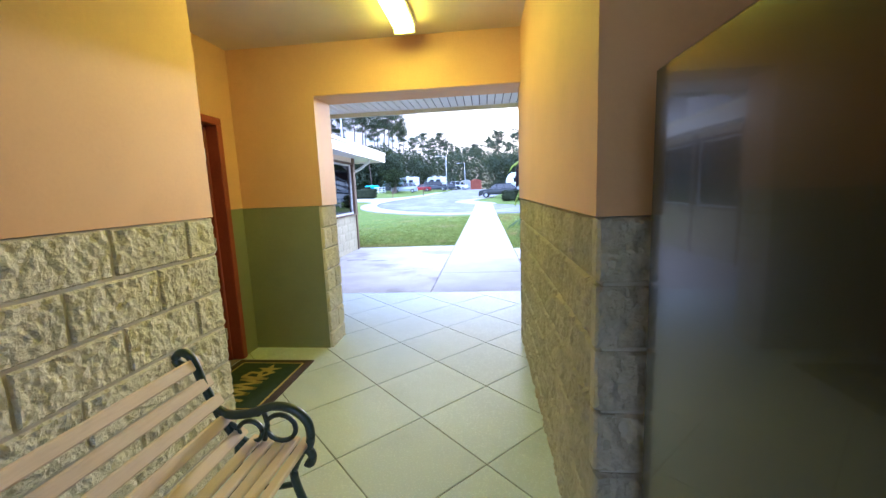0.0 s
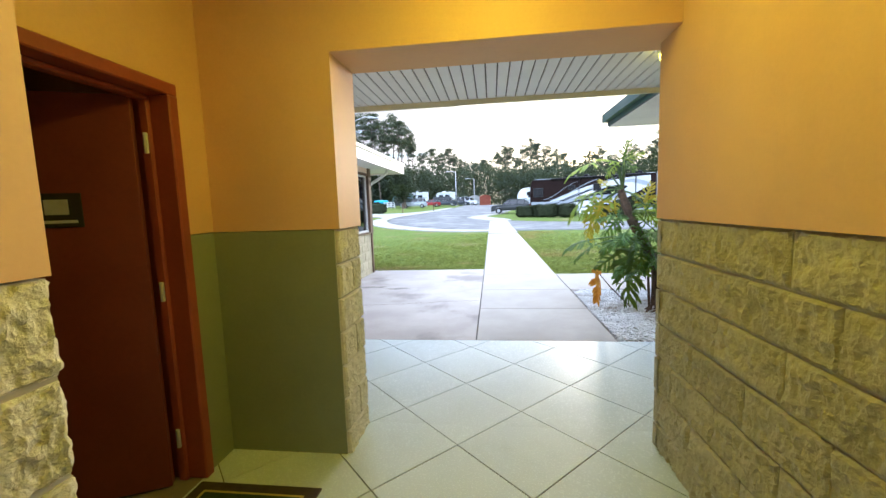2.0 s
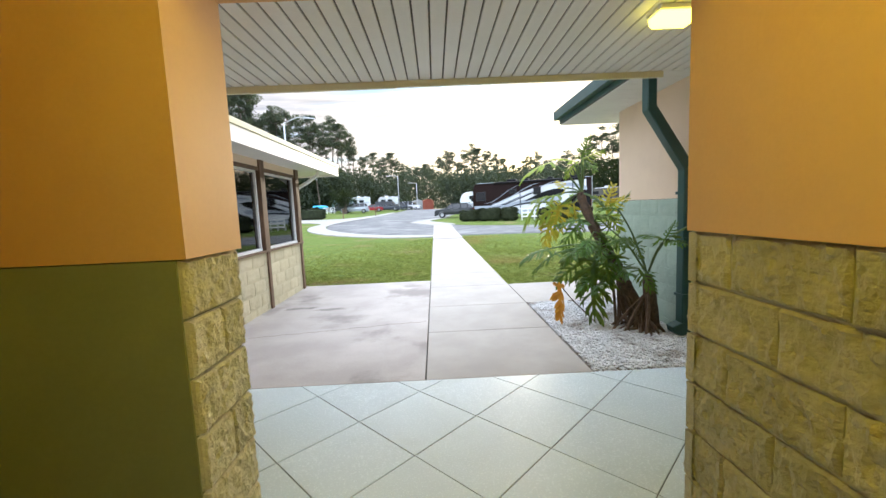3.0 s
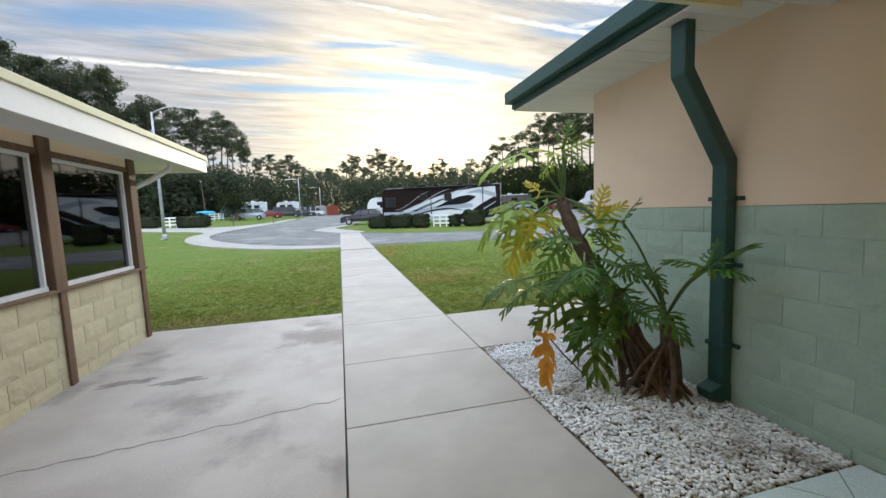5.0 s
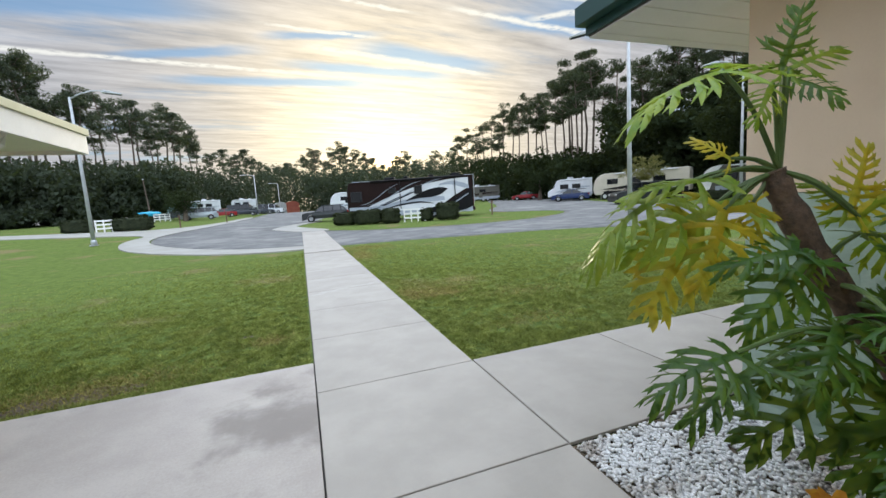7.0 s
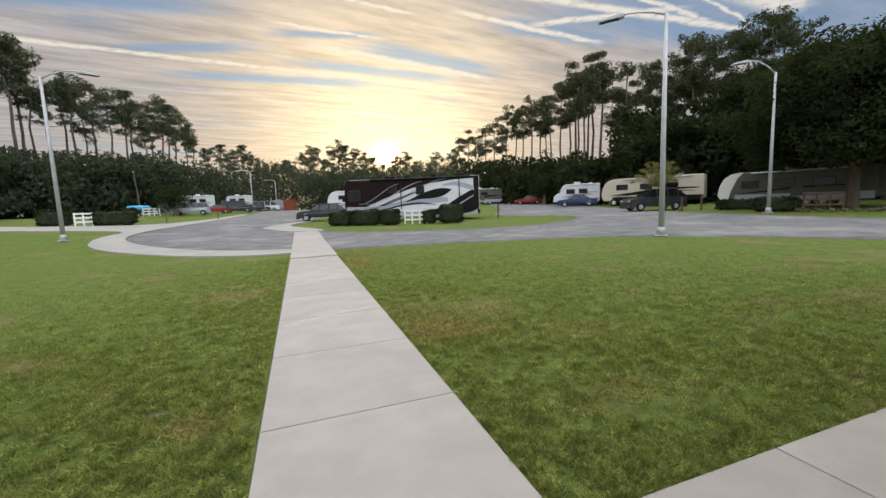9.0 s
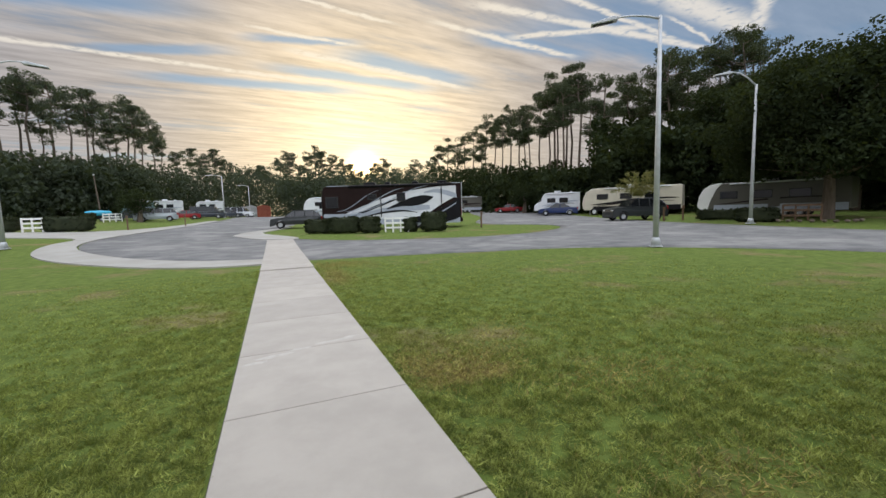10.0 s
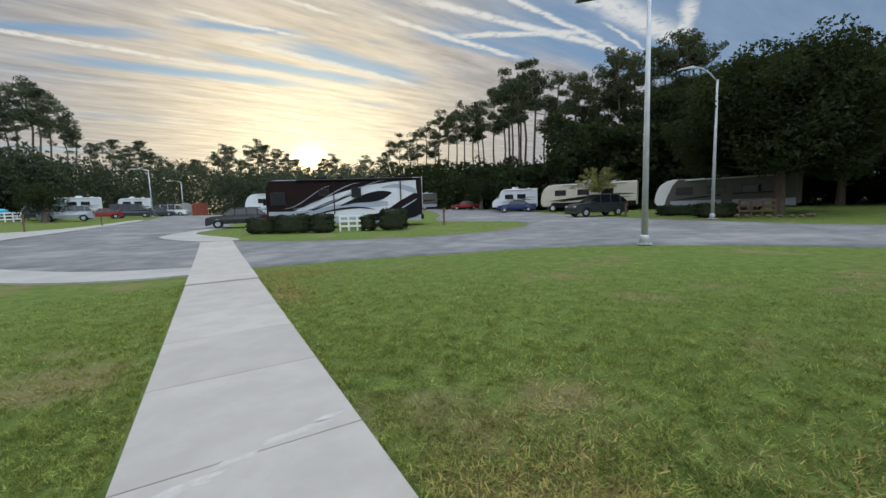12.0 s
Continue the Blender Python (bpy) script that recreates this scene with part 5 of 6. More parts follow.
# ---- split-leaf plant ----
def split_leaf(length, droop, seed, wide=1.0):
    """A deeply cut blade: a midrib with forward-swept, folded lobes that hang a little, each one differently."""
    rnd = random.Random(seed)
    bm = bmesh.new()

    def strip(pts, widths, sink, tilt):
        prev, gone = None, 0.0
        for k, ((u, v), wd) in enumerate(zip(pts, widths)):
            u2, v2 = pts[min(k + 1, len(pts) - 1)]
            u1, v1 = pts[max(k - 1, 0)]
            n_ = Vector((-(v2 - v1), u2 - u1)).normalized() * wd * wide
            gone = k / (len(pts) - 1)
            z = -droop * (u / length) ** 2 * length - sink * gone ** 1.7
            row = [bm.verts.new((u + n_.x, v + n_.y, z - wd * (0.45 + tilt))), bm.verts.new((u, v, z)), bm.verts.new((u - n_.x, v - n_.y, z - wd * (0.45 - tilt)))]
            if prev:
                bm.faces.new((prev[0], prev[1], row[1], row[0]))
                bm.faces.new((prev[1], prev[2], row[2], row[1]))
            prev = row
    strip([(q * length, 0.0) for q in (-0.1, 0, 0.2, 0.4, 0.6, 0.8, 1.0)], [q * length for q in (0.02, 0.05, 0.06, 0.05, 0.04, 0.028, 0.004)], 0, 0)
    n = 7
    for side in (-1, 1):
        for k in range(n):
            s = (k + rnd.uniform(0.1, 0.4)) / n
            reach = length * (0.56 - 0.34 * s) * rnd.uniform(0.8, 1.12) * (0.8 if k == 0 else 1.0)
            a = radians((118 if k == 0 else 86 - 52 * s) + rnd.uniform(-8, 8))
            bend = radians(rnd.uniform(14, 34))
            u, v, pts = s * length * 0.92, 0.0, []
            for q in range(6):
                pts.append((u, v))
                u += math.cos(a) * reach / 5
                v += side * math.sin(a) * reach / 5
                a -= bend / 5
            wd = length * 0.033 * rnd.uniform(0.85, 1.2)
            sink, tilt = reach * rnd.uniform(0.05, 0.45), rnd.uniform(-0.5, 0.5)
            strip(pts, [wd, wd * 0.85, wd, wd * 1.1, wd * 0.75, wd * 0.06], sink, tilt)
            # one or two short side teeth
            for q, sign in ((2, 1), (3, -1)):
                (u0, v0), b_ = pts[q], a + bend * 0.5 + sign * radians(38)
                l_ = reach * rnd.uniform(0.24, 0.36)
                tooth = [(u0 + math.cos(b_) * l_ * r_, v0 + side * math.sin(b_) * l_ * r_) for r_ in (0, 0.5, 1)]
                strip(tooth, [wd * 0.6, wd * 0.55, wd * 0.05], sink * 0.4, tilt)
                for vert in list(bm.verts)[-9:]:
                    vert.co.z -= sink * (q / 5) ** 1.7
    return bm


DROOPS = (0.08, 0.2, 0.38, 0.6)
LEAVES = {c: [[mesh_of(split_leaf(0.50, d, s * 7 + v), "leaf", c, True) for v in range(3)] for s, d in enumerate(DROOPS, 1)] for c in ("phil", "phil_lime", "phil_yellow")}
plant = thing("split_leaf_plant", pose(-0.09, 0.03, 0), "leaning split-leaf philodendron with green and yellowing leaves", "plant")
stem = curve([(2.16, 6.46, -0.02), (2.08, 6.58, 0.32), (1.98, 6.76, 0.70), (1.83, 6.95, 1.08), (1.72, 7.08, 1.45), (1.69, 7.12, 1.58)], 5)
bm = tube(bmesh.new(), stem, [0.085 - 0.035 * k / (len(stem) - 1) + 0.008 * math.sin(k * 2.1) for k in range(len(stem))], 10)
part("trunk", bm, "phil_trunk", plant, "leaf-scarred leaning trunk", True)
stub = curve([(2.24, 6.36, -0.02), (2.20, 6.36, 0.30), (2.17, 6.38, 0.62)], 5)
part("side_trunk", tube(bmesh.new(), stub, [0.075, 0.07, 0.068, 0.07, 0.072, 0.068, 0.07, 0.066, 0.06, 0.055, 0.04][:len(stub)], 10), "phil_trunk", plant, "short second trunk", True)
rnd = random.Random(8)
for k in range(58):
    root = stem[rnd.randint(1, 11)] if k % 3 else stub[rnd.randint(1, 8)]
    a = rnd.uniform(0, 2 * math.pi)
    foot = Vector((2.12 + rnd.uniform(0.08, 0.34) * math.cos(a), 6.46 + rnd.uniform(0.08, 0.34) * math.sin(a), -0.01))
    mid = root.lerp(foot, 0.55) + Vector((rnd.uniform(-0.05, 0.05), rnd.uniform(-0.05, 0.05), 0.02))
    if foot.x < 2.37:
        part("root", tube(bmesh.new(), curve([root, mid, foot], 4), 0.009 + 0.009 * rnd.random(), 5), "roots", plant)


def plant_leaf(root, hub, tip, droop, colour, facing):
    """A stalk from the stem to the hub, and a leaf blade from the hub to its tip; facing 0 lies flat, 1 stands towards the path."""
    hub, tip = Vector(hub), Vector(tip)
    sag = root.lerp(hub, 0.5) + Vector((0, 0, 0.10 * (hub - root).length))
    part("stalk", tube(bmesh.new(), curve([root, sag, hub], 4), [0.012] * 4 + [0.010] * 3 + [0.008] * 2, 6), "stalk", plant)
    fall = DROOPS[droop]
    chord = tip - hub
    x = chord.normalized()
    up = Vector((-0.62 * facing, -0.78 * facing, 1.05 - facing)) + Vector((rnd.uniform(-0.25, 0.25), rnd.uniform(-0.25, 0.25), rnd.uniform(-0.2, 0.2)))
    z = (up - x * up.dot(x)).normalized()
    y = z.cross(x)
    turn = Matrix((x, y, z)).transposed().to_4x4() @ Euler((0, -math.atan(fall), 0)).to_matrix().to_4x4()
    ob = new("leaf", rnd.choice(LEAVES[colour][droop]))
    ob.parent = plant
    ob.matrix_basis = Matrix.Translation(hub) @ turn @ Matrix.Scale(1.08 * chord.length / (0.5 * math.sqrt(1 + fall * fall)), 4)
    return ob


crown_top = Vector((1.71, 7.10, 1.58))
# several top leaves get the lime tone as painted sun glow
plant_leaf(crown_top, (1.62, 7.04, 1.97), (1.36, 7.15, 2.03), 1, "phil_lime", 0.3)
plant_leaf(crown_top, (1.71, 7.10, 2.02), (1.78, 7.07, 2.26), 0, "phil", 0.9)
plant_leaf(crown_top, (1.72, 7.08, 2.01), (1.95, 7.01, 2.08), 1, "phil_lime", 0.4)
plant_leaf(crown_top, (1.76, 7.11, 1.98), (1.82, 6.94, 1.84), 2, "phil", 0.5)
plant_leaf(crown_top, (1.60, 7.07, 1.94), (1.48, 7.06, 1.77), 2, "phil_lime", 0.6)
plant_leaf(crown_top, (1.30, 7.07, 1.98), (0.96, 7.20, 1.78), 2, "phil_lime", 0.4)
plant_leaf(crown_top, (1.30, 7.32, 1.52), (1.06, 7.58, 1.13), 3, "phil_lime", 0.3)
plant_leaf(crown_top, (1.44, 7.21, 1.57), (1.12, 7.40, 1.50), 1, "phil_lime", 0.4)
plant_leaf(crown_top, (1.52, 7.18, 1.65), (1.44, 7.30, 1.75), 1, "phil_yellow", 0.5)
plant_leaf(crown_top, (1.44, 7.26, 1.39), (1.31, 7.45, 0.89), 2, "phil_yellow", 0.9)
plant_leaf(crown_top, (1.54, 7.15, 1.47), (1.20, 7.47, 1.22), 2, "phil_lime", 0.6)
plant_leaf(crown_top, (1.61, 7.14, 1.45), (1.64, 7.11, 1.23), 1, "phil_yellow", 0.8)
plant_leaf(crown_top, (1.43, 7.14, 1.43), (1.37, 7.22, 1.06), 1, "phil_yellow", 0.9)
plant_leaf(crown_top, (1.94, 6.95, 1.40), (2.05, 6.96, 1.66), 0, "phil_yellow", 1.0)
plant_leaf(crown_top, (1.94, 6.94, 1.38), (2.18, 6.86, 1.51), 0, "phil_yellow", 0.8)
plant_leaf(crown_top, (1.95, 6.93, 1.36), (2.08, 6.84, 1.09), 1, "phil_lime", 0.8)
plant_leaf(crown_top, (1.93, 6.96, 1.40), (1.84, 7.08, 1.53), 1, "phil_lime", 0.6)
plant_leaf(stem[16], (1.81, 6.86, 1.31), (2.04, 6.72, 1.23), 1, "phil", 0.4)
plant_leaf(stub[-1], (1.94, 6.60, 1.37), (2.01, 6.49, 1.54), 0, "phil", 0.3)
plant_leaf(stub[-1], (1.94, 6.60, 1.37), (1.76, 6.77, 1.38), 1, "phil", 0.3)
plant_leaf(stub[-1], (1.88, 6.69, 1.14), (1.76, 6.76, 1.28), 1, "phil", 0.5)
plant_leaf(stem[16], (1.62, 6.96, 1.25), (1.37, 7.13, 1.17), 1, "phil", 0.4)
plant_leaf(stem[16], (1.63, 6.94, 1.22), (1.43, 7.06, 0.88), 2, "phil", 0.6)
plant_leaf(stem[16], (1.65, 6.92, 1.20), (1.60, 6.98, 1.02), 2, "phil", 0.8)
plant_leaf(stem[12], (1.21, 6.93, 0.90), (0.89, 7.03, 0.73), 2, "phil", 0.3)
plant_leaf(stem[12], (1.29, 6.91, 0.84), (1.04, 7.00, 0.61), 1, "phil", 0.4)
plant_leaf(stem[10], (1.62, 6.79, 0.77), (1.31, 6.96, 0.47), 1, "phil", 0.6)
plant_leaf(stem[12], (1.59, 6.83, 0.87), (1.37, 6.97, 0.71), 1, "phil", 0.4)
plant_leaf(stem[12], (1.78, 6.83, 0.90), (1.56, 6.96, 0.91), 1, "phil", 0.4)
plant_leaf(stem[9], (1.68, 6.62, 0.80), (1.62, 6.49, 0.12), 2, "phil", 0.8)
plant_leaf(stem[9], (1.70, 6.68, 0.74), (1.53, 6.74, 0.39), 2, "phil", 0.7)
plant_leaf(stem[8], (1.78, 6.56, 0.80), (1.75, 6.43, 0.51), 2, "phil", 0.8)
plant_leaf(stem[10], (1.91, 6.72, 0.88), (1.80, 6.79, 1.08), 0, "phil", 0.5)
plant_leaf(stem[10], (1.77, 6.66, 0.88), (1.59, 6.75, 1.01), 1, "phil", 0.4)
plant_leaf(stub[-1], (2.16, 6.03, 1.05), (1.97, 6.21, 1.09), 1, "phil", 0.25)
plant_leaf(stub[-1], (2.17, 6.02, 1.05), (2.36, 5.84, 1.22), 1, "phil", 0.25)
plant_leaf(stub[-1], (2.17, 6.02, 1.04), (2.22, 5.77, 1.01), 1, "phil", 0.3)
plant_leaf(stub[-1], (2.04, 6.38, 0.97), (2.05, 6.27, 0.83), 1, "phil", 0.6)
plant_leaf(stub[-1], (2.04, 6.37, 0.96), (1.97, 6.39, 1.05), 0, "phil", 0.5)
plant_leaf(stub[-1], (2.16, 6.03, 1.05), (2.27, 6.04, 1.22), 0, "phil", 0.5)
plant_leaf(stem[6], (1.80, 6.62, 0.46), (1.73, 6.73, 0.24), 1, "phil_lime", 0.8)
# the denser middle of the clump
for k in range(12):
    root = stem[rnd.randint(8, 15)]
    a, reach, size = radians(rnd.uniform(170, 275)), rnd.uniform(0.22, 0.40), rnd.uniform(0.26, 0.38)
    hub = root + Vector((math.sin(a), math.cos(a), rnd.uniform(-0.2, 0.35))) * reach
    plant_leaf(root, hub, hub + Vector((math.sin(a), math.cos(a), rnd.uniform(-0.9, 0.0))).normalized() * size, rnd.choice((1, 2)), "phil", rnd.uniform(0.3, 0.8))
# fallen leaf upright in the pebbles
dead = thing("dead_leaf", pose(1.15, 6.66, 0.02, 0, 0, 0), "withered orange leaf hanging upright in the pebbles", "leaf")
ob = part("blade", split_leaf(0.50, 0.10, 9, 2.0), "phil_orange", dead, "", True)
ob.matrix_basis = pose(0.02, 0, 0.47, 0, 84, 35) @ Matrix.Scale(0.86, 4) @ Matrix.Diagonal((1, 0.62, 1, 1))
part("stalk", tube(bmesh.new(), ((0.02, 0, 0.48), (0.16, -0.03, 0.30), (0.42, -0.08, 0.02)), 0.007, 6), "roots", dead)

# ---- plant bed ----
setting("ground_bed", box(PATH_X1 + 0.004, FLOOR_FAR + 0.004, -0.12, RB_X - 0.002, 7.892, -0.022), "soil", "dark soil of the plant bed", "plant bed")


def pebbles():
    rnd = np.random.default_rng(4)
    base = bmesh.new()
    bmesh.ops.create_icosphere(base, subdivisions=1, radius=1.0)
    bv = np.array([v.co for v in base.verts])
    bf = np.array([[v.index for v in f.verts] for f in base.faces])
    base.free()
    n = 15000
    p = np.column_stack((rnd.uniform(PATH_X1 + 0.02, RB_X - 0.02, n), rnd.uniform(FLOOR_FAR + 0.02, 7.87, n), rnd.uniform(-0.022, 0.008, n)))
    size = np.column_stack([rnd.uniform(0.009, 0.021, n), rnd.uniform(0.008, 0.017, n), rnd.uniform(0.006, 0.012, n)])
    a = rnd.uniform(0, 2 * np.pi, n)
    loc = bv[None] * size[:, None] * (1 + 0.18 * rnd.normal(size=(n, len(bv), 1)))
    x = loc[..., 0] * np.cos(a)[:, None] - loc[..., 1] * np.sin(a)[:, None] + p[:, :1]
    y = loc[..., 0] * np.sin(a)[:, None] + loc[..., 1] * np.cos(a)[:, None] + p[:, 1:2]
    z = loc[..., 2] + p[:, 2:]
    verts = np.stack([x, y, z], -1).reshape(-1, 3)
    faces = (bf[None] + (np.arange(n) * len(bv))[:, None, None]).reshape(-1, 3)
    me = bpy.data.meshes.new("pebbles")
    me.vertices.add(len(verts))
    me.vertices.foreach_set("co", verts.astype(np.float32).ravel())
    me.loops.add(faces.size)
    me.loops.foreach_set("vertex_index", faces.astype(np.int32).ravel())
    me.polygons.add(len(faces))
    me.polygons.foreach_set("loop_start", np.arange(0, faces.size, 3, dtype=np.int32))
    me.update(calc_edges=True)
    me.materials.append(M["pebble"])
    return tagged(new("pebbles", me), "white and grey pebbles with fallen brown litter", "pebbles", kind="stuff")


pebbles()


# ---- grass ----
# worn places in the lawn: centre, spread, tufts
DRY = ((1.45, 12.35, 0.18, 0.14, 1500), (1.90, 12.25, 0.15, 0.10, 1000), (1.30, 12.85, 0.14, 0.25, 900), (1.42, 19.3, 0.22, 0.9, 3000), (1.8, 21.6, 0.6, 0.5, 3000), (-2.4, 10.5, 0.5, 0.2, 3000), (1.75, 12.65, 0.38, 0.24, 2600), (2.9, 11.7, 0.55, 0.30, 1400), (2.2, 10.2, 0.5, 0.25, 1200), (2.6, 13.4, 0.5, 0.3, 700), (-0.9, 11.2, 0.15, 0.12, 600))
def grass():
    rnd = np.random.default_rng(9)
    out = []
    spots = []
    for side, edge, start, n, reach in ((1, 1.06, 9.42, 340000, 2.7), (-1, -0.45, 10.12, 260000, 2.3)):
        x = edge + side * rnd.exponential(reach, n)
        y = start + rnd.exponential(3.6, n)
        spots.append(np.column_stack((x, y)))
    # uncut tufts along the slab edges
    for x0, y0, x1, y1, n in ((-0.50, 10.12, -0.44, 22.0, 2600), (1.05, 9.42, 1.11, 22.0, 2600), (-2.95, 10.11, -0.45, 10.18, 2600), (1.06, 9.41, 8.5, 9.48, 4000)):
        spots.append(np.column_stack((rnd.uniform(x0, x1, n), rnd.uniform(y0, y1, n))))
    xy = np.concatenate(spots)
    xy = xy[(abs(xy[:, 0]) < 11) & (xy[:, 1] < 21.5) & ~((xy[:, 0] < -3.0) & (xy[:, 1] < 10.3))]
    x, y = xy[:, 0], xy[:, 1]
    # uneven clumps: some patches stand taller, others are thin
    lush = 0.5 + 0.25 * np.sin(x * 7.1 + 2.3 * np.sin(y * 4.3)) * np.sin(y * 6.3 + 2.1 * np.sin(x * 5.2)) + 0.25 * np.sin(x * 17 + 3 * np.sin(y * 11)) * np.sin(y * 15 + 3 * np.sin(x * 9.5))
    worn = sum(np.exp(-((x - a) / b) ** 2 / 2 - ((y - c) / d) ** 2 / 2) for a, c, b, d, _ in DRY + ((-2.50, 10.36, 0.38, 0.12, 0), (-1.22, 11.50, 0.10, 0.05, 0)))
    keep = rnd.uniform(0, 1, len(xy)) < (1.9 * lush - 0.25) * (1 - 0.85 * np.minimum(worn, 1))
    xy, lush = xy[keep], lush[keep]
    n = len(xy)
    p = np.column_stack((xy, np.full(n, -0.03)))
    broad = np.where(rnd.uniform(0, 1, n) < 0.25, 1.9, 1.0)[:, None]
    h = rnd.uniform(0.014, 0.032, n) * (0.35 + 1.3 * lush)
    a = rnd.uniform(0, 2 * np.pi, n)
    w = np.column_stack((np.cos(a), np.sin(a), np.zeros(n))) * rnd.uniform(0.0020, 0.0040, (n, 1)) * broad
    lean = np.column_stack((rnd.normal(0, 0.026, n), rnd.normal(0, 0.026, n), h))
    out.append(np.stack([p - w, p + w, p + lean + w * 0.3, p + lean - w * 0.3], 1).reshape(-1, 3))
    return tagged(leaf_object("grass", np.concatenate(out), "grass"), "short mown lawn grass with dry patches", "grass", kind="stuff")


grass()


def dry_patches():
    """Worn, yellowed tufts at the walk's edge and by the drive."""
    rnd = np.random.default_rng(31)
    spots = []
    for x, y, sx, sy, n in DRY:
        spots.append(np.column_stack((rnd.normal(x, sx, n), rnd.normal(y, sy, n))))
    xy = np.concatenate(spots)
    xy = xy[(xy[:, 0] > 1.09) | (xy[:, 0] < -0.48)]
    xy = xy[xy[:, 1] > 10.14]
    n = len(xy)
    p = np.column_stack((xy, np.full(n, -0.03)))
    a = rnd.uniform(0, 2 * np.pi, n)
    w = np.column_stack((np.cos(a), np.sin(a), np.zeros(n))) * rnd.uniform(0.003, 0.008, (n, 1))
    lean = np.column_stack((rnd.normal(0, 0.035, n), rnd.normal(0, 0.035, n), rnd.uniform(0.012, 0.036, n)))
    return tagged(leaf_object("dry_grass", np.stack([p - w, p + w, p + lean + w * 0.3, p + lean - w * 0.3], 1).reshape(-1, 3), "dry_grass"), "yellowed worn tufts of lawn grass", "grass", kind="stuff")


dry_patches()

# ---- vehicles ----
def paint(name, c, rough=0.3, metal=0.0, coat=0.1, spec=0.35):
    return surf(name, c, tuple(q * 1.12 + 0.002 for q in c), 1.5, rough, 150, 0, coat=coat, metal=metal, rough_var=0.05, spec=spec)


M["rv_white"] = paint("white_gelcoat", (0.62, 0.63, 0.64))
M["rv_dark"] = paint("dark_maroon_paint", (0.014, 0.006, 0.005), 0.35, 0.0, 0.0, 0.15)
M["rv_black"] = paint("black_paint", (0.008, 0.008, 0.009), 0.35, 0.0, 0.0, 0.15)
M["rv_silver"] = paint("silver_grey_paint", (0.34, 0.37, 0.42))
M["rv_beige"] = paint("beige_gelcoat", (0.52, 0.47, 0.38))
# tan lowered to carry the tree's shade in the panel colour
M["rv_tan"] = paint("shade_darkened_tan_panel", (0.095, 0.088, 0.073), 0.5)
M["car_grey"] = paint("grey_car_paint", (0.024, 0.027, 0.027), 0.3, 0.1)
M["car_silver"] = paint("pale_car_paint", (0.30, 0.33, 0.34), 0.3, 0.4)
M["car_blue"] = paint("blue_car_paint", (0.010, 0.024, 0.085))
M["car_red"] = paint("red_car_paint", (0.24, 0.012, 0.014))
M["car_dark"] = paint("dark_van_paint", (0.03, 0.035, 0.045))
M["car_teal"] = paint("faded_teal_paint", (0.16, 0.25, 0.25))
M["tarp"] = surf("bright_blue_tarp", (0.02, 0.30, 0.45), (0.04, 0.40, 0.58), 3, 0.5, 20, 0.3, 0.01)
M["tyre"] = surf("tyre_rubber", (0.012, 0.012, 0.012), (0.025, 0.024, 0.023), 10, 0.9)
M["glass_dark"] = surf("dark_vehicle_glass", (0.008, 0.009, 0.010), (0.011, 0.012, 0.013), 1, 0.05, 50, 0, rough_var=0.0)
M["head_lamp"] = surf("clear_lamp_plastic", (0.55, 0.57, 0.58), (0.62, 0.63, 0.64), 3, 0.15)
M["tail_lamp"] = surf("red_lamp_plastic", (0.25, 0.01, 0.01), (0.32, 0.015, 0.012), 3, 0.2)


def wheel(parent, x, y, r, width, side, cover="steel"):
    bm = bmesh.new()
    seg = 20
    prof = [(r * 0.62, -width / 2), (r * 0.93, -width / 2), (r, -width * 0.3), (r, width * 0.3), (r * 0.93, width / 2), (r * 0.62, width / 2)]
    rings = [[bm.verts.new((q * math.cos(2 * math.pi * k / seg), o, q * math.sin(2 * math.pi * k / seg))) for q, o in prof] for k in range(seg)]
    for k in range(seg):
        a, b = rings[k], rings[(k + 1) % seg]
        for i in range(len(prof)):
            j = (i + 1) % len(prof)
            bm.faces.new((a[i], a[j], b[j], b[i]))
    bmesh.ops.recalc_face_normals(bm, faces=bm.faces)
    tyre = part("tyre", bm, "tyre", parent, "", True)
    tyre.location = (x, y, r)
    bm = bmesh.new()
    bmesh.ops.create_cone(bm, cap_ends=True, segments=seg, radius1=r * 0.63, radius2=r * 0.55, depth=width * 0.5, matrix=Matrix.Rotation(radians(90 if side < 0 else -90), 4, "X"))
    for k in range(5):
        a = k * 2 * math.pi / 5
        add_box(bm, r * 0.33 * math.cos(a) - 0.05, side * width * 0.25 - 0.02, r * 0.33 * math.sin(a) - 0.05, r * 0.33 * math.cos(a) + 0.05, side * width * 0.25 + 0.015, r * 0.33 * math.sin(a) + 0.05, 0.01)
    part("rim", bm, cover, tyre, "pale metal rim")
    return tyre


def loft(sections):
    """A skin through closed sections of equal count, capped at both ends."""
    bm = bmesh.new()
    rings = [[bm.verts.new(p) for p in s] for s in sections]
    for a, b in zip(rings, rings[1:]):
        n = len(a)
        for k in range(n):
            bm.faces.new((a[k], a[(k + 1) % n], b[(k + 1) % n], b[k]))
    bm.faces.new(rings[0])
    bm.faces.new(rings[-1][::-1])
    bmesh.ops.recalc_face_normals(bm, faces=bm.faces)
    return bm


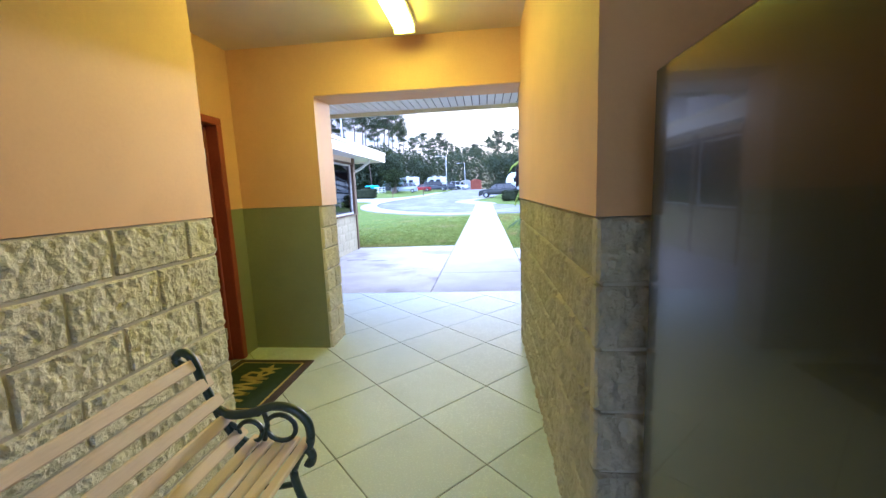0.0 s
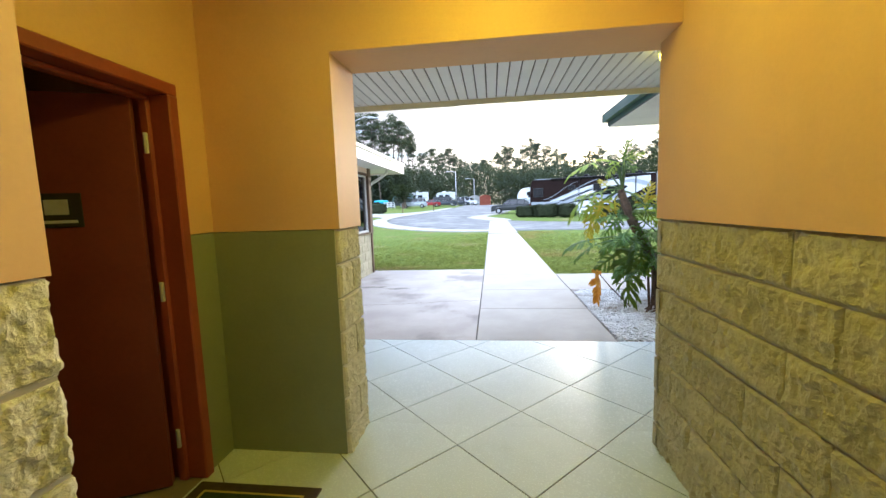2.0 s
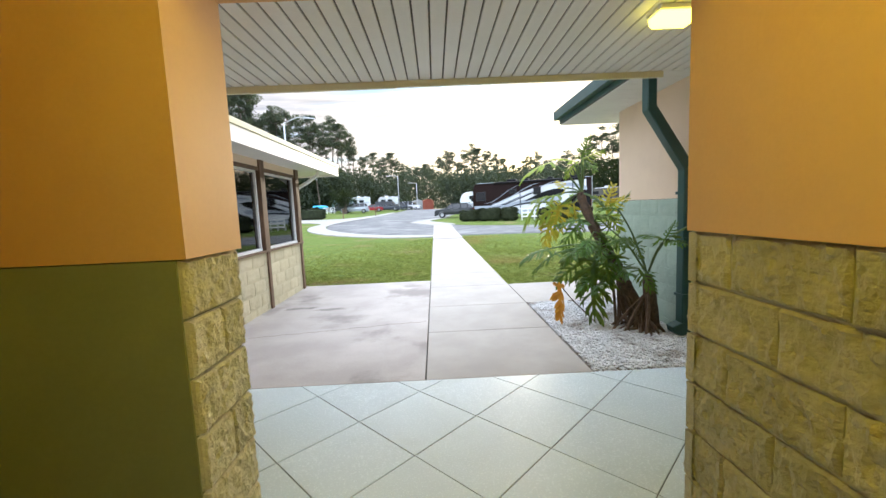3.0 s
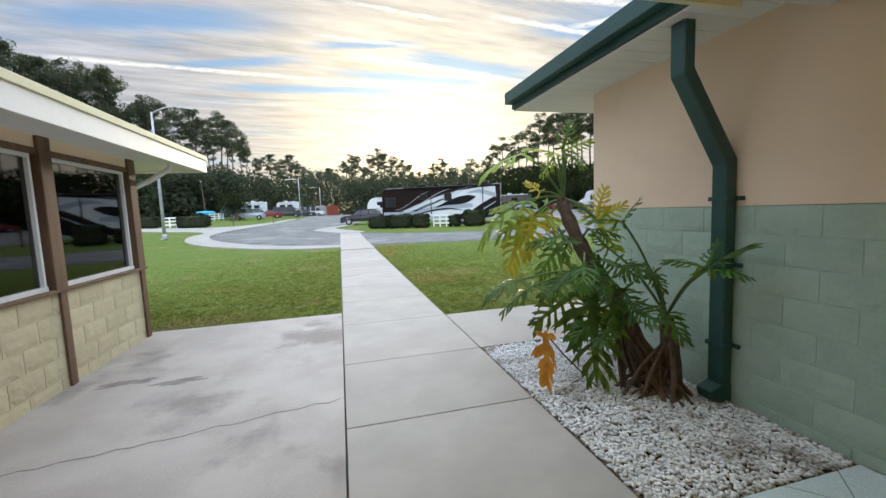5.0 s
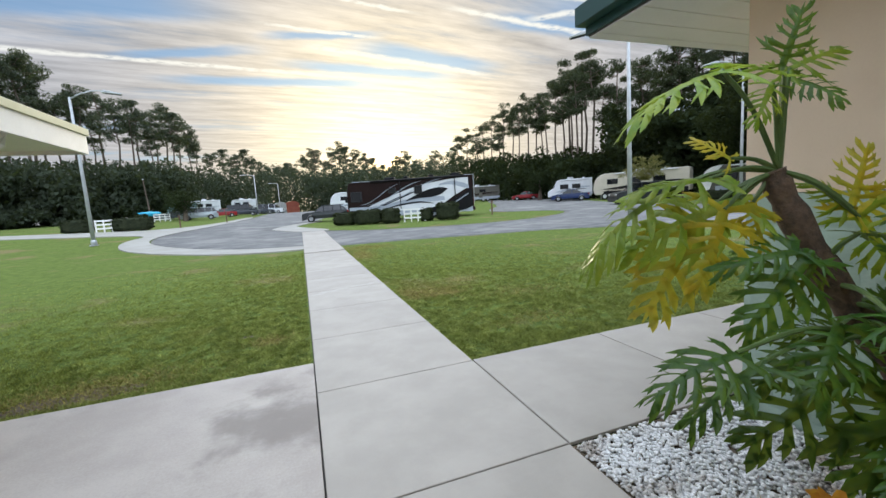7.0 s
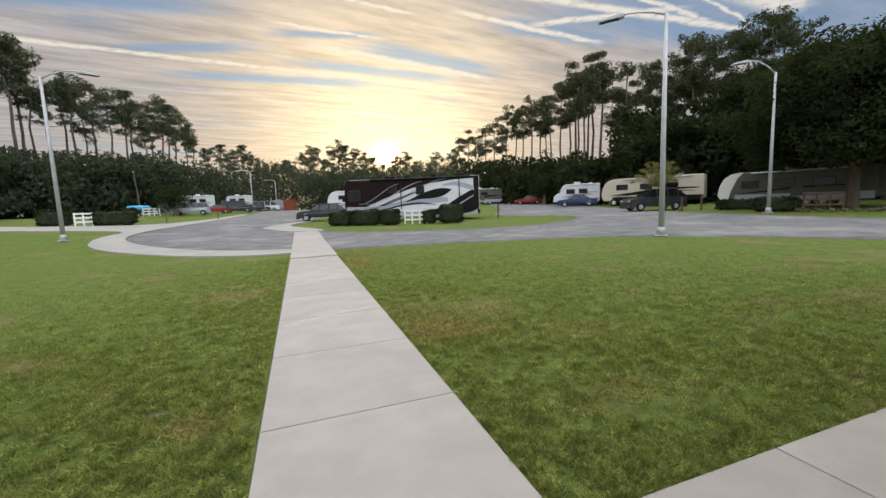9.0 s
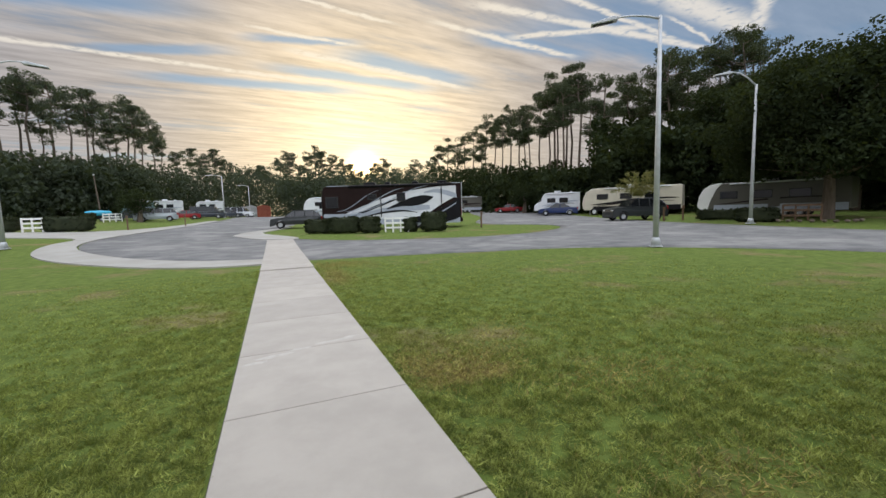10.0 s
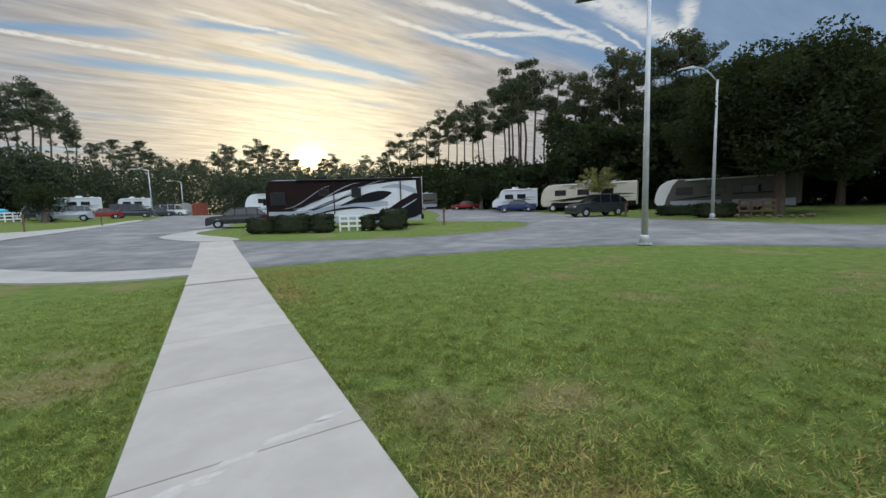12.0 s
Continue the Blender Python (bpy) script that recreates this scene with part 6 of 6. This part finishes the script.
def car(x, y, turn, mat, label, length=4.6, width=1.82, height=1.66, style="suv", group="parked cars"):
    """A parked car whose nose points along local -x."""
    ob = thing("car", on_ground(x, y, turn), label, "car", group)
    h, w, r = height, width / 2, 0.34 if style != "sedan" else 0.31
    belt = h * (0.60 if style != "van" else 0.56)
    L = length
    if style == "van":
        deck = ((0.0, 0.42), (0.01, 0.50), (0.05, 0.52), (0.16, 0.56), (1.0, 0.56))
        roof = ((0.17, 0.575), (0.27, 0.93), (0.33, 1.0), (0.97, 1.0), (0.995, 0.575))
    elif style == "sedan":
        deck = ((0.0, 0.42), (0.015, 0.52), (0.12, 0.58), (0.30, 0.62), (0.82, 0.64), (0.97, 0.62), (1.0, 0.45))
        roof = ((0.27, 0.62), (0.42, 0.97), (0.50, 1.0), (0.66, 0.98), (0.84, 0.64))
    else:
        deck = ((0.0, 0.40), (0.012, 0.52), (0.10, 0.58), (0.26, 0.62), (0.96, 0.64), (1.0, 0.5))
        roof = ((0.265, 0.625), (0.41, 0.93), (0.49, 1.0), (0.80, 0.975), (0.91, 0.87), (0.985, 0.64))
    z0 = 0.22
    prof = [(-L / 2 + L * u, h * v) for u, v in deck] + [(L / 2, z0 + 0.1), (L / 2 - 0.06, z0)]
    for c in (L * 0.30, -L * 0.31):
        prof += [(c + (r + 0.06) * math.cos(a), r + (r + 0.06) * math.sin(a)) for a in [math.pi * q / 8 for q in range(9)] if r + (r + 0.06) * math.sin(a) > z0 + 0.02]
    prof += [(-L / 2 + 0.08, z0), (-L / 2, z0 + 0.12)]
    bm = prism(prof, -w, w, "y")
    for v in bm.verts:
        k = (v.co.z / h)
        v.co.y *= 1.0 - 0.10 * max(0.0, k - 0.42) / 0.2 * 0.5 - 0.08 * max(0, abs(v.co.x) / (L / 2) - 0.85) / 0.15
    part("body", bm, mat, ob)
    out = [(-L / 2 + L * u, h * v) for u, v in roof]
    bm = bmesh.new()
    lo = [[bm.verts.new((px, s * (w * (0.93 if pz < h * 0.7 else 0.76)), pz)) for px, pz in out] for s in (-1, 1)]
    bm.faces.new(lo[0])
    bm.faces.new(lo[1][::-1])
    n = len(out)
    for k in range(n):
        bm.faces.new((lo[0][k], lo[1][k], lo[1][(k + 1) % n], lo[0][(k + 1) % n]))
    bmesh.ops.recalc_face_normals(bm, faces=bm.faces)
    part("window_glass", bm, "glass_dark", ob, "dark window glass")
    top = [(px, pz) for px, pz in out if pz > h * 0.85]
    bm = bmesh.new()
    add_box(bm, top[0][0] + 0.03, -w * 0.76, h * 0.965, top[-1][0], w * 0.76, h * 1.008, 0.02)
    part("roof", bm, mat, ob)
    for s in (-1, 1):
        for u in ((0.47, 0.66, 0.84) if style == "suv" else (0.55,)) if style != "van" else (0.33, 0.55, 0.78):
            px = -L / 2 + L * u
            bm = bmesh.new()
            tube(bm, ((px, s * (w * 0.94), belt), (px + 0.02, s * (w * 0.775), h * 0.98)), 0.035, 4)
            part("pillar", bm, mat, ob)
        part("mirror", box(-L / 2 + L * 0.30, s * w * 1.0 - 0.07, belt, -L / 2 + L * 0.30 + 0.1, s * w * 1.0 + 0.09, belt + 0.14, 0.03), mat, ob)
        part("headlight", box(-L / 2 - 0.005, s * w * 0.70 - 0.17, h * 0.44, -L / 2 + 0.10, s * w * 0.70 + 0.15, h * 0.50, 0.02), "head_lamp", ob, "clear headlight")
        part("tail_light", box(L / 2 - 0.10, s * w * 0.82 - 0.10, h * 0.47, L / 2 + 0.006, s * w * 0.82 + 0.08, h * 0.63, 0.02), "tail_lamp", ob, "red tail light")
        for c in (L * 0.30, -L * 0.31):
            wheel(ob, c, s * (w - 0.11), r, 0.22, s)
    part("grille", box(-L / 2 - 0.008, -w * 0.42, h * 0.28, -L / 2 + 0.03, w * 0.42, h * 0.42, 0.01), "black", ob)
    part("bumper", box(-L / 2 - 0.03, -w * 0.9, 0.24, -L / 2 + 0.1, w * 0.9, 0.38, 0.03), "black", ob)
    return ob


def swoosh(x0, z0, x1, z1, half, y, seg=24, power=1.0, bow=0.0):
    """A tapering painted band on a vehicle's side."""
    bm = bmesh.new()
    rows = []
    for k in range(seg + 1):
        s = k / seg
        e = s * s * (3 - 2 * s)
        cx, cz = x0 + (x1 - x0) * s, z0 + (z1 - z0) * e + bow * math.sin(math.pi * s)
        hw = half * math.sin(math.pi * min(max(s, 0.0), 1.0)) ** power + 0.005
        rows.append((bm.verts.new((cx, y, cz - hw)), bm.verts.new((cx, y, cz + hw))))
    for a, b in zip(rows, rows[1:]):
        bm.faces.new((a[0], b[0], b[1], a[1]))
    r = bmesh.ops.extrude_face_region(bm, geom=bm.faces[:])
    for v in r["geom"]:
        if isinstance(v, bmesh.types.BMVert):
            v.co.y -= 0.004
    bmesh.ops.recalc_face_normals(bm, faces=bm.faces)
    return bm


def livery(xs, lo, hi, y, steps=6):
    """A painted field on a vehicle's side between a lower and an upper curve."""
    bottom, top = [curve([(x, y, z) for x, z in zip(xs, zs)], steps) for zs in (lo, hi)]
    bm = bmesh.new()
    rows = [[bm.verts.new((p.x, y + d, p.z)) for d in (0, -0.004) for p in (a, b)] for a, b in zip(bottom, top)]
    for a, b in zip(rows, rows[1:]):
        for k, m in ((2, 3), (3, 1), (0, 2)):
            bm.faces.new((a[k], b[k], b[m], a[m]))
    for r in (rows[0], rows[-1]):
        bm.faces.new((r[0], r[1], r[3], r[2]))
    bmesh.ops.recalc_face_normals(bm, faces=bm.faces)
    return bm


def motorhome():
    ob = thing("motorhome", on_ground(3.6, 42.0, -23.5), "large motorhome with maroon, white and black swirl paint", "motorhome")
    L, W, H = 11.1, 2.5, 3.52
    side = [(0.10, 0.40), (L - 0.05, 0.40), (L, 0.55), (L, H - 0.12), (L - 0.12, H), (0.55, H), (0.22, H - 0.12), (0.08, H - 0.45), (0.0, 1.5), (0.0, 0.7)]
    part("body", prism(side, 0, W, "y", 0.04), "rv_dark", ob)
    part("skirt", box(0.4, -0.012, 0.36, L - 0.1, 0.01, 0.78, 0.004), "rv_silver", ob)
    y = -0.004
    for xs, lo, hi, mat in (((1.2, 3.0, 5.0, 6.8, 8.2, 9.4, 10.7), (0.72, 0.75, 0.80, 0.85, 1.05, 1.75, 2.45), (0.95, 1.75, 2.45, 2.92, 3.12, 3.25, 3.28), "rv_white"),
                            ((1.6, 4.0, 6.5, 8.6), (0.85, 1.15, 1.35, 1.45), (0.95, 1.50, 1.85, 1.80), "rv_silver"),
                            ((8.2, 9.2, 10.2, 10.75), (2.75, 2.75, 2.45, 2.3), (2.85, 3.05, 2.85, 2.6), "rv_silver"),
                            ((1.5, 3.0, 4.5, 6.0), (0.80, 1.20, 1.72, 2.30), (0.86, 1.38, 1.95, 2.38), "rv_black"),
                            ((3.2, 4.8, 6.4, 7.6), (0.95, 1.22, 1.36, 1.22), (0.99, 1.36, 1.48, 1.26), "rv_black"),
                            ((5.2, 6.3, 7.3, 8.2, 8.9), (1.55, 1.75, 1.78, 1.95, 2.38), (1.62, 2.12, 2.46, 2.58, 2.46), "rv_black"),
                            ((6.6, 8.2, 9.4, 10.4, 11.0), (0.43, 0.43, 0.43, 0.55, 0.80), (0.70, 0.95, 1.50, 2.05, 2.32), "rv_black"),
                            ((8.6, 9.6, 10.7), (0.80, 1.22, 1.86), (0.87, 1.33, 1.95), "rv_silver"),
                            ((0.15, 1.6, 3.2), (1.02, 1.02, 1.25), (1.30, 1.28, 1.32), "rv_silver")):
        part("paint_band", livery(xs, lo, hi, y), mat, ob)
        y -= 0.005
    for row in ((1.8, 1.45, 6.6, 3.20, 0.035), (2.3, 1.38, 8.6, 3.34, 0.03), (1.2, 1.5, 4.6, 3.05, 0.02)):
        part("paint_stripe", swoosh(*row, y, 24, 0.6, -0.1), "rv_silver", ob)
        y -= 0.005
    for x0, x1, z0, z1 in ((0.35, 1.35, 1.75, 2.65), (6.0, 6.7, 2.15, 2.85), (3.7, 4.4, 2.35, 2.8)):
        win = part("window", box(x0, y - 0.02, z0, x1, 0.0, z1, 0.008), "black", ob)
        part("pane", box(x0 + 0.05, y - 0.026, z0 + 0.05, x1 - 0.05, y - 0.019, z1 - 0.05), "glass_dark", win)
    part("windscreen", box(-0.03, 0.15, 1.55, 0.06, W - 0.15, 2.75, 0.02), "glass_dark", ob, "dark windscreen")
    part("awning", tube(bmesh.new(), ((2.2, -0.09, H - 0.10), (10.4, -0.09, H - 0.10)), 0.085, 8), "rv_black", ob, "rolled dark awning", True)
    for x in (4.75, 9.55):
        part("awning_arm", box(x - 0.035, -0.10, 0.95, x + 0.035, -0.045, H - 0.12, 0.006), "rv_black", ob)
    for x, l in ((3.3, 0.9), (7.2, 0.5), (9.2, 0.8), (5.0, 0.4)):
        part("roof_unit", box(x, 0.7, H - 0.01, x + l, 1.6, H + 0.24, 0.06), "rv_black", ob)
    part("gutter", box(0.5, -0.05, H - 0.06, L - 0.05, 0.0, H - 0.02, 0.004), "rv_silver", ob)
    part("ladder", boxes((L + 0.05, 0.3, 0.9, L + 0.09, 0.34, H + 0.05), (L + 0.05, 0.7, 0.9, L + 0.09, 0.74, H + 0.05), *[(L + 0.05, 0.34, 1.1 + 0.3 * k, L + 0.08, 0.7, 1.13 + 0.3 * k) for k in range(7)]), "steel", ob)
    part("bumper", box(L - 0.02, 0.05, 0.42, L + 0.12, W - 0.05, 0.75, 0.03), "rv_dark", ob)
    part("tail_light", box(L + 0.0, 0.1, 1.0, L + 0.03, 0.3, 1.5, 0.01), "tail_lamp", ob)
    part("mirror", box(-0.1, -0.32, 1.75, 0.08, -0.14, 2.2, 0.03), "rv_black", ob)
    for x in (1.9, 7.6):
        for yy, s in ((0.15, -1), (W - 0.15, 1)):
            wheel(ob, x, yy, 0.48, 0.28, s)
    return ob


motorhome()


def trailer(x, y, turn, L, H, mat, label, nose="round", stripe="rv_black", name="caravan", wheels=True, windows=3, cover="steel"):
    """A parked caravan; local x runs from nose to tail, the near side is y = 0."""
    ob = thing(name, on_ground(x, y, turn), label, "caravan", "parked caravans")
    W = 2.4
    if nose == "round":
        side = [(0.25, 0.55), (L, 0.55), (L, H - 0.08), (L - 0.1, H), (1.5, H), (0.9, H - 0.10), (0.42, H - 0.42), (0.12, H - 1.0), (0.0, H - 1.7), (0.06, 0.85)]
    elif nose == "fifth":
        side = [(2.6, 0.55), (L, 0.55), (L, H), (1.0, H), (0.45, H - 0.25), (0.1, H - 0.9), (0.0, 1.35), (0.2, 1.15), (2.3, 1.15), (2.6, 0.95)]
    else:
        side = [(0.0, 0.55), (L, 0.55), (L, H), (1.7, H), (1.2, H - 0.15), (0.9, H - 0.75), (0.55, 1.6), (0.05, 1.25)]
    part("body", prism(side, 0, W, "y", 0.05), mat, ob)
    part("skirt", box(1.2 if nose != "fifth" else 2.7, -0.008, 0.45, L - 0.1, 0.02, 0.95, 0.004), "rv_black" if mat == "rv_beige" else "rv_silver", ob)
    part("paint_stripe", swoosh(1.0, 1.15, L - 0.2, 1.65, 0.12, -0.004, 20, 0.5, 0.1), stripe, ob)
    part("paint_stripe", swoosh(1.4, 1.0, L - 0.6, 1.35, 0.05, -0.010, 20, 0.5, 0.15), "rv_dark", ob)
    for k in range(windows):
        x0 = 1.6 + (L - 2.6) * k / max(windows, 1)
        win = part("window", box(x0, -0.022, H - 1.25, x0 + min(1.2, (L - 2.6) / windows * 0.7), 0.0, H - 0.65, 0.006), "black", ob)
        part("pane", box(x0 + 0.05, -0.028, H - 1.20, x0 + min(1.2, (L - 2.6) / windows * 0.7) - 0.05, -0.021, H - 0.70), "glass_dark", win)
    part("door", box(L * 0.52, -0.018, 0.75, L * 0.52 + 0.7, 0.0, H - 0.45, 0.006), mat, ob)
    part("roof_unit", box(L * 0.45, 0.7, H - 0.01, L * 0.45 + 0.8, 1.7, H + 0.28, 0.06), "rv_white", ob)
    part("roof_unit", box(L * 0.75, 0.8, H - 0.01, L * 0.75 + 0.5, 1.4, H + 0.16, 0.04), "rv_white", ob)
    part("awning", tube(bmesh.new(), ((L * 0.25, -0.07, H - 0.1), (L * 0.9, -0.07, H - 0.1)), 0.06, 8), "rv_white", ob, "", True)
    if nose == "cab":
        part("windscreen", prism([(0.58, 1.62), (0.90, H - 0.80), (1.02, H - 0.80), (0.75, 1.62)], -0.01, W + 0.01, "y"), "glass_dark", ob)
    for c in ((L * 0.62, L * 0.62 + 0.85) if nose != "cab" else (1.2, L * 0.72)):
        for yy, s in ((0.12, -1), (W - 0.12, 1)):
            wheel(ob, c, yy, 0.36, 0.22, s)
    if cover != "steel":
        wheel(ob, 1.35, 0.0, 0.38, 0.2, -1, cover)
    if nose != "cab":
        part("jack", box(0.5 if nose == "round" else 1.2, 1.1, 0.0, 0.6 if nose == "round" else 1.3, 1.25, 0.7 if nose == "round" else 1.2), "steel", ob)
    return ob


# bays across the lawn, from the drive's far end round to the near tree
trailer(32.4, 44.6, -59, 9.8, 2.95, "rv_beige", "beige and white caravan with dark wave stripes", "round", "rv_black", windows=3, cover="rv_white")
long_one = trailer(32.4, 31.2, -77, 9.0, 2.65, "rv_tan", "long tan caravan with a pale rounded nose, body darkened for tree shade", "round", "rv_tan", windows=3)
part("nose_cap", prism([(0.22, 0.60), (0.75, 0.60), (0.95, 1.3), (1.35, 2.2), (1.75, 2.655), (1.5, 2.665), (0.9, 2.565), (0.40, 2.24), (0.10, 1.65), (-0.02, 0.95), (0.04, 0.80)], -0.012, 2.412, "y", 0.02), "white", long_one, "pale moulded nose cap")
trailer(30.9, 51.6, -38, 5.6, 2.75, "rv_white", "white van-type motorhome in its bay", "cab", "rv_silver", windows=2)
trailer(28.2, 78.0, -22, 8.5, 3.0, "rv_tan", "tan caravan partly hidden by shrubs", "round", "rv_dark", windows=2)
trailer(4.0, 69.0, -8, 6.5, 3.2, "rv_white", "white caravan behind the motorhome", "round", "rv_silver", windows=1)
trailer(-20.3, 92.4, 10, 5.6, 2.9, "rv_white", "white caravan in the far bays", "round", "rv_silver", windows=2)
trailer(-15.6, 105.3, 8, 6.0, 3.3, "rv_white", "white motorhome in the far bays", "cab", "rv_black", windows=2)
trailer(-19.5, 77.3, 10, 4.0, 2.5, "car_teal", "small teal camper behind a fence", "round", "rv_silver", windows=1)

car(2.0, 48.3, -4, "car_grey", "grey compact car towed behind the motorhome", 4.5, 1.82, 1.62, "suv")
car(27.6, 33.2, -18, "car_grey", "dark grey sport utility car with bright rims", 4.7, 1.9, 1.75, "suv")
car(31.6, 47.8, -40, "car_blue", "dark blue car parked by a motorhome", 4.5, 1.8, 1.45, "sedan")
car(36.0, 65.5, -35, "car_red", "red car parked in a far bay", 4.5, 1.8, 1.4, "sedan")
car(-14.2, 72.4, 8, "car_silver", "pale silver sport utility car in a far bay", 4.8, 1.85, 1.75, "suv")
car(-12.8, 81.9, 20, "car_red", "dark red car beside a caravan", 4.2, 1.8, 1.4, "sedan")
car(-10.2, 87.4, 176, "car_dark", "dark van parked by the drive", 5.3, 2.0, 2.05, "van")
car(-5.9, 108.0, 172, "car_silver", "pale car at the drive's far end", 4.6, 1.8, 1.6, "suv")
car(-7.9, 99.7, 175, "car_dark", "dark car at the drive's far end", 4.6, 1.8, 1.5, "suv")

car(-17.9, 76.7, 6, "car_dark", "dark grey pickup-like car behind the fence", 4.8, 1.9, 1.7, "suv")
car(-6.4, 101.8, 172, "rv_white", "white van at the drive's far end", 5.2, 2.0, 2.1, "van")

tarp = thing("tarpaulin", on_ground(-20.4, 72.8, 5, 0.8), "bright blue tarpaulin over a low trailer", "tarpaulin")
bm = bmesh.new()
bmesh.ops.create_icosphere(bm, subdivisions=3, radius=1.0)
for v in bm.verts:
    c = Vector([math.copysign(abs(q) ** 0.6, q) for q in v.co])
    v.co = (c.x * 1.7, c.y * 0.9, 1.25 + c.z * 0.45 + 0.08 * noise.noise(c * 3))
part("sheet", bm, "tarp", tarp, "", True)
part("trailer_bed", box(-1.5, -0.7, 0.35, 1.5, 0.7, 0.9, 0.02), "black", tarp)
for x in (-0.5, 0.5):
    wheel(tarp, x, -0.75, 0.34, 0.2, -1)
